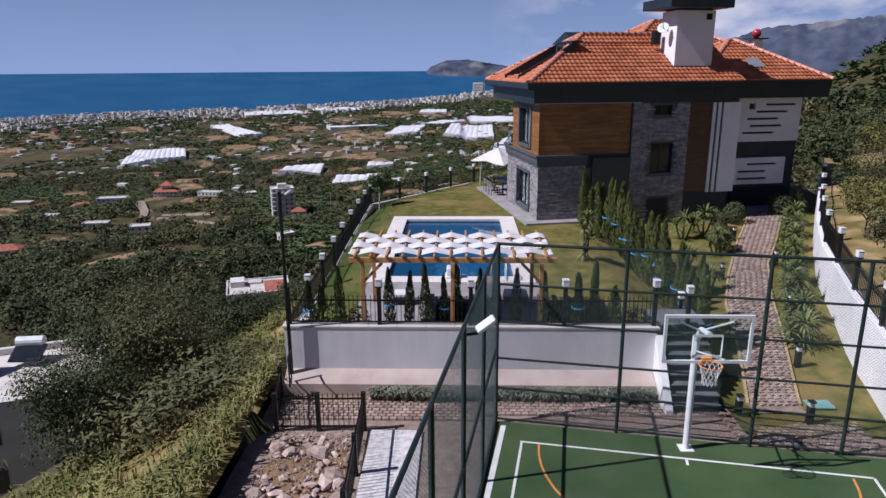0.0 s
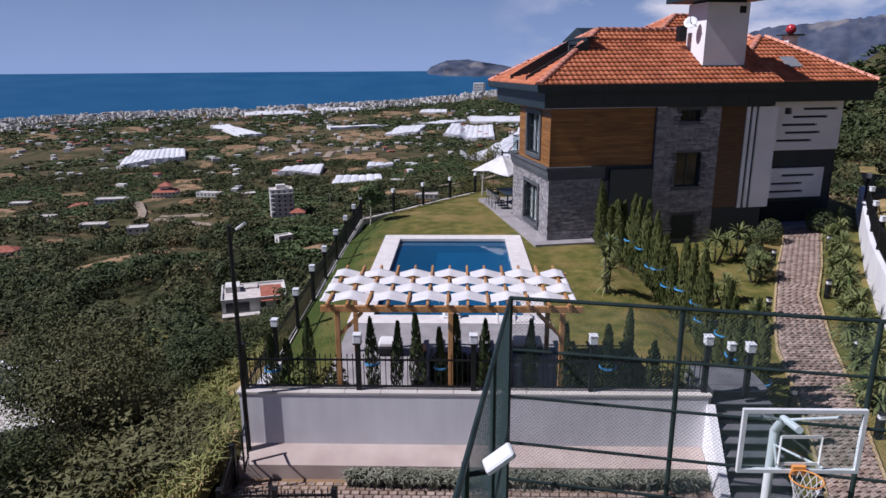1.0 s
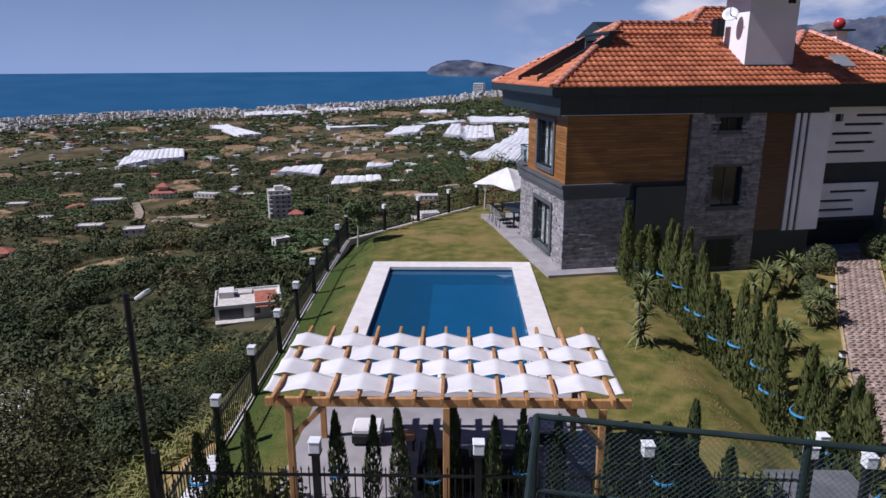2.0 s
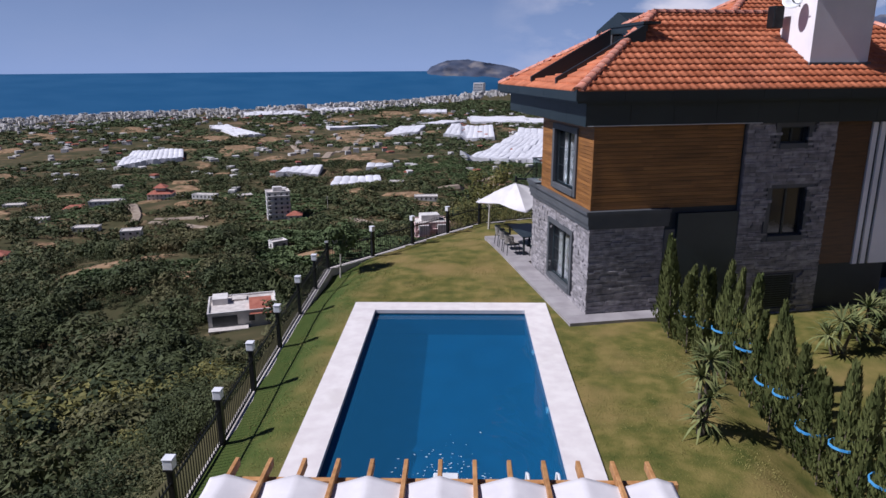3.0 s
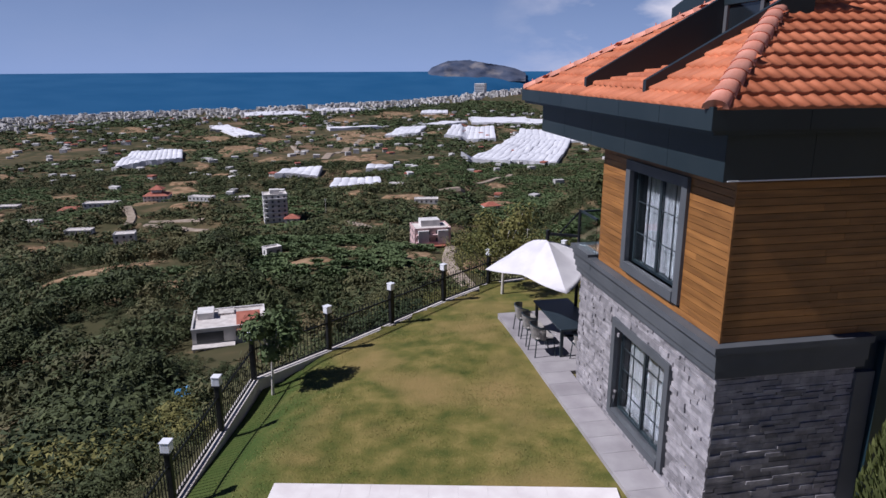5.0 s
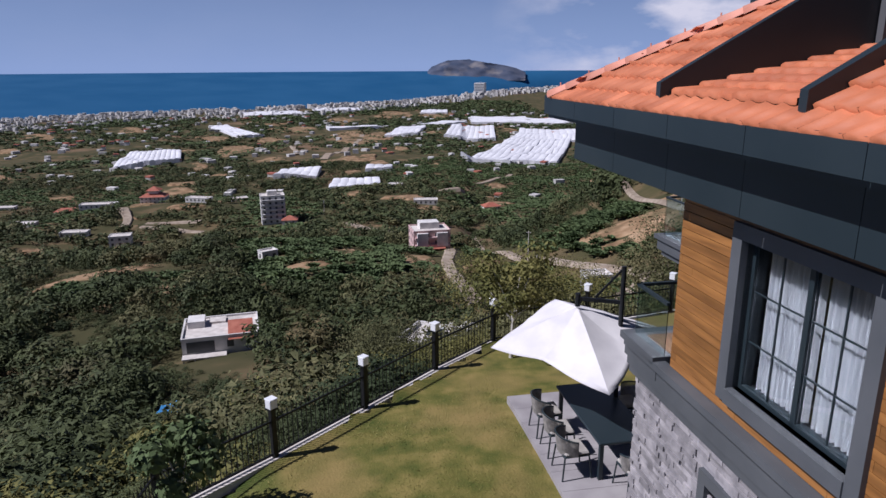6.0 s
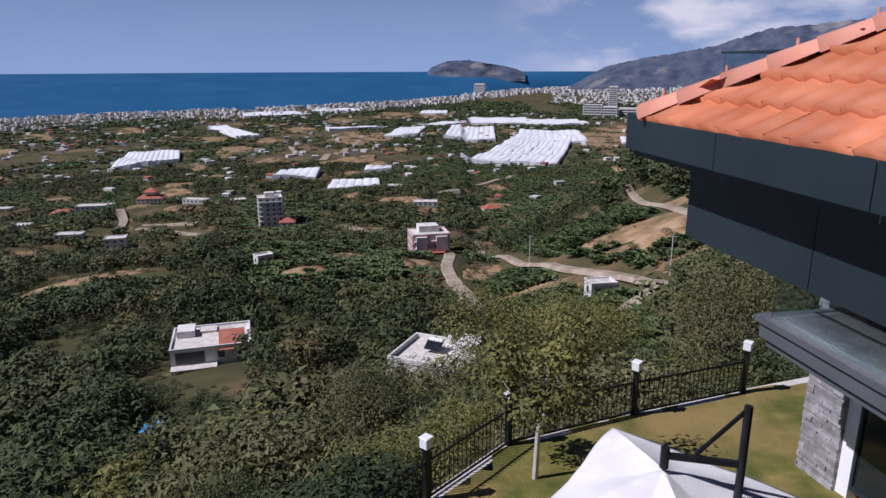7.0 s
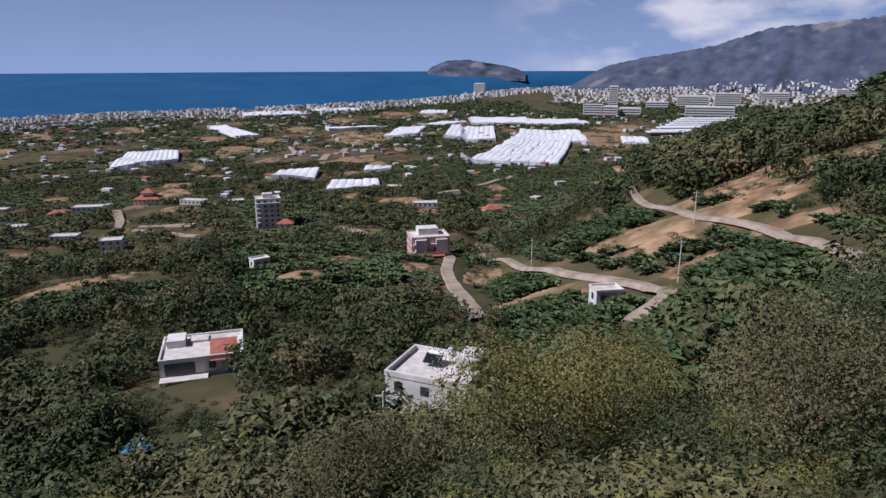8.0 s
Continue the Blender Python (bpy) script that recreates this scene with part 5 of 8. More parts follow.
d.modifiers.new("t", "SOLIDIFY").thickness = 0.015
part("arm", bar(bmesh.new(), (0, 0, 0), (0.42, 0.1, -0.2), 0.04, 0.04), IRON, dish)
part("feed", bar(bmesh.new(), (0, 0, 0), (-0.25, -0.4, 0.3), 0.03, 0.03), IRON, dish)

# patio along the west side
pt = thing("patio", "grey tiled terrace along the stone wall", "terrace", HM, kind="structure")
for i in range(18):
    va = -0.63 + i * 0.575
    part("paving_slab", block(-0.69, 0.02 if va < 5.2 else 3.4, va + 0.003, va + 0.572, -0.25, 0.09), PATIO, pt)
for i in range(6):
    part("paving_slab", block(0.02 + i * 0.5 + 0.003, 0.52 + i * 0.5, -0.63, -0.02, -0.25, 0.09), PATIO, pt)

# balconies on the north-west side
def balcony(u0, u1, v0, v1, z, rail, deck=None, floor="brown wooden deck"):
    b = thing("balcony", "dark moulded balcony slab with frameless glass rail", "balcony", HM, "balconies")
    part("slab", block(u0, u1, v0, v1, z - 0.42, z - 0.28), BANDGREY, b)
    part("edge_moulding", block(u0 - 0.08, u1, v0, v1 + 0.08, z - 0.28, z - 0.04), BANDGREY, b)
    part("lip", block(u0 - 0.14, u1, v0, v1 + 0.14, z - 0.04, z + 0.06), BANDGREY, b)
    part("deck", block(u0 + 0.15, u1, v0, v1 - 0.15, z + 0.06, z + 0.075), deck or DECK, b, floor)
    for p in ((u0 + 0.02, u0 + 0.032, v0, v1), (u0 + 0.04, u1, v1 - 0.03, v1 - 0.018)):
        g = part("glass_rail", block(*p, z + 0.06, z + rail), PANE, b)
        g.visible_shadow = False
    bm = bmesh.new()
    box(bm, u0, u0 + 0.05, v0, v1, z + rail, z + rail + 0.04)
    box(bm, u0, u1, v1 - 0.05, v1, z + rail, z + rail + 0.04)
    part("handrail", bm, ANTHRACITE, b)


balcony(-0.02, 2.4, 4.58, 5.45, BAND1, 0.78)

# ---------------------------------------------------------------- rear and east wings of the villa
wing = thing("east_wing", "white and anthracite wing of the villa with stepped slot panels", "house", HM)
bm = bmesh.new()
box(bm, 9.9, 14.9, 2.0, 2.3, -0.6, 5.6)
box(bm, 14.6, 14.9, 2.3, 8.0, -0.6, 5.6)
part("wall", bm, ANTHRA_WALL, wing)
for a, b in ((8.66, 8.82), (8.94, 9.1), (9.22, 10.12)):
    part("white_pilaster", block(a, b, -0.05, 0.026, 1.15, 5.5), WHITEWALL, wing, "white upright panel")


def slotted(u0, u1, z0, z1, slots):
    bm = wall_with_holes(u1 - u0, z0, z1, [(a - u0, b - u0, c, d) for a, b, c, d in slots], 0.1, lambda q, a, b, za, zb: box(q, u0 + a, u0 + b, 1.86, 1.998, za, zb))
    part("slotted_panel", bm, WHITEWALL, wing, "white panel with dark horizontal slots")


slotted(11.25, 14.85, 3.35, 5.58, [(12.8, 14.55, 5.18, 5.29), (12.3, 14.1, 4.82, 4.93), (11.8, 13.6, 4.46, 4.57), (12.0, 13.8, 4.1, 4.21), (11.6, 13.4, 3.74, 3.85), (11.85, 12.2, 5.0, 5.3)])
slotted(11.15, 14.3, 1.1, 2.5, [(12.1, 13.8, 2.1, 2.21), (11.6, 13.2, 1.72, 1.83), (11.55, 13.3, 1.34, 1.45)])
# flat slab on the wall, the doorway's shade painted near-black
part("door_shade_plate", block(11.3, 14.5, 1.93, 1.998, -0.3, 0.9), SHADEBLACK, wing)
part("entrance_step", block(9.9, 15.0, 0.8, 1.98, -0.6, -0.1), PATIO, wing)
bm = bmesh.new()
for u0, u1, v0, v1 in ((10.1, 16.0, 1.3, 1.35), (15.95, 16.0, 1.35, 8.4)):
    box(bm, u0, u1, v0, v1, 6.0, 6.48)
box(bm, 10.1, 15.95, 1.35, 8.4, 5.6, 6.0)
part("fascia", bm, ANTHRACITE, wing)


def hip_block(parent, u0, u1, v0, v1, z):
    """A hip roof with tiles on its south, west and east slopes, and caps."""
    run = min(u1 - u0, v1 - v0) / 2
    top = z + run * SL
    long_u = (u1 - u0) >= (v1 - v0)
    a = (u0 + run, v0 + run, top)
    b = (u1 - run, v1 - run, top)
    bm = bmesh.new()
    vs = [bm.verts.new(p) for p in ((u0, v0, z - 0.02), (u1, v0, z - 0.02), (u1, v1, z - 0.02), (u0, v1, z - 0.02), (a[0], a[1], top - 0.03), (b[0], b[1], top - 0.03))]
    if long_u:
        fs = ((0, 1, 5, 4), (2, 3, 4, 5), (1, 2, 5), (3, 0, 4))
    else:
        fs = ((0, 1, 4), (1, 2, 5, 4), (2, 3, 5), (3, 0, 4, 5))
    for f in fs:
        bm.faces.new([vs[i] for i in f])
    part("roof_deck", bm, TILE, parent)
    for origin, ax, ln in (((u0, v0), (1, 0, 0), u1 - u0), ((u0, v1), (0, -1, 0), v1 - v0), ((u1, v0), (0, 1, 0), v1 - v0), ((u1, v1), (-1, 0, 0), u1 - u0)):
        across = Vector(ax)
        up = Vector((0, 0, 1)).cross(across) * math.cos(tilt) + Vector((0, 0, math.sin(tilt)))
        nrm = across.cross(up)
        m0 = Matrix((across, up, nrm)).transposed().to_4x4()
        verts, faces, r = [], [], 0
        while (r + 0.45) * TL * math.cos(tilt) < run:
            d = (r + 0.45) * TL
            h = d * math.cos(tilt)
            for i in range(int(ln / TW)):
                s = (i + 0.5) * TW
                if h - 0.1 < min(s, ln - s):
                    m = Matrix.Translation(Vector((*origin, z)) + across * s + up * d + nrm * 0.014) @ m0
                    k = len(verts)
                    verts += [m @ Vector(v) for v in tv]
                    faces += [tuple(k + j for j in f) for f in tf]
            r += 1
        tagged(solid("roof_tile_run", verts, faces, TILE, parent, smooth=True), kind="stuff")
    rg = part("ridge", bar(bmesh.new(), a, b, 0.05, 0.05) if (Vector(a) - Vector(b)).length > 0.1 else block(a[0] - 0.05, a[0] + 0.05, a[1] - 0.05, a[1] + 0.05, top - 0.05, top), RIDGETILE, parent)
    caps((u0, v0, z), a, rg)
    caps((u1, v0, z), (b[0], a[1], top) if long_u else a, rg)
    caps((u0, v1, z), a if long_u else b, rg)
    if (Vector(a) - Vector(b)).length > 0.5:
        caps(a, b, rg)
    return top


hip_block(wing, 8.6, 16.0, 1.3, 8.4, 6.48)
part("skylight", block(-0.35, 0.35, -0.45, 0.45, 0.03, 0.12, Matrix.Translation((12.4, 2.65, 6.48 + 1.35 * SL)) @ pose(0, 0, 0, math.degrees(tilt), 0, 0)), SKYLIGHT, wing, "grey roof window")
ch2 = thing("small_chimney", "short white chimney with a round red cowl", "chimney", HM)
part("shaft", block(13.3, 13.8, 4.2, 4.7, 7.0, 8.55), WHITEWALL, ch2)
part("cap", block(13.1, 14.0, 4.0, 4.9, 8.55, 8.62), ANTHRACITE, ch2)
bm = bmesh.new()
bmesh.ops.create_uvsphere(bm, u_segments=16, v_segments=10, radius=0.24, matrix=Matrix.Translation((13.55, 4.45, 8.86)))
part("cowl", bm, material("red_cowl", [(0.35, 0.02, 0.03), (0.5, 0.04, 0.05)], 3, 4, 0.3), ch2, "red ball cowl", smooth=True)

rear = thing("rear_wing", "stone and white rear wing of the villa with dark windows", "house", HM)
bm = bmesh.new()
box(bm, 5.0, 13.0, 8.9, 9.2, -0.6, 6.0)
box(bm, 5.0, 5.3, 9.2, 9.7, -0.6, 6.0)
box(bm, 5.2, 13.0, 11.5, 11.75, -0.6, 6.0)
part("dark_wall", bm, ANTHRA_WALL, rear)
bm = bmesh.new()
box(bm, 5.0, 5.3, 10.65, 10.9, -0.6, 6.0)
box(bm, 5.0, 5.3, 9.7, 10.65, 2.4, 3.3)
part("white_wall", bm, WHITEWALL, rear)
rest_r = bmesh.new()


def put_rear(a, b, za, zb, d):
    box(rest_r, 4.96 - d, 5.0, a, b, za, zb)


clad((10.9, 11.8), [], -0.2, 5.9, put_rear)
part("stone_pier", block(5.0, 5.3, 10.9, 11.8, -0.6, 6.0), STONE_BACK, rear)
tagged(part("stone_run", rest_r, STONE_ISLE, rear), kind="stuff")
for zb_ in (0.1, 3.3):
    w = new("window")
    w.parent = rear
    part("window_frame", wall_with_holes(1.0, zb_, zb_ + 2.2, [(0.08, 0.92, zb_ + 0.08, zb_ + 2.1)], 0.1, lambda q, a, b, za, z2: box(q, 5.02, 5.12, 9.68 + a, 9.68 + b, za, z2)), ANTHRACITE, w)
    part("pane", block(5.06, 5.07, 9.76, 10.6, zb_ + 0.08, zb_ + 2.1), DARKGLASS, w)
balcony(3.2, 5.0, 8.2, 10.75, 3.2, 0.9, STEPDARK, "dark tiled floor")
bm = bmesh.new()
box(bm, 4.9, 13.6, 8.1, 11.8, 6.0, 6.4)
part("fascia", bm, ANTHRACITE, rear)
hip_block(rear, 6.2, 13.6, 5.0, 11.2, 7.9)
bm = bmesh.new()
gp = [(6.1, 6.5), (8.9, 6.5), (9.0, 8.44), (7.07, 9.02), (6.0, 8.62)]
lo_, hi_ = [bm.verts.new((3.6, v, z)) for v, z in gp], [bm.verts.new((6.0, v, z)) for v, z in gp]
bm.faces.new(lo_[::-1])
bm.faces.new(hi_)
for i in range(5):
    bm.faces.new((lo_[i], lo_[(i + 1) % 5], hi_[(i + 1) % 5], hi_[i]))
part("dormer", bm, ANTHRACITE, rear, "dark sheet-clad dormer behind the hip")
tg = part("roof_terrace_rail", block(2.3, 2.312, 9.4, 11.2, 6.36, 7.08), PANE, rear, "frameless glass rail")
tg.visible_shadow = False
part("rail_cap", block(2.28, 2.33, 9.4, 11.25, 7.08, 7.11), ANTHRACITE, rear)
tg = part("roof_terrace_rail", block(2.34, 6.0, 11.22, 11.232, 6.36, 7.08), PANE, rear, "frameless glass rail")
tg.visible_shadow = False
part("rail_cap", block(2.34, 6.0, 11.2, 11.25, 7.08, 7.11), ANTHRACITE, rear)
part("terrace_edge", block(2.0, 6.0, 9.3, 11.45, 5.85, 6.36), ANTHRACITE, rear)

# ---------------------------------------------------------------- umbrella and dining set on the terrace
ub = thing("cantilever_umbrella", "large white cantilever umbrella on a black mast", "umbrella", pose(0, 0, 0.09))
TOPP = Vector((2.4, 40.5, 2.6))
part("mast", rod(bmesh.new(), (3.2, 40.4, 0), (3.2, 40.4, 3.36), 0.045, 10), IRON, ub)
part("base_plate", block(2.85, 3.55, 40.05, 40.75, 0, 0.06, bevel=0.02), IRON, ub)
part("arm", bar(bmesh.new(), (3.2, 40.4, 2.66), TOPP + Vector((0, 0, 0.1)), 0.05, 0.07), IRON, ub)
part("arm_strut", bar(bmesh.new(), (3.2, 40.4, 3.33), (2.72, 40.46, 2.74), 0.03, 0.04), IRON, ub)
part("hub", rod(bmesh.new(), TOPP + Vector((0, 0, -0.05)), TOPP + Vector((0, 0, 0.2)), 0.05, 10), IRON, ub)
TIP_R = (1.63, 1.95, 1.7, 1.6)
TIP_DROP = (0.74, 0.8, 0.5, 0.4)
verts, faces = [], []
nr, na = 14, 48
ang0 = math.atan2(-0.2, -1.62)
for i in range(nr + 1):
    k = i / nr
    for j in range(na):
        a = ang0 + math.tau * j / na
        corner_k = 1 - abs(((j / (na / 4)) % 1) - 0.5) * 2     # 0 at a tip, 1 midway
        q4 = j / (na / 4)
        r_tip = TIP_R[int(q4) % 4] * (1 - q4 % 1) + TIP_R[(int(q4) + 1) % 4] * (q4 % 1)
        drop = TIP_DROP[int(q4) % 4] * (1 - q4 % 1) + TIP_DROP[(int(q4) + 1) % 4] * (q4 % 1)
        rim = r_tip * (1 - 0.34 * math.sin(corner_k * math.pi / 2) ** 0.9)
        sag = 0.16 * math.sin(math.pi * min(1.0, k)) * corner_k ** 0.7
        z = TOPP.z - drop * (k ** 1.12) * (1 - 0.16 * corner_k) - sag * 0.55
        verts.append((TOPP.x + math.cos(a) * rim * k, TOPP.y + math.sin(a) * rim * k, z - 0.09 + 0.012 * noise.noise(Vector((math.cos(a) * k * 4, math.sin(a) * k * 4, 1)))))
for i in range(nr):
    for j in range(na):
        a, b = i * na + j, i * na + (j + 1) % na
        faces.append((a, b, b + na, a + na))
cv = solid("canopy", verts, faces, FABRIC, ub, "white canvas canopy with hanging corners", True)
for e in cv.data.edges:   # seams over the ribs
    if all(i % (na // 8) == 0 for i in e.vertices) and e.vertices[0] // na != e.vertices[1] // na:
        e.use_edge_sharp = True
cv.modifiers.new("t", "SOLIDIFY").thickness = 0.008
for j in range(4):
    a = ang0 + math.tau * j / 4
    part("rib", bar(bmesh.new(), TOPP + Vector((0, 0, -0.13)), TOPP + Vector((math.cos(a) * TIP_R[j] * 0.96, math.sin(a) * TIP_R[j] * 0.96, -TIP_DROP[j] - 0.1)), 0.025, 0.03), IRON, ub)

TBM = HM @ pose(0.5, 7.5, 0.09)
tb = thing("dining_table", "long dark grey outdoor dining table", "table", TBM)
part("tabletop", block(-0.5, 0.5, -1.1, 1.1, 0.7, 0.75, bevel=0.012), ANTHRACITE, tb)
for sx in (-0.42, 0.42):
    for sy in (-1.0, 1.0):
        part("leg", block(sx - 0.035, sx + 0.035, sy - 0.035, sy + 0.035, 0, 0.7), ANTHRACITE, tb)
ROPE = material("grey_rope", [(0.2, 0.19, 0.18), (0.32, 0.3, 0.28)], 12, 6, 0.9, bump=0.3)
CUSH = material("beige_cushion", [(0.3, 0.28, 0.26), (0.4, 0.38, 0.35)], 5, 6, 0.95)


def dining_chair():
    c = thing("dining_chair", "outdoor dining chair with woven rope back and beige cushion", "chair", pose(0, 0, 0), "chairs round the table")
    part("seat", block(-0.24, 0.24, -0.24, 0.24, 0.42, 0.45, bevel=0.02), ANTHRACITE, c)
    part("cushion", block(-0.23, 0.23, -0.22, 0.23, 0.45, 0.51, bevel=0.025), CUSH, c, "beige seat cushion")
    for sx in (-0.22, 0.22):
        for sy in (-0.22, 0.22):
            part("leg", rod(bmesh.new(), (sx * 1.15, sy * 1.2, 0), (sx, sy, 0.43), 0.015, 6), ANTHRACITE, c)
    top = [(0.3 * math.cos(a), -0.02 + 0.29 * math.sin(a), 0.74 + 0.06 * -math.sin(a)) for a in [math.pi + math.pi * k / 14 for k in range(15)]]
    bm = bmesh.new()
    for p, q in zip(top, top[1:]):
        rod(bm, p, q, 0.016, 6)
    part("back_frame", bm, ANTHRACITE, c)
    bm = bmesh.new()
    for k in range(44):
        a = math.pi + math.pi * k / 43
        rod(bm, (0.3 * math.cos(a), -0.02 + 0.29 * math.sin(a), 0.73 - 0.06 * math.sin(a)), (0.25 * math.cos(a + 0.08), -0.02 + 0.24 * math.sin(a + 0.08), 0.44), 0.009, 4)
    part("backrest", bm, ROPE, c, "woven rope back")
    return c


first = dining_chair()
seats = [(-0.82, -0.7, -88), (-0.82, 0.0, -92), (-0.82, 0.7, -90), (0.82, -0.7, 92), (0.82, 0.0, 88), (0.82, 0.7, 90), (0.02, -1.4, 2)]
for i, (x, y, rz) in enumerate(seats):
    m = TBM @ pose(x, y, 0, 0, 0, rz)
    if i == 0:
        first.matrix_basis = m
    else:
        copy_thing(first, m)

# ---------------------------------------------------------------- cobbled path, bollards, east wall
PATH_L = [(17, 7.75), (17.8, 8.0), (19.3, 8.45), (21, 8.9), (23.1, 9.4), (25.7, 10.45), (30.1, 12.5), (34, 14.5), (36, 15.2)]
PATH_R = [(17, 9.1), (17.5, 9.25), (19, 9.75), (21, 10.4), (23.6, 11.2), (27, 12.5), (30.1, 14.2), (34, 16.15), (36, 17.2)]


def path_left(y):
    return lerp_table(PATH_L, y)


def path_right(y):
    return lerp_table(PATH_R, y)


bm = bmesh.new()
ysteps = [16.6 + 0.4 * i for i in range(50)]
prev = None
for y in ysteps:
    row = [bm.verts.new((x, y, lawn_z(x, y) + 0.035)) for x in (path_left(y), (path_left(y) * 2 + path_right(y)) / 3, (path_left(y) + 2 * path_right(y)) / 3, path_right(y))]
    if prev:
        for i in range(3):
            bm.faces.new((prev[i], prev[i + 1], row[i + 1], row[i]))
    prev = row
bed = tagged(part("pavement_path", bm, JOINT, smooth=True), "winding cobbled garden path of mottled pavers", "path", kind="structure")
cob = bpy.data.meshes.new("cobble")
bmu = block(-0.5, 0.5, -0.5, 0.5, -0.5, 0.5, bevel=0.08)
bmu.to_mesh(cob)
bmu.free()
cob.materials.append(PAVER_RED)
PAVER_RUN = material("cobble_paver_run", [(0.25, 0.175, 0.14), (0.4, 0.31, 0.265)], 3.5, 7, 0.9, bump=0.3, island=0.24)
rc = random.Random(33)
made = 0
rv, rf = [], []


def cobble(x, y, sx, sy, rz, z):
    global made
    m = Matrix.Translation((x, y, z)) @ Matrix.Rotation(rz, 4, "Z") @ Matrix.Diagonal((sx, sy, 0.07, 1))
    if made < 300:
        o = new("cobble", cob)
        o.parent = bed
        o.matrix_basis = m
        made += 1
    else:
        k = len(rv)
        rv.extend([m @ Vector(p) for p in ((-.5, -.5, -.5), (.5, -.5, -.5), (.5, .5, -.5), (-.5, .5, -.5), (-.42, -.42, .5), (.42, -.42, .5), (.42, .42, .5), (-.42, .42, .5))])
        rf.extend([tuple(k + i for i in f) for f in ((4, 5, 6, 7), (0, 1, 5, 4), (1, 2, 6, 5), (2, 3, 7, 6), (3, 0, 4, 7))])


y = 17.0
j = 0
while y < 35.5:
    xl, xr = path_left(y) + 0.06, path_right(y) - 0.06
    n = max(3, int((xr - xl) / 0.2))
    for i in range(n):
        x = xl + (xr - xl) * (i + 0.5 + 0.25 * (j % 2)) / n
        if x < xr:
            cobble(x, y, (xr - xl) / n - 0.02, 0.125, rc.uniform(-0.06, 0.06) + 0.35, lawn_z(x, y) + 0.045 + rc.uniform(-0.006, 0.006))
    y += 0.145
    j += 1
# the paved strip before the wall
for j in range(8):
    yy = 16.35 + 0.145 * j
    for i in range(58):
        x = -4.5 + 0.2 * i + 0.1 * (j % 2)
        if x < 1.0 or yy > 16.5:
            if x < 7.4 and yy - 16.25 > -0.18 * (x - 1.12) - 0.05 + (0.12 if x > 1 else -2):
                cobble(x, yy, 0.18, 0.125, rc.uniform(-0.05, 0.05), COURT_Z - 0.02)
for j in range(16):
    for i in range(16):
        x, yy = 7.0 + 0.2 * i + 0.1 * (j % 2), 14.95 + 0.145 * j
        if yy > 16.25 - 0.18 * (x - 1.12) + 0.1 and yy < 17.1 and x < 10.2:
            cobble(x, yy, 0.18, 0.125, rc.uniform(-0.05, 0.05), COURT_Z + 0.0)
tagged(solid("cobble_run", rv, rf, PAVER_RUN, bed), kind="stuff")
EDGE = material("yellow_stone_edging", [(0.36, 0.26, 0.13), (0.5, 0.38, 0.22)], 4, 6, 0.9)
for fn in (path_left, path_right):
    bm = bmesh.new()
    for a, b in zip(ysteps[1:], ysteps[2:]):
        bar(bm, (fn(a), a, lawn_z(fn(a), a) + 0.03), (fn(b), b, lawn_z(fn(b), b) + 0.03), 0.07, 0.1)
    tagged(part("kerb_path", bm, EDGE), "yellowish stone edging of the path", "kerb", kind="structure")


def bollard(x, y, z):
    b = thing("bollard_lamp", "short black bollard lamp with a white slot", "bollard", pose(x, y, z), "path bollards")
    part("body", block(-0.075, 0.075, -0.075, 0.075, -0.05, 0.5, bevel=0.008), IRON, b)
    part("lens", block(-0.06, 0.06, -0.06, 0.06, 0.5, 0.62, bevel=0.006), LAMPGLASS, b, "white lens")
    part("cap", block(-0.08, 0.08, -0.08, 0.08, 0.62, 0.65), IRON, b)


for x, y in ((12.45, 30.4), (10.1, 25.4), (8.4, 20.0), (7.3, 16.5), (11.3, 22.5), (12.75, 26.9), (15.6, 32.4), (8.95, 16.2), (9.95, 19.0)):
    bollard(x, y, lawn_z(x, y) if y > 17 else COURT_Z)
lamp_in_hedge = iron_post(6.75, 31.4, -0.2, 1.0)
iron_post(7.15, 27.4, -0.42, 1.0)

bm = bmesh.new()
ews = [15.0 + 0.8 * i for i in range(31)]


def ew_top(y):
    return lerp_table([(15, 0.1), (18.5, 0.55), (24, 0.75), (32, 0.85), (40, 1.3)], y)


for a, b in zip(ews, ews[1:]):
    xa, xb = east_wall_x(a), east_wall_x(b)
    bm2 = [(xa, a), (xa + 0.3, a), (xb + 0.3, b), (xb, b)]
    prism(bm, bm2, -2.5, lambda x, y: ew_top(y))
tagged(part("wall_east", bm, WHITEWALL), "long white garden wall climbing beside the path", "wall", kind="structure")
EP = [15.4, 18.0, 20.6, 23.2, 25.8, 28.4, 31.0, 33.6, 36.2]
for y in EP:
    iron_post(east_wall_x(y) + 0.16, y, ew_top(y), 1.0)
for a, b in zip(EP, EP[1:]):
    iron_panel((east_wall_x(a) + 0.16, a), (east_wall_x(b) + 0.16, b), ew_top(a), ew_top(b), 0.85, 0.13)
bm = bmesh.new()
for i in range(24):
    for j in range(14):
        ya, yb = 12 + i * 1.4, 13.4 + i * 1.4
        k0, k1 = j / 14 * 9, (j + 1) / 14 * 9

        def pt(y, k):
            x = east_wall_x(y) + 0.28 + k
            return (x, y, ew_top(y) - 0.05 + k * 0.12 + 0.15 * noise.noise(Vector((x * 0.5, y * 0.5, 0))))

        quad(bm, pt(ya, k0), pt(ya, k1), pt(yb, k1), pt(yb, k0))
bmesh.ops.remove_doubles(bm, verts=bm.verts, dist=0.002)
tagged(part("ground_upper", bm, DRY, smooth=True), "rough dry grass bank above the white wall", "ground", kind="structure")
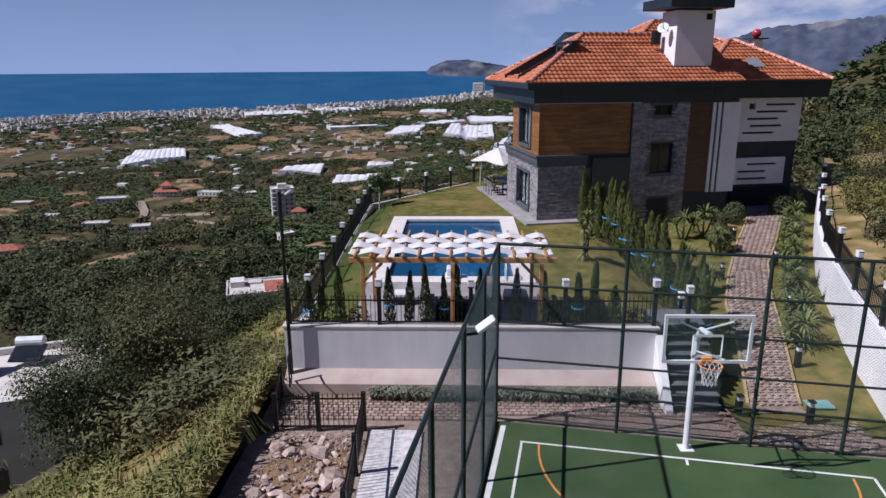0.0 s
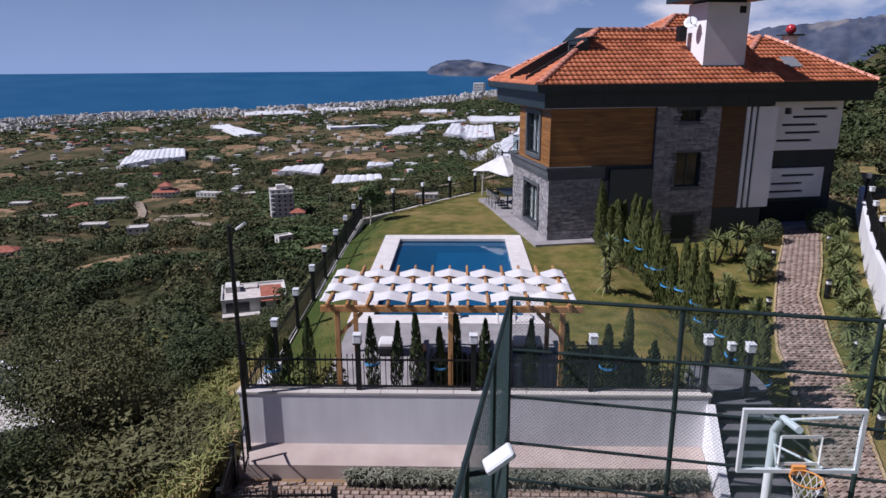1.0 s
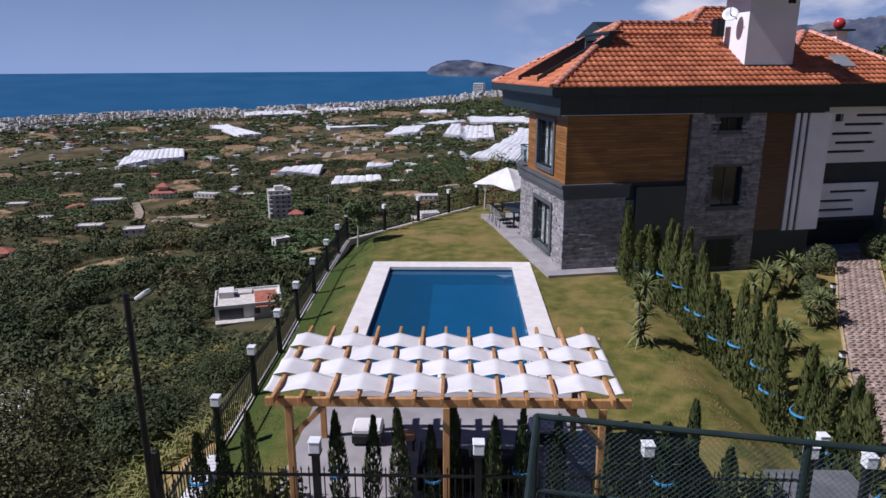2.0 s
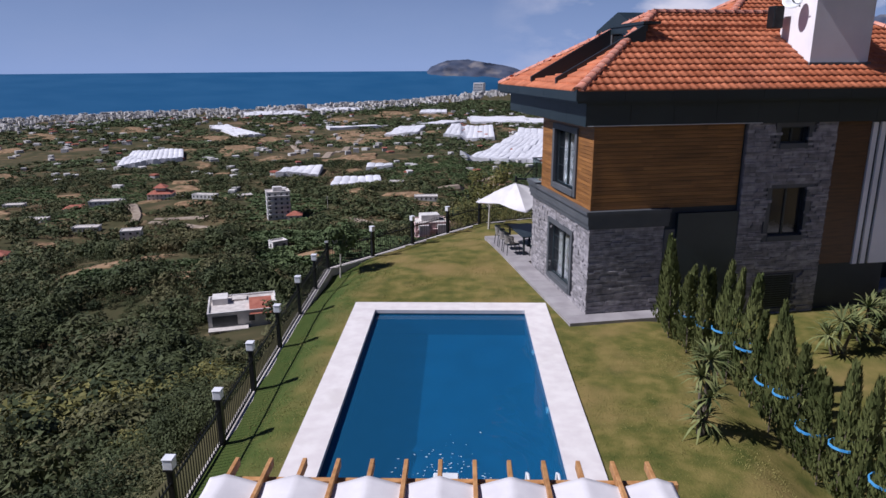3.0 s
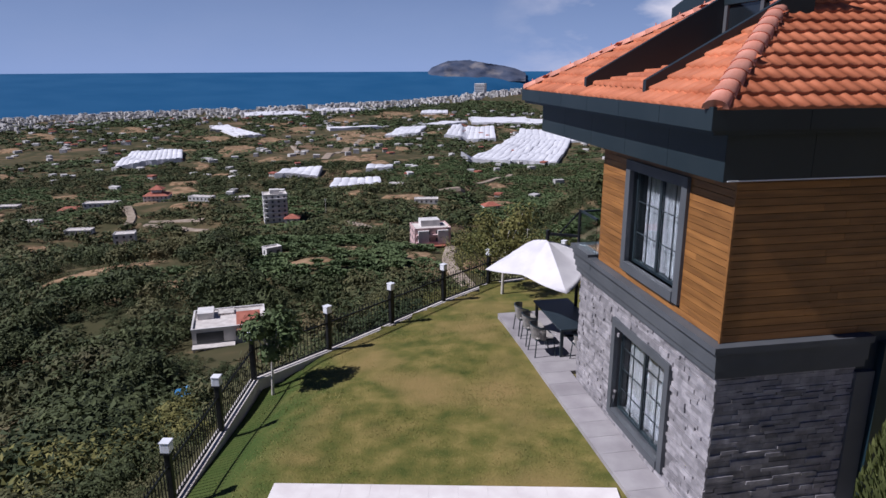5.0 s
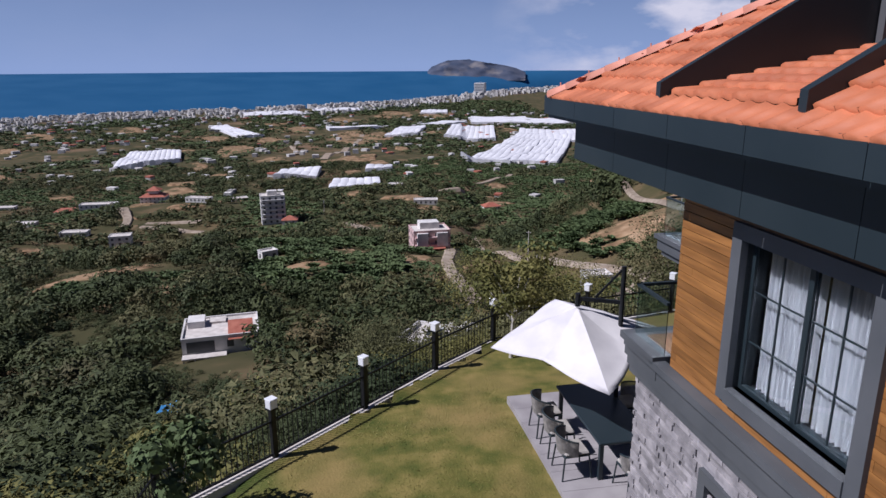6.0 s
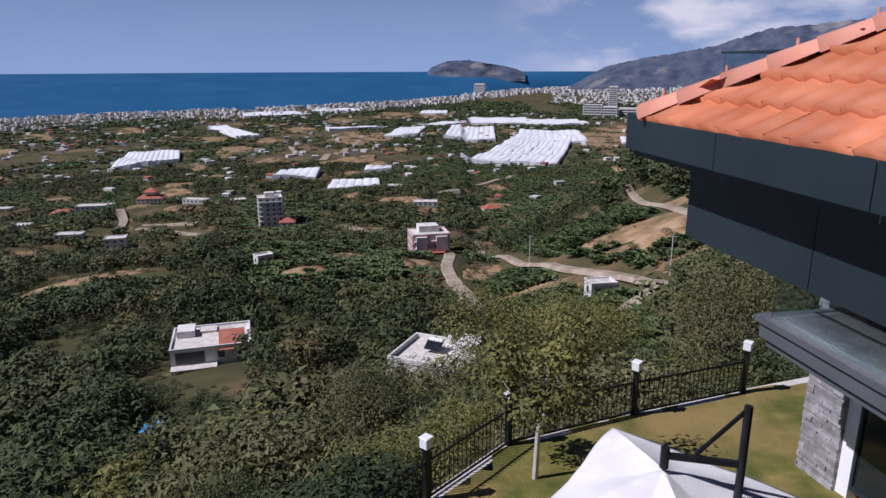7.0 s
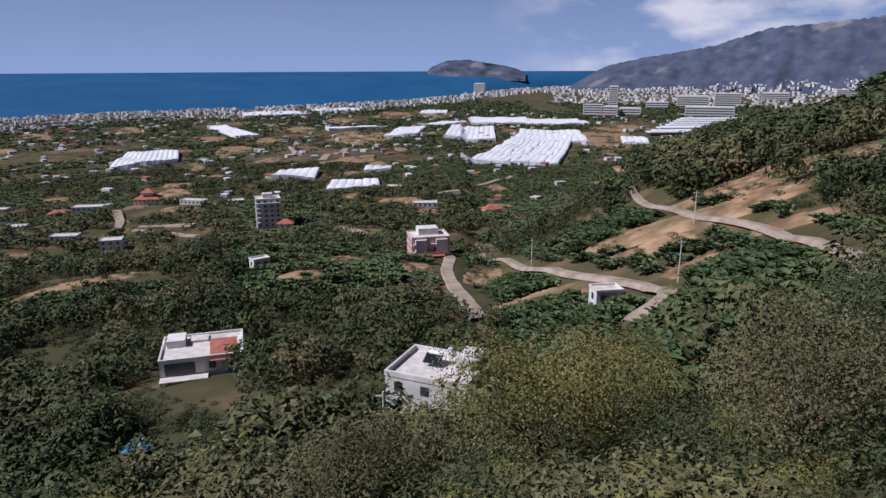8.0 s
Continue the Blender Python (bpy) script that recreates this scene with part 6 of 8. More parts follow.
bm = block(14.3, 17.6, 38.6, 38.9, -0.8, 1.0, None)
tagged(part("wall_back", bm, WHITEWALL), "low white wall behind the house", "wall", kind="structure")
bin_ = thing("green_hatch", "pale turquoise hatch cover lying on the grass", "hatch", pose(9.6, 17.0, -1.36))
part("lid", block(-0.32, 0.32, -0.22, 0.22, 0.0, 0.06, bevel=0.015), material("turquoise_plastic", [(0.16, 0.33, 0.32), (0.24, 0.42, 0.4)], 3, 5, 0.5), bin_)

# ---------------------------------------------------------------- garden plants
rp = random.Random(77)


def leaf_cloud(bm_verts, bm_faces, centre, radii, count, size, rnd, flat=0.5, shell=0.55):
    """Adds small four-cornered leaves through an ellipsoid, denser near its skin."""
    for _ in range(count):
        while True:
            d = Vector((rnd.uniform(-1, 1), rnd.uniform(-1, 1), rnd.uniform(-1, 1)))
            if 0.05 < d.length < 1:
                break
        d = d.normalized() * (shell + (1 - shell) * rnd.random() ** 0.6)
        p = Vector(centre) + Vector((d.x * radii[0], d.y * radii[1], d.z * radii[2]))
        n = (d + Vector((rnd.uniform(-0.7, 0.7), rnd.uniform(-0.7, 0.7), rnd.uniform(-0.2, 0.9)))).normalized()
        t = n.orthogonal().normalized()
        t.rotate(Matrix.Rotation(rnd.uniform(0, 6.28), 3, n))
        b = n.cross(t)
        s = size * rnd.uniform(0.6, 1.3)
        k = len(bm_verts)
        bm_verts += [p - t * s, p + b * s * flat, p + t * s, p - b * s * flat]
        bm_faces.append((k, k + 1, k + 2, k + 3))


def upright_cypress(h, w, seedv, n=420, size=0.05):
    rnd = random.Random(seedv)
    v, f = [], []
    for _ in range(n):
        k = rnd.random() ** 0.85
        r = w * (1 - k) ** 0.55 * min(1, 0.35 + k * 5) * (0.92 + 0.14 * math.sin(seedv + k * 9)) * (0.75 + 0.25 * rnd.random())
        a = rnd.uniform(0, 6.28)
        p = Vector((r * math.cos(a), r * math.sin(a), 0.06 + k * h))
        up = Vector((0.35 * math.cos(a), 0.35 * math.sin(a), 1)).normalized()
        side = up.cross(Vector((math.cos(a + rnd.uniform(-1, 1)), math.sin(a), 0.1))).normalized()
        s = size * rnd.uniform(0.7, 1.5)
        q = len(v)
        v += [p - up * s * 0.6, p + side * s * 0.5, p + up * s * 1.8, p - side * s * 0.5]
        f.append((q, q + 1, q + 2, q + 3))
    return v, f


RIBBON = material("blue_tie_ribbon", [(0.05, 0.27, 0.6), (0.1, 0.38, 0.72)], 6, 4, 0.6)
cyp_meshes = {}


def cypress(x, y, z, h, w, mat, label, group, ribbon, seedv):
    c = thing("cypress", label, "cypress", pose(x, y, z, rp.uniform(-3, 3), rp.uniform(-3, 3), rp.uniform(0, 360)), group)
    key = (mat.name, seedv % 6)
    if key not in cyp_meshes:
        v, f = upright_cypress(1.0, 0.17, seedv % 6 + 1.5, 900, 0.024)
        cyp_meshes[key] = solid("crown", v, f, mat, c)
        o = cyp_meshes[key]
    else:
        o = new("crown", cyp_meshes[key].data)
        o.parent = c
    o.scale = (w / 0.17, w / 0.17, h)
    part("trunk", rod(bmesh.new(), (0, 0, -0.05), (0, 0, h * 0.7), 0.02, 6, 0.008), BARK, c)
    if ribbon:
        bm = bmesh.new()
        zz = h * 0.45
        rings = [[bm.verts.new((w * s * math.cos(math.tau * k / 12), w * s * math.sin(math.tau * k / 12), zz + dz)) for k in range(12)] for s, dz in ((0.8, -0.022), (0.8, 0.022), (0.74, 0.022), (0.74, -0.022))]
        for ra, rb in zip(rings, rings[1:] + rings[:1]):
            for k in range(12):
                bm.faces.new((ra[k], ra[(k + 1) % 12], rb[(k + 1) % 12], rb[k]))
        part("ribbon", bm, RIBBON, c, "blue tie ribbon")


# hedge of young cypresses between lawn and path
HEDGE = [(5.85, 31.8), (6.1, 30.0), (6.5, 28.6), (6.9, 26.5), (7.0, 24.7), (7.15, 22.8), (7.3, 21.0), (7.3, 19.6)]
n_h = 30
for i in range(n_h):
    k = i / (n_h - 1) * (len(HEDGE) - 1)
    a = min(int(k), len(HEDGE) - 2)
    f = k - a
    x = HEDGE[a][0] * (1 - f) + HEDGE[a + 1][0] * f + rp.uniform(-0.15, 0.15)
    y = HEDGE[a][1] * (1 - f) + HEDGE[a + 1][1] * f + rp.uniform(-0.1, 0.1)
    h = rp.uniform(1.95, 2.75) * (1.08 if i < 3 else 1)
    cypress(x, y, lawn_z(x, y), h, rp.uniform(0.3, 0.42), CYPRESS, "young green cypress tied with blue ribbon in a hedge row" if i % 2 else "young bushy green cypress in a hedge row", "cypress hedge", i % 2 == 1 and i > 2, i)
# dark slim cypresses behind the front fence
for i, (x, h) in enumerate(((-4.05, 1.35), (-3.7, 1.2), (-3.15, 1.75), (-1.75, 1.7), (-1.25, 1.6), (-0.72, 1.85), (-0.2, 1.5), (0.14, 1.8), (0.75, 1.75), (1.2, 1.9), (1.8, 1.7), (2.55, 1.65), (3.55, 1.6), (3.95, 1.9), (4.5, 1.3))):
    cypress(x, 18.72 + 0.12 * math.sin(i * 2.1), 0.0, h, rp.uniform(0.19, 0.25), CYPRESS_DARK, "slim dark cypress tied to the iron fence", "fence cypresses", i % 3 == 0, i + 40)
# bushes among the fence cypresses
for i, x in enumerate((-3.4, -2.7, 3.1, 4.9, 5.2)):
    v, f = [], []
    leaf_cloud(v, f, (0, 0, 0.35), (0.35, 0.28, 0.4), 260, 0.06, rp)
    b = thing("shrub", "loose green shrub behind the iron fence", "shrub", pose(x, 18.85, 0.0), "fence shrubs")
    solid("crown", v, f, CYPRESS, b)
    part("stem", rod(bmesh.new(), (0, 0, -0.03), (0, 0, 0.3), 0.02, 6), BARK, b)


def yucca(x, y, z, heads, spread, leaf, label, group, trunk=True):
    t = thing("yucca", label, "yucca", pose(x, y, z), group)
    for hx, hy, hz in heads:
        if trunk and hz > 0.25:
            part("trunk", rod(bmesh.new(), (hx * 0.35, hy * 0.35, -0.05), (hx, hy, hz), 0.045, 8, 0.035), BARK, t)
        v, f = [], []
        for k in range(46):
            a, e = k * 2.4, rp.uniform(-0.55, 1.25)
            d = Vector((math.cos(a) * math.cos(e), math.sin(a) * math.cos(e), math.sin(e)))
            s = d.cross(Vector((0, 0, 1))).normalized() * leaf * 0.05
            ln = leaf * rp.uniform(0.75, 1.1)
            o = Vector((hx, hy, hz))
            q = len(v)
            mid = o + d * ln * 0.55
            tip = o + d * ln - Vector((0, 0, ln * 0.22))
            v += [o - s * 0.6, o + s * 0.6, mid + s, tip, mid - s]
            f += [(q, q + 1, q + 2, q + 4), (q + 4, q + 2, q + 3)]
        solid("leaf_rosette", v, f, YUCCA, t, "rosette of sword leaves")


yucca(5.0, 25.9, 0.0, [(0, 0, 0.35), (0.1, -0.05, 0.85), (-0.08, 0.06, 1.25), (0.05, 0.02, 1.62)], 0.3, 0.55, "tall striped yucca with stacked leaf rosettes on the lawn", "yuccas")
for x, y, s in ((10.3, 30.7, 1.0), (11.5, 31.6, 1.05), (10.95, 28.4, 0.9), (9.1, 26.5, 0.8), (9.2, 24.3, 0.75)):
    yucca(x, y, lawn_z(x, y), [(0, 0, 0.95 * s), (0.42 * s, 0.15, 0.7 * s), (-0.38 * s, -0.1, 0.6 * s)], 0.4, 0.62 * s, "branching yucca with thin bare stems on the lawn", "yuccas")
for i, (x, y) in enumerate(((10.55, 20.1), (11.2, 21.6), (11.9, 23.4), (12.6, 24.9), (13.4, 27.0), (14.3, 28.9), (15.3, 30.9), (16.3, 33.0), (17.4, 35.2))):
    yucca(x, y, lawn_z(x, y), [(0, 0, 0.25), (0.1, 0.1, 0.75), (-0.25, 0.2, 0.45)], 0.3, 0.7, "spiky yucca in the bed below the white wall", "yuccas")
    v, f = [], []
    leaf_cloud(v, f, (0.3, 0.7, 0.4), (0.5, 0.6, 0.5), 380, 0.07, rp)
    b = thing("shrub", "leafy green shrub below the white wall", "shrub", pose(x, y, lawn_z(x, y)), "wall shrubs")
    solid("crown", v, f, CYPRESS, b)
    part("stem", rod(bmesh.new(), (0.3, 0.7, -0.05), (0.3, 0.7, 0.35), 0.025, 6), BARK, b)
for x, y, r in ((11.4, 29.2, 0.5), (12.5, 32.4, 0.42), (13.6, 33.4, 0.55), (12.0, 31.0, 0.35), (16.5, 35.0, 0.6)):
    v, f = [], []
    leaf_cloud(v, f, (0, 0, r * 1.0), (r, r, r), 1100, 0.055, rp, shell=0.8)
    b = thing("topiary", "round clipped dark green topiary ball", "shrub", pose(x, y, lawn_z(x, y)), "topiary balls")
    solid("crown", v, f, LEAF_DARK, b)
    part("stem", rod(bmesh.new(), (0, 0, -0.05), (0, 0, r), 0.04, 6), BARK, b)


def small_tree(x, y, z, h, r, mat, barkmat, label, leaves_n=1500, size=0.09, group="", clumps=9):
    t = thing("tree", label, "tree", pose(x, y, z), group)
    bm = bmesh.new()
    rod(bm, (0, 0, -0.2), (0.04, 0.03, h * 0.42), 0.06 * h / 3, 8, 0.04 * h / 3)
    ends = []
    for k in range(clumps):
        a = k * 2.4 + 0.3
        q = Vector((math.cos(a) * r * rp.uniform(0.3, 0.75), math.sin(a) * r * rp.uniform(0.3, 0.75), h * rp.uniform(0.5, 0.95)))
        rod(bm, (0.04, 0.03, h * rp.uniform(0.3, 0.42)), q, 0.025 * h / 3, 6, 0.008)
        ends.append(q)
    part("trunk", bm, barkmat, t)
    v, f = [], []
    for q in ends:
        rr = r * rp.uniform(0.32, 0.55)
        leaf_cloud(v, f, q, (rr, rr, rr * 0.8), leaves_n // clumps, size, rp, shell=0.25)
    solid("crown", v, f, mat, t)
    return t


for i, (k, y, h, r) in enumerate(((1.0, 19.5, 1.3, 0.8), (1.3, 22.5, 1.8, 1.0), (2.6, 21.0, 1.5, 1.0), (1.2, 26.0, 2.2, 1.1), (3.4, 25.0, 2.6, 1.4), (1.4, 30.0, 2.0, 1.2), (4.5, 29.5, 2.6, 1.6), (2.4, 33.5, 2.2, 1.4), (5.8, 34.0, 3.0, 1.8), (3.0, 38.0, 2.6, 1.6), (6.5, 40.0, 3.2, 2.0), (1.0, 36.0, 1.6, 0.9))):
    bx_ = east_wall_x(y) + 0.4 + k
    small_tree(bx_, y, ew_top(y) - 0.1 + k * 0.12, h, r, (LEAF_YELLOW, LEAF_OLIVE, LEAF_DARK)[i % 3], BARK, ("yellow-green bush on the dry bank", "olive-brown bush on the dry bank", "dark green bush on the dry bank")[i % 3], 2200, 0.06, "bushes on the dry bank", 10)
PALEBARK = material("pale_bark", [(0.4, 0.37, 0.33), (0.55, 0.52, 0.47)], 7, 6, 0.9, bump=0.2)
small_tree(1.5, 44.6, -0.32, 2.95, 1.2, LEAF_YELLOW, PALEBARK, "young yellow-green orange tree with a whitewashed trunk by the fence", 2800, 0.06)
small_tree(-4.35, 37.9, -0.4, 2.1, 0.85, LEAF_BANANA, PALEBARK, "young tree with a whitewashed trunk by the fence", 1600, 0.08)


def grass_tuft_field(name, label, spots, h0, h1, mat, blades, seedv, width=0.012):
    rnd = random.Random(seedv)
    v, f = [], []
    for x, y, z in spots:
        for _ in range(blades):
            a, l = rnd.uniform(0, 6.28), rnd.uniform(0.25, 0.9)
            h = rnd.uniform(h0, h1)
            w = width * rnd.uniform(0.7, 1.4)
            bx, by = x + rnd.uniform(-0.06, 0.06), y + rnd.uniform(-0.06, 0.06)
            dx, dy = math.cos(a), math.sin(a)
            k = len(v)
            m = (bx + dx * l * h * 0.35, by + dy * l * h * 0.35, z + h * 0.7)
            v += [(bx - dy * w, by + dx * w, z - 0.03), (bx + dy * w, by - dx * w, z - 0.03), (m[0] + dy * w, m[1] - dx * w, m[2]), (m[0] - dy * w, m[1] + dx * w, m[2]), (bx + dx * l * h * 0.9, by + dy * l * h * 0.9, z + h * (0.95 - 0.35 * l))]
            f += [(k, k + 1, k + 2, k + 3), (k + 3, k + 2, k + 4)]
    tagged(solid(name, v, f, mat), label, "grass", kind="stuff")


rg_ = random.Random(12)
grass_tuft_field("border_grass", "grey-green ornamental grass at the foot of the wall", [(rg_.uniform(-2.2, 5.4), rg_.uniform(17.25, 17.55), COURT_Z - 0.02) for _ in range(330)], 0.25, 0.5, GREYGRASS, 16, 3)
bm = block(-4.6, 5.5, 17.15, 17.56, COURT_Z - 0.4, COURT_Z - 0.005)
tagged(part("soil_border", bm, DIRT), "soil bed at the foot of the wall", "soil", kind="structure")
spots = []
for _ in range(3000):
    x, y = -4.95 - abs(rg_.gauss(0, 1)) * 4.5, rg_.uniform(0, 24)
    if x > -16 and noise.noise(Vector((x * 0.35, y * 0.3, 8))) > -0.12:
        spots.append((x, y, land(x, y)))
grass_tuft_field("bank_grass", "tall dry yellow-green grass on the bank", [s for s in spots if rg_.random() < 0.34], 0.2, 0.6, STRAW, 12, 5, 0.014)
grass_tuft_field("bank_weeds", "green weeds and reeds on the bank", [s for s in spots if rg_.random() < 0.85], 0.25, 0.8, BANKGREEN, 10, 6, 0.018)
v, f = [], []
for i in range(41):
    for j in range(17):
        y, k = 0.5 + i * 0.6, j / 16
        x = -4.85 - k * (4.2 + 1.6 * noise.noise(Vector((y * 0.25, 0, 5))))
        v.append((x, y, land(x, y) + (0.1 if 0 < j < 16 else -0.15) + 0.08 * noise.noise(Vector((x, y, 1)))))
for i in range(40):
    for j in range(16):
        q = i * 17 + j
        f.append((q, q + 17, q + 18, q + 1))
tagged(solid("ground_bank", v, f, DRY, smooth=True), "dry straw-coloured bank beside the yard", "ground", kind="structure")

for i, (x, y, h, r) in enumerate(((-10.8, 18.2, 3.6, 2.0), (-9.6, 20.8, 3.4, 1.9), (-11.6, 22.5, 4.2, 2.2), (-12.0, 24.5, 5.4, 2.6), (-15.5, 33.5, 6.5, 3.4), (-10.0, 28.5, 2.9, 1.8), (-9.2, 34.5, 2.8, 1.7), (-21.5, 38, 6.6, 3.4), (-8.2, 25.0, 2.6, 1.5))):
    h = min(h, max(1.6, 6.0 - 56.6 * -x / 50.5 - land(x, y))) if i in (4, 5, 6, 8) else h
    small_tree(x, y, land(x, y), h, r, LEAF_DARK if i % 2 == 0 else LEAF_OLIVE, BARK, "spreading dark green tree on the bank" if i % 2 == 0 else "greyish olive-green tree on the bank", 11000, 0.052, "bank trees", 20)
for i, (x, y, h, r) in enumerate(((2.5, 58.5, 5.8, 3.2), (9.5, 56, 5.2, 3.2), (-3.5, 60, 5.4, 2.6), (14.5, 59, 6.6, 3.9), (6.0, 64, 6.0, 3.2), (20, 62, 5.0, 3.2), (-9, 57, 4.6, 2.2))):
    small_tree(x, y, land(x, y) - 0.3, h, r, (LEAF_YELLOW, LEAF_OLIVE, LEAF_DARK)[(0, 1, 1, 2, 0, 2, 2)[i]], BARK, ("yellow-green tree below the garden fence", "brownish olive tree below the garden fence", "dark green tree below the garden fence")[(0, 1, 1, 2, 0, 2, 2)[i]], 14000, 0.055, "trees below the fence", 22)

# ---------------------------------------------------------------- roads, bare patches, far houses and vegetation
ROADS = [
    [(-9.3, 300), (-3.5, 289), (-5.0, 259), (-1.8, 227.5), (2.8, 202), (4.7, 190)],
    [(6.6, 386), (14.1, 340), (17.5, 290), (20.3, 242), (27.3, 208.5), (35.6, 193), (40.6, 177.6), (39.2, 156), (34.8, 151.7), (31.4, 151), (28.8, 146)],
    [(71, 325), (67.5, 298), (63, 255), (61.5, 218), (65.5, 201.5), (67, 186.4), (66.6, 166), (60.3, 142), (57.5, 129), (51, 123.5), (44.6, 117)],
    [(-95, 445), (-79, 444), (-55, 400), (-36, 395)],
    [(-213, 459), (-192, 457), (-167, 449)],
    [(-215, 471), (-195, 473), (-178, 473)],
    [(-270, 544), (-232, 481), (-222, 454)],
    [(-219, 1092), (-222, 1316), (-259, 1794)],
    [(-443, 1654), (-334, 1377), (-292, 1226)],
    [(18, 801), (43, 840), (67, 933)],
    [(-22, 587), (2, 597)],
]
ROAD_W = [3.8, 2.8, 2.3, 5, 4.5, 4.5, 5, 11, 8, 6, 5]
PATCHES = [(-42, 278, 24, 9, 100), (-50, 238, 6, 8, 104), (-16, 259, 14, 7, 94), (8, 256, 24, 7, 88), (-132, 257, 16, 20, 121), (-86, 218, 10, 9, 116), (-239, 386, 9, 6, 125), (-227, 471, 18, 9, 118), (-205, 416, 11, 7, 119),
           (62, 213, 9, 34, 70), (88, 237, 22, 22, 66), (106, 216, 20, 15, 59), (46, 78, 9, 16, 60), (58, 100, 12, 12, 60), (34, 58, 6, 10, 60), (72, 122, 12, 12, 60), (49, 204, 7, 12, 73), (51, 179, 6, 8, 70), (23, 195, 6, 13, 81), (50, 122, 7, 3, 59), (34, 262, 13, 7, 83), (72, 182, 4, 10, 63),
           (-206, 518, 8, 14, 113), (-108, 398, 9, 14, 107), (-426, 725, 20, 14, 122), (-51, 552, 12, 16, 96), (-459, 1411, 150, 50, 108), (-256, 1768, 240, 80, 98), (-261, 2737, 220, 80, 96), (-105, 2748, 200, 80, 92),
           (-437, 2462, 130, 55, 100), (-511, 2099, 160, 70, 104), (-1008, 2081, 150, 45, 116), (386, 1851, 380, 85, 78), (-150, 1100, 50, 14, 95), (-320, 900, 40, 14, 110), (-180, 620, 14, 12, 105), (-300, 640, 14, 14, 112)]
rq = random.Random(17)
for _ in range(70):   # small clearings over slopes and plain
    az_, r_ = rq.uniform(-37, 16), 330 + 2100 * rq.random() ** 1.3
    x_, y_ = polar(az_, r_)
    a_ = r_ * rq.uniform(0.018, 0.045)
    PATCHES.append((x_, y_, a_, a_ * rq.uniform(0.3, 0.6), 90 - az_ + rq.uniform(-12, 12)))
HOUSES = []


def drape_strip(name, pts, w, mat, label, lift=0.5):
    v, f = [], []
    dense = []
    for a, b in zip(pts, pts[1:]):
        n = max(2, int(math.hypot(b[0] - a[0], b[1] - a[1]) / 4))
        n = min(n, 30)
        dense += [(a[0] + (b[0] - a[0]) * i / n, a[1] + (b[1] - a[1]) * i / n) for i in range(n)]
    dense.append(pts[-1])
    for _ in range(3):
        dense = [dense[0]] + [((p[0] + 2 * q[0] + r[0]) / 4, (p[1] + 2 * q[1] + r[1]) / 4) for p, q, r in zip(dense, dense[1:], dense[2:])] + [dense[-1]]
    for i, (x, y) in enumerate(dense):
        p, q = dense[max(0, i - 1)], dense[min(len(dense) - 1, i + 1)]
        d = Vector((q[0] - p[0], q[1] - p[1], 0)).normalized()
        s = Vector((-d.y, d.x, 0)) * w / 2 * (1 + 0.15 * noise.noise(Vector((x * 0.2, y * 0.2, 0))))
        z = max(land(x, y), land(x + s.x, y + s.y), land(x - s.x, y - s.y)) + lift
        for e in (-1.6, -1, 1, 1.6):
            v.append((x + s.x * e, y + s.y * e, z if abs(e) < 1.2 else z - lift * 2.5))
    for i in range(len(dense) - 1):
        for j in range(3):
            k = i * 4 + j
            f.append((k, k + 4, k + 5, k + 1))
    tagged(solid(name, v, f, mat, smooth=False), label, "road", kind="structure")
    return dense


road_points = []
for pts, w in zip(ROADS, ROAD_W):
    for p in drape_strip("road", pts, w, ROADDUST, "pale dusty road along the hillside", 0.45 if pts[0][1] < 500 else 1.2):
        road_points.append((*p, w / 2 + (3.2 if pts[0][1] < 390 else 1.5)))


PATCH_AXES = [(cx, cy, ra, rb, math.cos(radians(ang)), math.sin(radians(ang)), (1.6 * max(ra, rb)) ** 2) for cx, cy, ra, rb, ang in PATCHES]


def in_patch(x, y, grow=1.0):
    for cx, cy, ra, rb, c, s, far2 in PATCH_AXES:
        dx, dy = x - cx, y - cy
        if dx * dx + dy * dy > far2:
            continue
        u, v = (dx * c + dy * s) / (ra * grow), (-dx * s + dy * c) / (rb * grow)
        if u * u + v * v < 1 + 0.45 * noise.noise(Vector((x * 0.08, y * 0.08, cx))):
            return True
    return False


for cx, cy, ra, rb, ang in PATCHES:
    v, f = [], []
    a = radians(ang)
    rings, n = 8, 56
    base = 0
    lift = 0.35 if cy < 500 else 1.0
    for i in range(rings + 1):
        for j in range(n):
            t = math.tau * j / n
            k = i / rings * (1 + 0.35 * noise.noise(Vector((math.cos(t) * 1.7, math.sin(t) * 1.7, cx))) + 0.22 * noise.noise(Vector((math.cos(t) * 6, math.sin(t) * 6, cx))))
            du, dv = ra * k * math.cos(t), rb * k * math.sin(t)
            x, y = cx + du * math.cos(a) - dv * math.sin(a), cy + du * math.sin(a) + dv * math.cos(a)
            v.append((x, y, land(x, y) + lift * (1 if i < rings else -1.5)))
    for i in range(rings):
        for j in range(n):
            p, q = base + i * n + j, base + i * n + (j + 1) % n
            f.append((p, q, q + n, p + n))
    tagged(solid("ground_bare", v, f, DIRT, smooth=True), "bare ochre earth cut on the hillside", "ground", kind="structure")


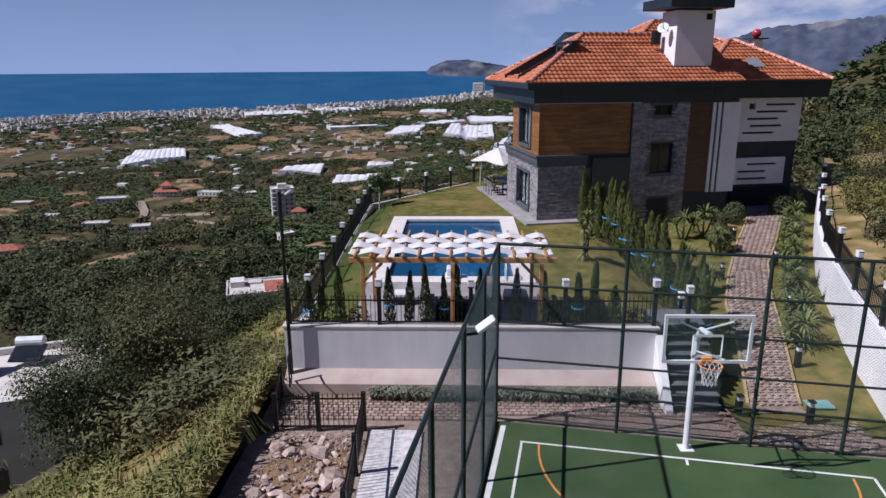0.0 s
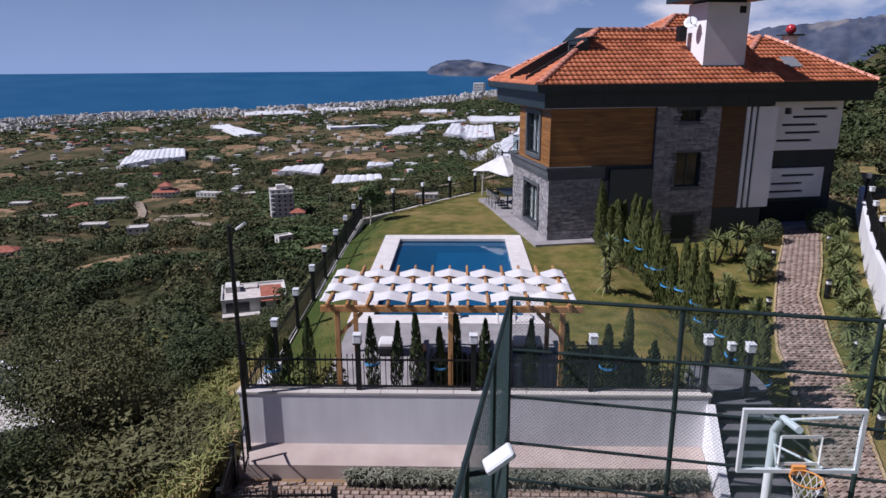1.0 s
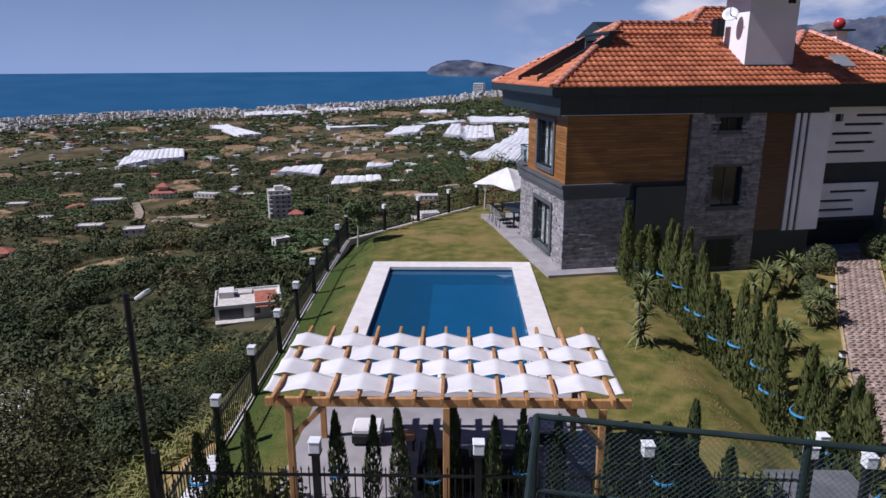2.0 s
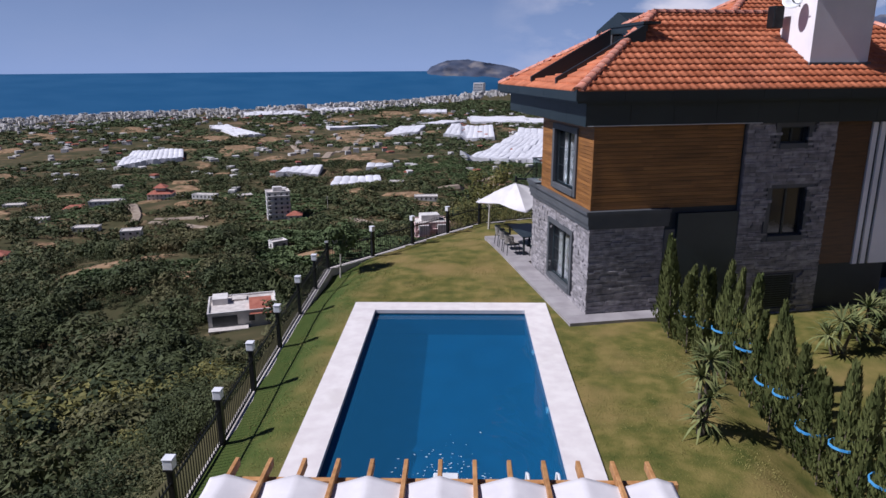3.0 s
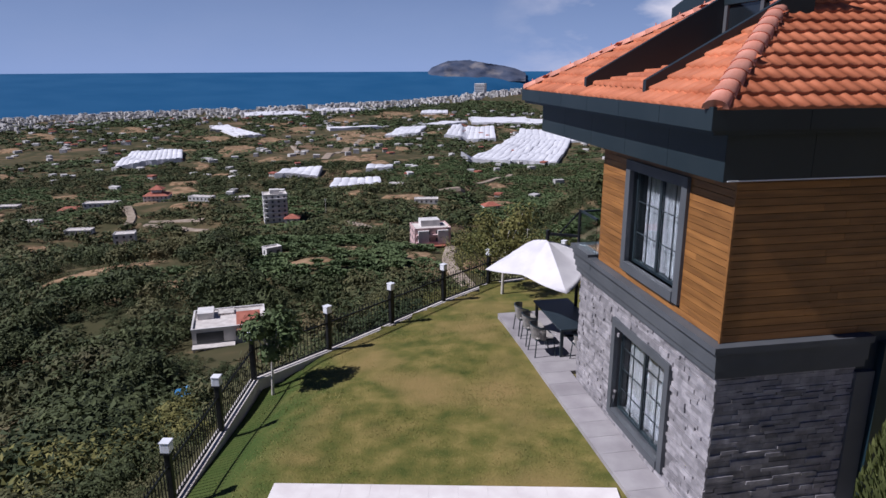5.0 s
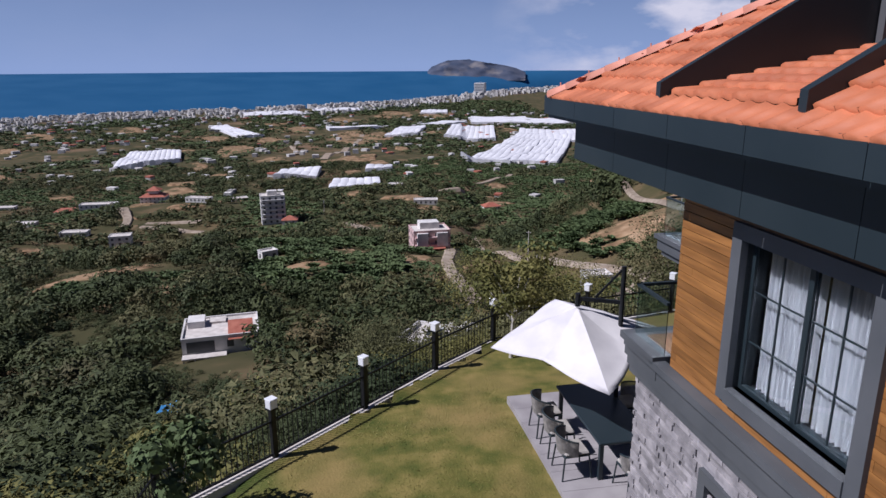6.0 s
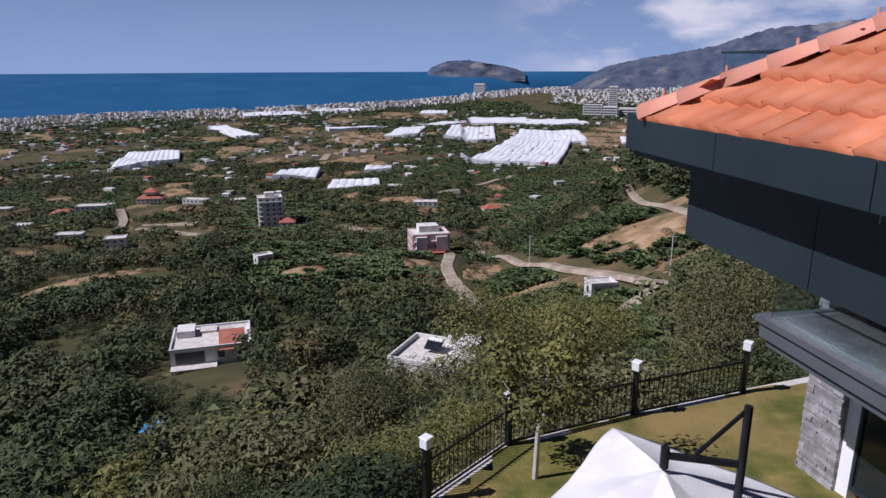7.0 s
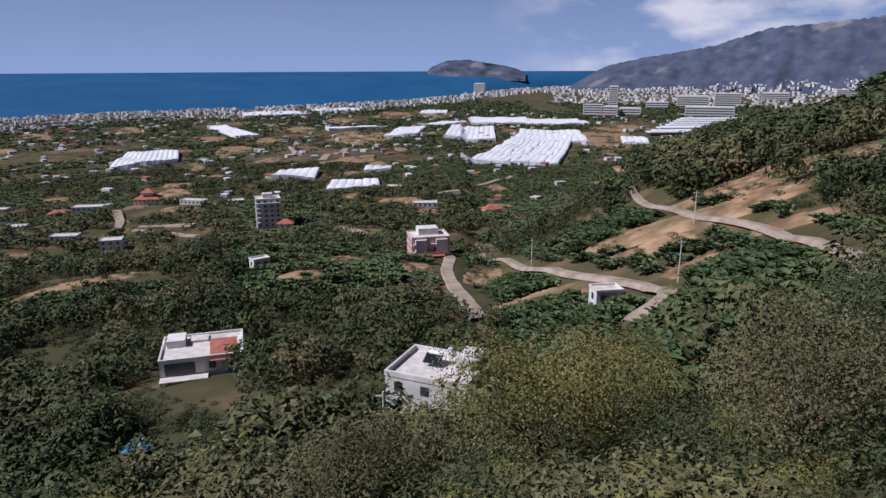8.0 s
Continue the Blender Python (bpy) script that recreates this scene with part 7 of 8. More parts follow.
def far_windows(parent, w, d, storeys, sh, mat=None):
    for s in range(storeys):
        n = max(2, int(w / 3.2))
        for i in range(n):
            x = -w / 2 + (i + 0.5) * w / n
            part("window", block(x - 0.65, x + 0.65, -d / 2 - 0.06, -d / 2 + 0.05, s * sh + 0.9, s * sh + 2.3), FARDARK, parent)
        m = max(1, int(d / 3.6))
        for i in range(m):
            y = -d / 2 + (i + 0.5) * d / m
            part("window", block(w / 2 - 0.05, w / 2 + 0.06, y - 0.6, y + 0.6, s * sh + 0.9, s * sh + 2.3), FARDARK, parent)
            part("window", block(-w / 2 - 0.06, -w / 2 + 0.05, y - 0.6, y + 0.6, s * sh + 0.9, s * sh + 2.3), FARDARK, parent)


def flat_house(x, y, w, d, storeys, rz, wall, label, roof="flat", sh=3.0, balconies=False, parapet=0.5, category="house", sink=0.0):
    z = land(x, y) - sink
    HOUSES.append((x, y, max(w, d) * 0.62 + 1.0))
    h = thing("house", label, category, pose(x, y, z, 0, 0, rz), "houses in the valley")
    H = storeys * sh
    part("wall", block(-w / 2, w / 2, -d / 2, d / 2, -4, H), wall, h)
    far_windows(h, w, d, storeys, sh)
    if roof == "flat":
        bm = bmesh.new()
        t = 0.25
        box(bm, -w / 2 - 0.1, w / 2 + 0.1, -d / 2 - 0.1, -d / 2 + t, H, H + parapet)
        box(bm, -w / 2 - 0.1, w / 2 + 0.1, d / 2 - t, d / 2 + 0.1, H, H + parapet)
        box(bm, -w / 2 - 0.1, -w / 2 + t, -d / 2 + t, d / 2 - t, H, H + parapet)
        box(bm, w / 2 - t, w / 2 + 0.1, -d / 2 + t, d / 2 - t, H, H + parapet)
        part("parapet", bm, wall, h)
        part("roof", block(-w / 2 + t, w / 2 - t, -d / 2 + t, d / 2 - t, H, H + 0.08), CONCRETE, h, "pale concrete roof")
    else:
        bm = bmesh.new()
        o = 0.7
        r = min(w, d) / 2 + o
        vs = [bm.verts.new(p) for p in ((-w / 2 - o, -d / 2 - o, H), (w / 2 + o, -d / 2 - o, H), (w / 2 + o, d / 2 + o, H), (-w / 2 - o, d / 2 + o, H))]
        ap = [bm.verts.new((-w / 2 - o + r, 0, H + r * 0.5)), bm.verts.new((w / 2 + o - r, 0, H + r * 0.5))] if w > d + 0.5 else [bm.verts.new((0, 0, H + r * 0.5))] * 2
        if w > d + 0.5:
            for q in ((vs[0], vs[1], ap[1], ap[0]), (vs[2], vs[3], ap[0], ap[1]), (vs[1], vs[2], ap[1]), (vs[3], vs[0], ap[0])):
                bm.faces.new(q)
        else:
            for i in range(4):
                bm.faces.new((vs[i], vs[(i + 1) % 4], ap[0]))
        bm.faces.new(vs[::-1])
        part("roof", bm, FARROOF, h, "red tiled roof")
    if balconies:
        for s in range(1, storeys):
            part("balcony", block(-w / 2 + 0.5, w / 2 - 0.5, -d / 2 - 1.3, -d / 2, s * sh - 0.15, s * sh + 0.9), wall, h)
    return h, H


# the nearer houses
h, H = flat_house(-50.5, 160, 15, 12, 2, 18, FARWHITE, "unfinished white two-storey house with a flat roof", sink=0.5)
bm = bmesh.new()
vs = [bm.verts.new(p) for p in ((1.5, -6.6, H - 0.4), (6.5, -6.6, H - 0.4), (6.5, -0.5, H + 1.6), (1.5, -0.5, H + 1.6), (1.5, -0.5, H), (6.5, -0.5, H))]
for q in ((0, 1, 2, 3), (3, 2, 5, 4), (0, 3, 4), (1, 5, 2)):
    bm.faces.new([vs[i] for i in q])
part("lean_to_roof", bm, FARROOF, h, "faded red lean-to roof")
# no real opening: the veranda's shade is a dark plate on the wall
part("veranda_shade", block(-6.6, -1.2, -6.08, -5.9, 3.3, 5.6), FARDARK, h, "flat dark plate painted as the shade of an open veranda")
for k in range(4):
    part("column", block(-7.3 + 2.1 * k, -7.0 + 2.1 * k, -8.4, -8.1, 0, 2.8), FARWHITE, h)
part("roof_room", block(-6.6, -3.2, 0.5, 4.8, H, H + 1.5), FARWHITE, h)
part("roof_slab", block(-2.4, 1.0, 2.2, 5.2, H + 0.08, H + 0.5), CONCRETE, h)
part("terrace_slab", block(-7, -1, -9, -6, 0, 0.3), CONCRETE, h)
part("carport", block(-7.5, 1, -8.5, -6.2, 2.8, 3.1), CONCRETE, h)
h, H = flat_house(-3.2, 130, 12.5, 10, 2, -22, FARWHITE, "white house with a parapet roof terrace", parapet=0.8, sink=-0.6)
HOUSES += [(-2.5, 116, 9), (-2.2, 106, 7), (-46, 150, 4)]
part("stair_head", block(2.6, 6, 0, 4.6, H, H + 2.2), FARWHITE, h)
part("solar_panel", block(-2.5, 0.2, -0.3, 1.6, 0, 0.1, Matrix.Translation((0, 0, H + 0.8)) @ pose(0, 0, 0, 28, 0, 0)), DARKGLASS, h, "dark solar panel")
part("water_tank", rod(bmesh.new(), (-2.2, 1.6, H + 1.6), (0, 1.6, H + 1.6), 0.4, 12), WHITEMETAL, h)
part("chimney", block(-0.3, 0.3, 4.2, 4.7, H, H + 1.5), FARWHITE, h)
h, H = flat_house(-13, 296, 15, 12, 3, 14, PINKWALL, "pink and white three-storey house with roof terraces", balconies=True)
part("roof_room", block(-4, 4, -1, 5, H, H + 2.6), FARWHITE, h)
part("awning", block(-5, 5, -9.5, -6, 2.4, 2.7), FARROOF, h, "dark red porch roof")
for bx in (-4, 4):
    part("bay", block(bx - 2.2, bx + 2.2, -7.4, -6, 3, 8.6), FARWHITE, h, "white bay")
h, H = flat_house(-122, 453, 15, 12, 6, 20, FARWHITE, "white six-storey apartment block with stacked balconies", balconies=True, category="apartment block")
part("roof_room", block(-3, 3, -2, 3, H, H + 2.8), FARWHITE, h)
flat_house(-110, 448, 9, 8, 1, 10, FARWHITE, "low white annex with a red roof", "hip")
h, H = flat_house(-258, 580, 20, 14, 2, 8, FARWHITE, "white villa under red tiled roofs", "hip")
part("upper_storey", block(-4, 4, -3, 4, H + 1, H + 5), FARWHITE, h)
bm = bmesh.new()
bmesh.ops.create_cone(bm, cap_ends=True, segments=4, radius1=8, radius2=0.5, depth=3.2, matrix=Matrix.Translation((0, 0.5, H + 6.5)) @ Matrix.Rotation(radians(45), 4, "Z"))
part("upper_roof", bm, FARROOF, h, "red upper roof")
for x, y, w, d, s, rz, r in ((-284, 535, 22, 10, 2, 12, "flat"), (-206, 544, 20, 7, 1, -10, "flat"), (-27, 529, 18, 9, 1, 4, "flat"), (25, 591, 14, 10, 1, 20, "hip"), (-244, 435, 16, 8, 1, 8, "flat"), (-70, 262, 6, 4, 1, 40, "flat"),
                             (-205, 416, 12, 9, 2, 18, "flat"), (-300, 470, 16, 9, 1, 6, "flat"), (-345, 600, 22, 10, 1, 15, "hip"), (31.4, 178, 6.0, 4.5, 1, 10, "flat"), (-190, 590, 14, 9, 1, 30, "flat"), (-60, 640, 14, 10, 1, 0, "flat"),
                             (-250, 350, 18, 9, 1, 20, "hip"), (120, 620, 16, 9, 1, 10, "flat"), (-430, 640, 18, 10, 1, 10, "flat"), (-330, 380, 14, 9, 1, 25, "hip")):
    flat_house(x, y, w, d, s, rz, FARWHITE, "small white farmhouse among the orchards" if r == "flat" else "small farmhouse with a red tiled roof", r)
h, H = flat_house(-27.6, 37.4, 11, 8.5, 2, 22, FARWHITE, "white house with a broad flat roof and solar heaters", sink=land(-27.6, 37.4) + 17.0)
HOUSES += [(-22.6, 30.6, 4.5), (-19.2, 25.8, 4.0), (-16.4, 22.0, 3.5), (-14.0, 18.6, 3.0)]
for k in range(2):
    part("solar_panel", block(-1.0, 1.0, -0.7, 0.7, 0, 0.08, Matrix.Translation((-1.4 + 2.6 * k, 1.0 + k, H + 0.75)) @ pose(0, 0, 0, 30, 0, -20)), DARKGLASS, h)
    part("water_tank", rod(bmesh.new(), (-2.1 + 2.6 * k, 1.9 + k, H + 1.3), (-0.5 + 2.6 * k, 1.5 + k, H + 1.3), 0.33, 12), WHITEMETAL, h)
tp = thing("tarpaulin", "crumpled bright blue tarpaulin on the slope", "tarpaulin", pose(-41.7, 115.2, land(-41.7, 115.2) + 1.2))
bm = bmesh.new()
bmesh.ops.create_grid(bm, x_segments=10, y_segments=8, size=1.5)
for q in bm.verts:
    q.co.z += 0.8 * noise.noise(q.co * 0.9)
part("sheet", bm, RIBBON, tp, smooth=True)
HOUSES.append((-41.7, 115.2, 2))
for x, y, hh in ((22.5, 246, 9), (44.6, 172, 9), (-7.8, 100.8, 7), (-92, 469, 10), (-20, 300, 9), (60, 210, 9)):
    pl = thing("utility_pole", "thin grey utility pole beside the road", "pole", pose(x, y, land(x, y)), "utility poles")
    part("shaft", rod(bmesh.new(), (0, 0, -0.5), (0, 0, hh), 0.14, 8, 0.1), CONCRETE, pl)
    part("crossarm", block(-0.8, 0.8, -0.06, 0.06, hh - 0.6, hh - 0.45), CONCRETE, pl)

# greenhouses: rows of low vaulted spans
GREEN = [(-545, 1200, 330, 95, 112, 11), (-664, 1993, 520, 60, 119, 4), (-118, 770, 110, 55, 98, 6), (-207, 873, 66, 52, 96, 5), (-153, 1932, 380, 80, 89, 5), (28, 1950, 480, 130, 88, 9),
         (150, 1480, 800, 150, 79, 13), (235, 1850, 420, 170, 84, 9), (132, 2420, 200, 230, 0, 7), (312, 2370, 200, 170, 6, 6), (-767, 2782, 230, 200, 28, 6), (-546, 3004, 200, 170, 11, 5), (-114, 2861, 180, 110, 91, 5), (-112, 940, 70, 34, 94, 3),
         (-330, 2100, 160, 80, 20, 4), (420, 1700, 160, 60, 80, 4), (-60, 2300, 160, 90, 60, 4)]
for cx, cy, ln, wd, ang, spans in GREEN:
    hgt = 4.5 if cy < 1000 else 6.5
    g = thing("greenhouse", "long white film greenhouse with vaulted spans", "greenhouse", pose(cx, cy, 0, 0, 0, ang), "greenhouses")
    a = radians(ang)
    sw = wd / spans
    for s in range(spans):
        bm = bmesh.new()
        nseg = 10
        cut = 0.08 * ln * noise.noise(Vector((s * 0.9, cx, cy)))
        grid = []
        for i in range(nseg + 1):
            row = []
            px = -ln / 2 + cut + (ln - abs(cut)) * i / nseg
            for k, (oy, oz) in enumerate(((0, -3), (0.02, hgt * 0.86), (0.25, hgt * 0.97), (0.5, hgt), (0.75, hgt * 0.97), (0.98, hgt * 0.86), (1, -3))):
                py = -wd / 2 + sw * (s + oy)
                wx, wy = cx + px * math.cos(a) - py * math.sin(a), cy + px * math.sin(a) + py * math.cos(a)
                row.append(bm.verts.new((px, py, land(wx, wy) + 1.0 + oz)))
            grid.append(row)
        for i in range(nseg):
            for k in range(6):
                bm.faces.new((grid[i][k], grid[i + 1][k], grid[i + 1][k + 1], grid[i][k + 1]))
        bm.faces.new(grid[0])
        bm.faces.new(grid[-1][::-1])
        part("span", bm, GREENHOUSE, g)
# factory sheds and large blocks on the plain
for i in range(9):
    cx, cy = 560 + 32 * i, 1880 + 66 * i
    HOUSES.append((cx + 120, cy, 190))
    s = thing("factory_shed", "long white factory shed roof", "shed", pose(cx + 130, cy, land(cx + 130, cy), 0, 0, 4), "factory sheds")
    part("wall", block(-190, 190, -14, 14, -5, 12), FARDARK, s)
    part("roof", block(-195, 195, -20, 16, 12, 15), GREENHOUSE, s)
for x, y, w, d, hh in ((499, 2658, 70, 40, 45), (560, 2640, 55, 40, 40), (670, 3100, 38, 38, 95), (640, 2665, 80, 40, 32), (1018, 3107, 130, 50, 52), (1190, 3160, 110, 50, 58), (915, 2600, 170, 50, 40), (1330, 3150, 14, 14, 70), (1546, 3500, 130, 60, 42), (2082, 3790, 150, 60, 38), (109, 4150, 60, 50, 60), (840, 3020, 90, 40, 30)):
    b = thing("office_block", "large pale block standing on the coastal plain", "building", pose(x, y, land(x, y), 0, 0, -18), "blocks on the plain")
    part("wall", block(-w / 2, w / 2, -d / 2, d / 2, -10, hh), FARWHITE, b)
    for s in range(max(1, int(hh / 9))):
        part("window_band", block(-w / 2 + 2, w / 2 - 2, -d / 2 - 0.5, -d / 2, 4 + s * 9, 8 + s * 9), FARDARK, b)

# towns: very many small blocks
rt = np.random.RandomState(5)
BX = np.array([(-1, -1, 0), (1, -1, 0), (1, 1, 0), (-1, 1, 0), (-1, -1, 1), (1, -1, 1), (1, 1, 1), (-1, 1, 1)], float)
BF = np.array([(4, 5, 6, 7), (0, 1, 5, 4), (1, 2, 6, 5), (2, 3, 7, 6), (3, 0, 4, 7)])


def town(name, label, spots, mat):
    V, F = [], []
    for i, (x, y, z, w, d, h, a) in enumerate(spots):
        p = BX * np.array((w / 2, d / 2, h + 8))
        c, s = math.cos(a), math.sin(a)
        q = np.stack((p[:, 0] * c - p[:, 1] * s + x, p[:, 0] * s + p[:, 1] * c + y, p[:, 2] + z - 8), 1)
        V.append(q)
        F.append(BF + 8 * i)
    tagged(solid(name, np.concatenate(V).tolist(), np.concatenate(F).tolist(), mat), label, "town", kind="stuff")


spots = []
for i in range(1900):
    az = rt.uniform(-40, 9)
    r = coast(az) - 25 - 480 * rt.rand() ** 1.8
    if r < 1500 or noise.noise(Vector((az * 0.5, r * 0.004, 0))) < -0.42:
        continue
    x, y = polar(az, r)
    k = r / 2400
    spots.append((x, y, land(x, y), rt.uniform(5, 11) * k, rt.uniform(6, 10) * k, rt.uniform(4, 11) * k, rt.uniform(0, 3)))
town("coast_town", "dense white apartment blocks along the shore", spots, FARWHITE)
spots = []
for i in range(2600):
    az = rt.uniform(7.5, 40)
    k = rt.rand() ** 1.5
    if az < 20:
        k *= 0.75
    if k < 0.55:
        r = 3300 + 1080 * (k / 0.55)
        x, y = polar(az, r)
        z = land(x, y)
        if rt.rand() > 0.35 + k:
            continue
    else:
        kk = (k - 0.55) * 0.75
        r = 4370 + 480 * kk
        x, y = polar(az, r)
        z = -165 + 330 * min(1, (az - 7) / 26) * kk ** 0.8 + 12
    spots.append((x, y, z, rt.uniform(9, 20), rt.uniform(9, 18), rt.uniform(4, 13), rt.uniform(0, 3)))
town("city", "far white city spread below the mountains", spots, FARWHITE)
spots = []
for i in range(560):
    az, r = rt.uniform(-38, 36), 620 + 2200 * rt.rand() ** 0.7
    x, y = polar(az, r)
    if r > coast(az) - 300 or in_patch(x, y, 0.8):
        continue
    s = 0.8 + r / 2600
    spots.append((x, y, land(x, y), rt.uniform(6, 11) * s, rt.uniform(5, 8) * s, rt.uniform(3, 5) * s, rt.uniform(0, 3)))
town("scattered_farms", "scattered pale farm buildings on the plain", spots, FARWHITE)
town("farm_roofs", "low red tiled roofs of scattered farms", [(x, y, z + h + 7, w * 1.12, d * 1.12, 1.2 - 8 + 0.6, a) for x, y, z, w, d, h, a in spots[::6]], FARROOF)

# ---------------------------------------------------------------- vegetation of the slopes and the plain
rv_ = np.random.RandomState(9)


def clump(n, leaf, lobes, seedv, squash=0.8, aspect=0.55):
    """A crown of n small three-cornered leaves about 1 wide, in several lobes of uneven size."""
    rnd = random.Random(seedv)
    v, f = [], []
    cs = []
    for i in range(lobes):
        a, q = i * 2.4 + rnd.uniform(-0.5, 0.5), 0.62 * math.sqrt((i + 0.3) / lobes)
        cs.append((Vector((q * math.cos(a), q * math.sin(a), (0.98 - 0.85 * q * q - 0.18 * rnd.random()) * squash)), rnd.uniform(0.2, 0.38)))
    for i in range(n):
        c, r = cs[i % lobes]
        d = Vector((rnd.gauss(0, 1), rnd.gauss(0, 1), rnd.gauss(0.25, 1))).normalized()
        p = c + d * r * (0.6 + 0.45 * rnd.random() ** 0.7)
        if i % 7 == 0:
            p.z *= rnd.uniform(0.25, 0.8)
        nrm = (d + Vector((rnd.uniform(-0.6, 0.6), rnd.uniform(-0.6, 0.6), rnd.uniform(-0.1, 0.7)))).normalized()
        t = nrm.orthogonal().normalized()
        t.rotate(Matrix.Rotation(rnd.uniform(0, 6.28), 3, nrm))
        b = nrm.cross(t) * aspect
        s = leaf * rnd.uniform(0.6, 1.4)
        k = len(v)
        v += [p - t * s - b * s, p - t * s * 0.6 + b * s, p + t * s * 1.3]
        f.append((k, k + 1, k + 2))
    pv = np.array([tuple(p) for p in v])
    pv[:, 2] /= pv[:, 2].max()
    return pv, np.array(f)


def banana_clump(n, leaf, seedv):
    """A banana plant: long drooping leaves from one stem."""
    rnd = random.Random(seedv)
    v, f = [], []
    for i in range(n):
        ox, oy = rnd.uniform(-0.5, 0.5), rnd.uniform(-0.5, 0.5)
        a, e = rnd.uniform(0, 6.28), rnd.uniform(0.3, 1.25)
        d = Vector((math.cos(a) * math.cos(e), math.sin(a) * math.cos(e), math.sin(e)))
        s = Vector((-d.y, d.x, 0)).normalized() * leaf * 0.2
        o = Vector((ox, oy, 0.45))
        m = o + d * leaf * 0.6
        t = o + d * leaf * 0.95 - Vector((0, 0, leaf * 0.25))
        k = len(v)
        v += [o, m + s, t, m - s]
        f += [(k, k + 1, k + 2), (k, k + 2, k + 3)]
    return np.array([tuple(p) for p in v]), np.array(f)


def scatter(name, label, protos, spots, mat, category):
    """Joins one crown for each spot (x, y, z, width, height)."""
    if not spots:
        return
    V, F, base = [], [], 0
    for i, (x, y, z, w, h) in enumerate(spots):
        pv, pf = protos[i % len(protos)]
        a = rv_.uniform(0, 6.28)
        c, s = math.cos(a), math.sin(a)
        V.append(np.stack(((pv[:, 0] * c - pv[:, 1] * s) * w + x, (pv[:, 0] * s + pv[:, 1] * c) * w + y, pv[:, 2] * h + z), 1))
        F.append(pf + base)
        base += len(pv)
    V, F = np.concatenate(V), np.concatenate(F)
    me = bpy.data.meshes.new(name)
    me.vertices.add(len(V))
    me.vertices.foreach_set("co", V.astype(np.float32).ravel())
    me.loops.add(F.size)
    me.loops.foreach_set("vertex_index", F.astype(np.int32).ravel())
    me.polygons.add(len(F))
    me.polygons.foreach_set("loop_start", np.arange(0, F.size, 3, dtype=np.int32))
    me.update(calc_edges=True)
    me.materials.append(mat)
    tagged(new(name, me), label, category, kind="stuff")


house_arr = np.array(HOUSES)
road_arr = np.array(road_points)


def free_of_built(x, y, grow=0.0):
    if np.any((house_arr[:, 0] - x) ** 2 + (house_arr[:, 1] - y) ** 2 < (house_arr[:, 2] + grow) ** 2):
        return False
    if np.any((road_arr[:, 0] - x) ** 2 + (road_arr[:, 1] - y) ** 2 < (road_arr[:, 2] + grow) ** 2):
        return False
    return not in_green(x, y)


def free(x, y, grow=0.0):
    return free_of_built(x, y, grow) and not in_patch(x, y, 1.05)


def in_green(x, y):
    for cx, cy, ln, wd, ang, _ in GREEN:
        a = radians(ang)
        dx, dy = x - cx, y - cy
        if abs(dx * math.cos(a) + dy * math.sin(a)) < ln / 2 + 6 + wd * 0.05 and abs(-dx * math.sin(a) + dy * math.cos(a)) < wd / 2 + 6 + wd * 0.05:
            return True
    return False


def banana_zone(x, y):
    if x < -0.33 * (y - 20) and y < 560:
        return noise.noise(Vector((x * 0.02, y * 0.02, 4))) > 0.3
    if y < 110 and x < 0:
        return noise.noise(Vector((x * 0.02, y * 0.02, 4))) > 0.28
    if x < 4 and 60 < y < 205:
        return noise.noise(Vector((x * 0.02, y * 0.02, 4))) > 0.42
    if 12 < x < 75 and 74 < y < 300 or 8 < x < 75 and 112 < y < 300:
        return True
    if -130 < x < -36 and 185 < y < 330:
        return True
    return noise.noise(Vector((x * 0.0075, y * 0.0055, 9.3))) > -0.02


scrub_p = [clump(480, 0.042, 8, 70 + k) for k in range(5)]
near_p = [clump(2500, 0.024, 15, k, aspect=0.5) for k in range(5)]
edge_p = [clump(740, 0.046, 12, 10 + k) for k in range(5)]
mid_p = [clump(270, 0.072, 8, 20 + k) for k in range(6)]
wood_p = [clump(420, 0.06, 10, 30 + k) for k in range(6)]
far_p = [clump(48, 0.16, 6, 40 + k) for k in range(5)]
dist_p = [clump(16, 0.3, 4, 60 + k) for k in range(4)]
ban_near = [banana_clump(42, 1.0, 80 + k) for k in range(4)]
ban_far = [banana_clump(12, 1.0, 90 + k) for k in range(4)]
sets = {k: [] for k in ("na", "nb", "nc", "ea", "eb", "ec", "wa", "wb", "ma", "mb", "bn", "fa", "fb", "fo", "da", "db", "sa", "sb")}


def wedge(r0, r1, n, a0=-40, a1=40):
    for _ in range(n):
        az = rv_.uniform(a0, a1)
        r = math.sqrt(rv_.uniform(r0 * r0, r1 * r1))
        x, y = polar(az, r)
        yield az, r, x, y


def sight_line(x, y):
    """Height that the scrub keeps to, so that the two houses below show over it from the garden."""
    if 55 < y < 124 and abs(x + 3.2 * (y - 39) / 91) < 7.5:
        return 6.9 - 0.515 * (y - 39)
    cap_ = 99.0
    for y0 in (0, 10, 20, 30, 39):
        k = (y - y0) / (156 - y0)
        if 0.06 < k < 0.97 and abs(x + 50.5 * k) < 3 + 7.5 * k:
            cap_ = min(cap_, 6.6 - 58.2 * k)
    return cap_


CREST = [(0, -0.236), (4, -0.19), (9, -0.168), (13.3, -0.133), (15.4, -0.104), (21, -0.071), (24.6, -0.054), (28, -0.037), (31, -0.027), (45, -0.01)]


def crest(x, y):
    """Height that the wood on the eastern hill keeps to, so that city and sheds show over it."""
    return 6.9 + math.hypot(x, y - 39) * lerp_table(CREST, math.degrees(math.atan2(x, y - 39))) if x > 5 else 99.0


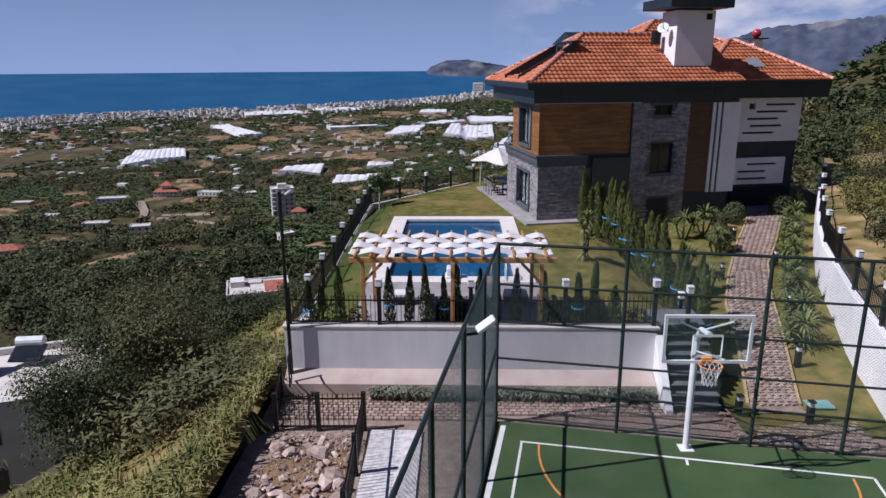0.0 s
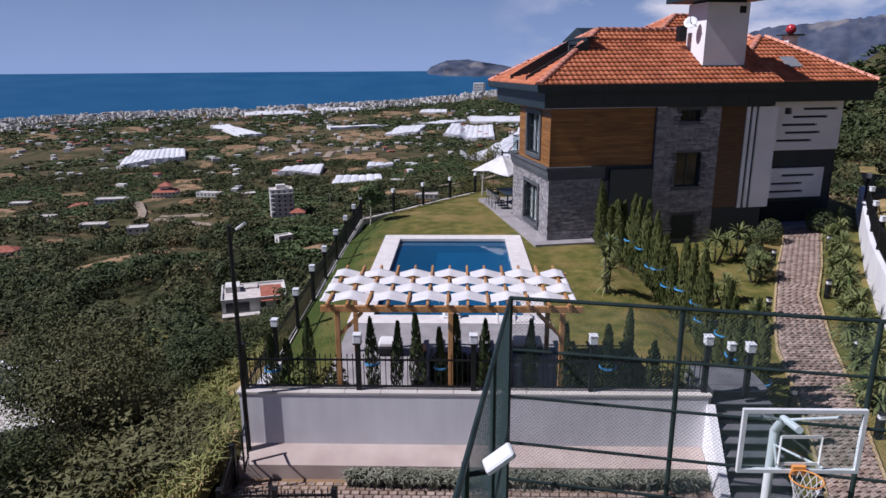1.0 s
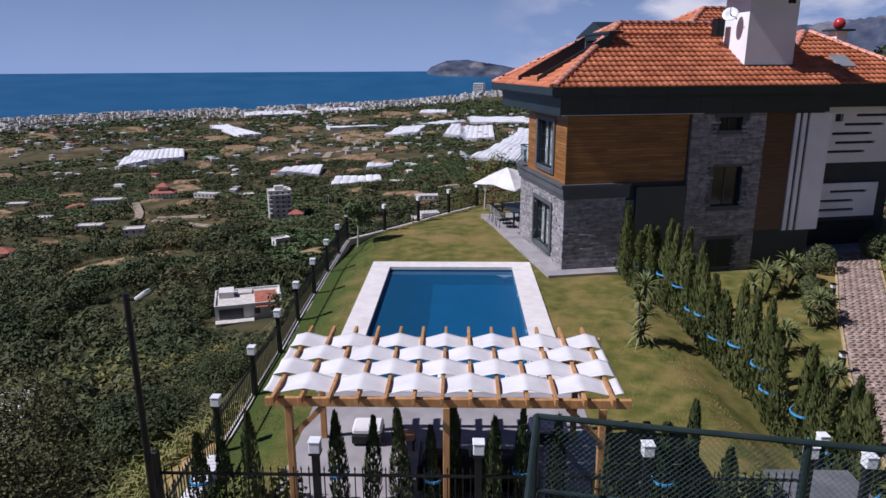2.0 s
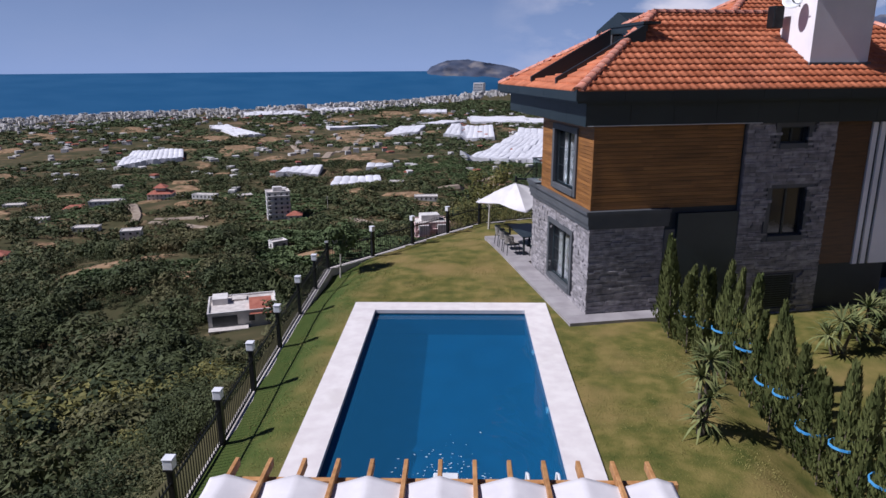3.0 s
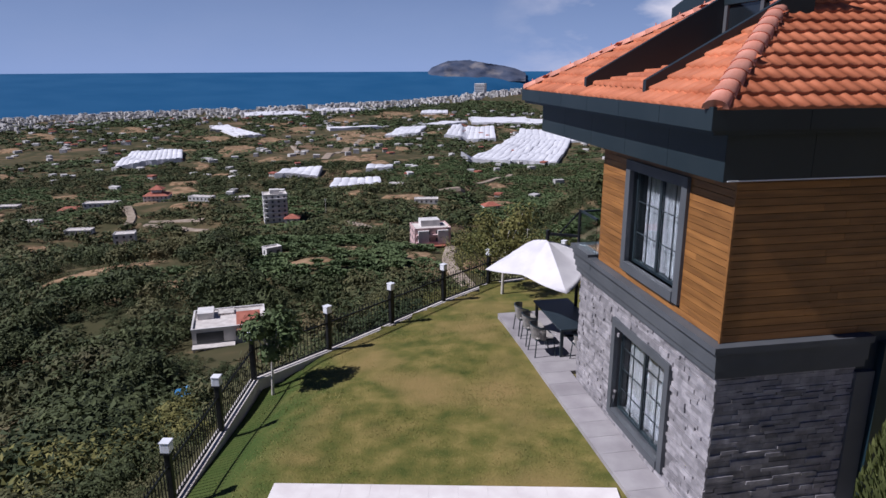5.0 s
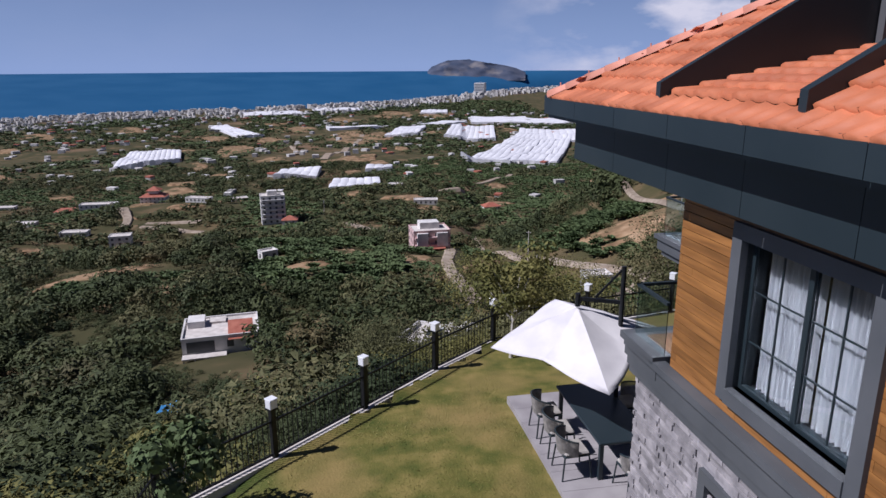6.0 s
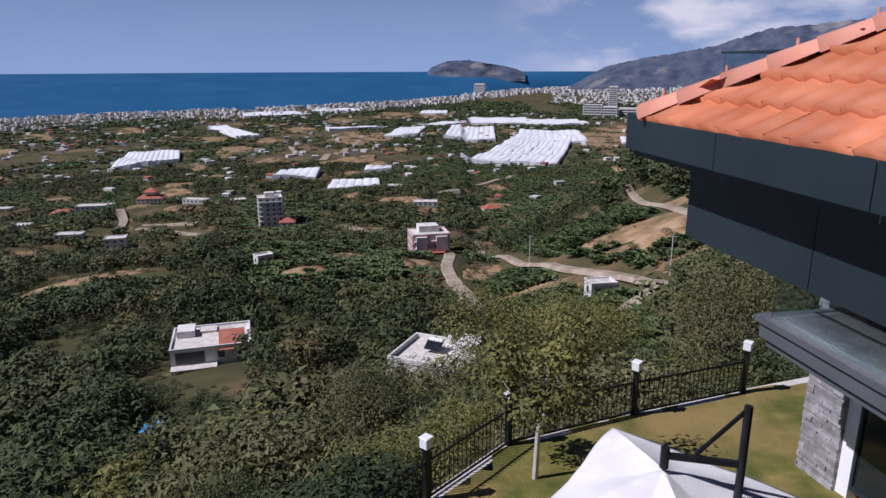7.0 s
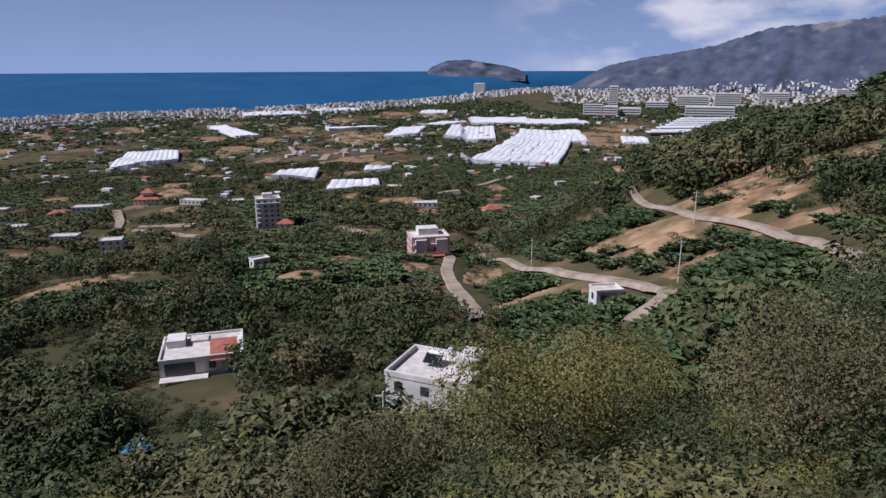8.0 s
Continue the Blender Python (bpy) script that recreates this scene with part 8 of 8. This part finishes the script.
for i, (x, y, h) in enumerate(((-27, 66, 7.0), (-31, 72, 8.0), (-24, 78, 6.5), (-36, 66, 7.0), (-20, 92, 7.0), (-34, 92, 8.0), (-28, 104, 7.5), (-14, 84, 6.0), (-17, 72, 5.5), (-40, 84, 8.0), (-22, 112, 8.0), (-33, 118, 7.0), (-12, 104, 6.5), (-46, 100, 8.5), (-52, 120, 9.0), (-62, 132, 9.0))):
    g = land(x, y)
    h = min(h, sight_line(x, y) - g)
    if h > 2:
        for dx, dy, k in ((0, 0, 1.0), (2.6, 1.2, 0.8), (-2.2, 1.6, 0.85), (0.6, -2.4, 0.7)):
            sets["ea"].append((x + dx, y + dy, land(x + dx, y + dy) - 0.3, h * k * 1.05, h * k))
# slope just outside the fence
for _ in range(1650):
    x, y = rv_.uniform(-48, 46), rv_.uniform(-4, 86)
    d = plot_distance(x, y)
    if abs(x) > 0.78 * (y + 3) + 3:
        continue
    if d < (1.4 if y > 44 else 3.0) or (x < -4 and y < 24 and d < (5.5 if y < 17 else 2.2)) or not free(x, y, 1.0):
        continue
    g = land(x, y)
    big = smooth01(3, 26, d)
    h = rv_.uniform(1.2, 2.4) + (big * rv_.uniform(2.5, 6.5) if rv_.rand() < 0.34 else big * rv_.uniform(0, 0.8))
    lim = -0.9 - 0.02 * d if y > 40 else (-0.8 if d < 8 else 0.5)
    if y < 30 and x < -4:
        lim = -2.2 - 0.12 * d
    h = min(h, (lim - g) * rv_.uniform(0.45, 1.0))
    h = min(h, sight_line(x, y) - g)
    if x > 11 and y > 70 and rv_.rand() < 0.8:
        continue
    if h < 0.5:
        continue
    w = h * rv_.uniform(0.75, 1.15)
    kind = 1.2 * noise.noise(Vector((x * 0.06, y * 0.06, 1.5))) + rv_.uniform(-0.22, 0.22)
    if x > 15 and y < 50:
        h, w = rv_.uniform(1.0, 3.2), rv_.uniform(1.2, 3.2)
        if rv_.rand() < 0.72:
            continue
    close = y > 44 and d < 24 and abs(x - 2) < 0.62 * (y - 36) or (y <= 44 and d < 9 and y > 12 and x < 0)
    sets[("nb" if kind > 0.1 else "nc" if kind < -0.34 else "na") if close else ("eb" if kind > 0.05 else "ec" if kind < -0.38 else "ea")].append((x, y, g - 0.2, w, h))
for az, r, x, y in wedge(78, 330, 5200):
    if in_patch(x, y, 1.1) and free_of_built(x, y, 0.8) and rv_.rand() < 0.34:
        s = rv_.uniform(0.6, 2.0)
        sets["mb" if rv_.rand() < 0.6 else "ma"].append((x, y, land(x, y) + 0.1, s * 1.4, s))
        continue
    if not free(x, y, 1.2) or (not banana_zone(x, y) and noise.noise(Vector((x * 0.045, y * 0.045, 3.3))) < -0.2):
        continue
    g = land(x, y)
    if banana_zone(x, y):
        s = rv_.uniform(2.0, 2.9)
        if y > 160 or sight_line(x, y) - g > s:
            sets["bn"].append((x, y, g, s, s * 0.8))
        continue
    tall = rv_.rand() < 0.3 + 0.35 * noise.noise(Vector((x * 0.03, y * 0.03, 12)))
    h = rv_.uniform(5.0, 9.0) if tall else rv_.uniform(1.3, 3.2)
    if x > 62 and 255 < y < 330:
        h = rv_.uniform(6, 11)
    h = max(0.5, min(h, sight_line(x, y) - g)) if y < 158 else h
    if x > 60 and y > 200:
        h += 2
    h = min(h, crest(x, y) - g)
    if h < 0.6:
        continue
    sets[("w" if r < 190 else "m") + "b" if noise.noise(Vector((x * 0.03, y * 0.03, 6))) + rv_.uniform(-0.3, 0.3) > 0.2 else ("w" if r < 190 else "m") + "a"].append((x, y, g - 0.3, h * rv_.uniform(0.8, 1.25), h))
for _ in range(420):   # low scrub right below the far fence
    x, y = rv_.uniform(-8, 24), rv_.uniform(42, 64)
    d = plot_distance(x, y)
    if d < 0.6 or not free(x, y, 0.3):
        continue
    g = land(x, y)
    h = min(rv_.uniform(0.6, 1.9), sight_line(x, y) - g, -0.5 - g)
    if h > 0.25:
        sets["sb" if noise.noise(Vector((x * 0.15, y * 0.15, 3))) > 0 else "sa"].append((x, y, g - 0.1, h * rv_.uniform(1.0, 1.6), h))
for _ in range(700):   # low scrub right below the west fence
    x, y = -5.3 - 11 * rv_.rand() ** 1.4, rv_.uniform(17, 62)
    d = plot_distance(x, y)
    if d < 0.5 or not free(x, y, 0.3):
        continue
    g = land(x, y)
    h = min(rv_.uniform(0.6, 1.8), sight_line(x, y) - g, -0.5 - g)
    if h > 0.25:
        sets["sb" if noise.noise(Vector((x * 0.15, y * 0.15, 3))) > -0.05 else "sa"].append((x, y, g - 0.1, h * rv_.uniform(1.0, 1.6), h))
for az, r, x, y in wedge(36, 260, 3900, -5, 42):
    if banana_zone(x, y) and free(x, y, 0.6) and x > 8 and y > 74:
        s = rv_.uniform(1.8, 2.7)
        sets["bn"].append((x, y, land(x, y), s, s * 0.8))
ROW = 12.5   # terraces of the banana gardens
for az, r, x, y in wedge(330, 1050, 21000):
    if banana_zone(x, y):
        bend = 0.3 * x + 9 * math.sin(x * 0.017) + 14 * noise.noise(Vector((x * 0.006, y * 0.002, 7)))
        y = (round((y + bend) / ROW) + rv_.uniform(-0.16, 0.16)) * ROW - bend
        if not free(x, y, 2):
            continue
        s = rv_.uniform(3.4, 5.0)
        sets["fb"].append((x, y, land(x, y), s, s * 0.6))
    else:
        if not free(x, y, 2) or noise.noise(Vector((x * 0.02, y * 0.012, 5.1))) < -0.3 or rv_.rand() < 0.3:
            continue
        h = rv_.uniform(2.5, 6.5)
        sets["fo" if rv_.rand() < 0.25 else "fa"].append((x, y, land(x, y) - 0.3, h * 1.4, h))
for az, r, x, y in wedge(1050, 3400, 24000):
    if r > coast(az) - 330 or in_patch(x, y) and rv_.rand() < 0.85 or in_green(x, y) or (480 < x < 1060 and 1780 < y < 2460 and abs(y - 1880 - (x - 690) * 1.2) < 330):
        continue
    k = noise.noise(Vector((x * 0.004, y * 0.002, 2.2)))
    if k < -0.3 or k < 0 and rv_.rand() < 0.5:
        continue
    h = rv_.uniform(3, 7) * (0.7 + r / 3500)
    sets["db" if rv_.rand() < 0.3 else "da"].append((x, y, land(x, y) - 1, h * 2.4, h))
scatter("bank_trees", "dense dark green trees and scrub below the fence", near_p, sets["na"], LEAF_DARK, "trees")
scatter("olive_scrub", "olive and brownish scrub below the fence", near_p, sets["nb"], LEAF_OLIVE, "shrubs")
scatter("yellowing_scrub", "yellowing bushes below the fence", near_p, sets["nc"], LEAF_YELLOW, "shrubs")
scatter("low_scrub", "low dark green scrub at the foot of the fence", scrub_p, sets["sa"], LEAF_DARK, "shrubs")
scatter("low_olive_scrub", "low olive-brown scrub at the foot of the fence", scrub_p, sets["sb"], LEAF_OLIVE, "shrubs")
scatter("slope_trees", "dense dark green trees further down the slope", edge_p, sets["ea"], LEAF_DARK, "trees")
scatter("slope_olives", "olive-brown scrub further down the slope", edge_p, sets["eb"], LEAF_OLIVE, "shrubs")
scatter("slope_yellowing", "yellowing bushes further down the slope", edge_p, sets["ec"], LEAF_YELLOW, "shrubs")
scatter("wood_trees", "dark green woods close below the garden", wood_p, sets["wa"], LEAF_DARK, "trees")
scatter("wood_olives", "olive-brown trees close below the garden", wood_p, sets["wb"], LEAF_OLIVE, "trees")
scatter("valley_trees", "dark woods on the valley slopes", mid_p, sets["ma"], LEAF_DARK, "trees")
scatter("valley_olives", "olive-brown trees on the valley slopes", mid_p, sets["mb"], LEAF_OLIVE, "trees")
scatter("banana_plants", "banana plantation with long drooping leaves", ban_near, sets["bn"], LEAF_BANANA, "banana plants")
scatter("plain_trees", "dark trees of the plain", far_p, sets["fa"], LEAF_DARK, "trees")
scatter("plain_olives", "olive trees of the plain", far_p, sets["fo"], LEAF_OLIVE, "trees")
scatter("terraced_bananas", "rows of banana plants on terraces", ban_far, sets["fb"], LEAF_BANANA, "banana plants")
scatter("distant_trees", "dark orchards of the far plain", dist_p, sets["da"], LEAF_DARK, "trees")
scatter("distant_orchards", "lighter orchards of the far plain", dist_p, sets["db"], LEAF_BANANA, "trees")
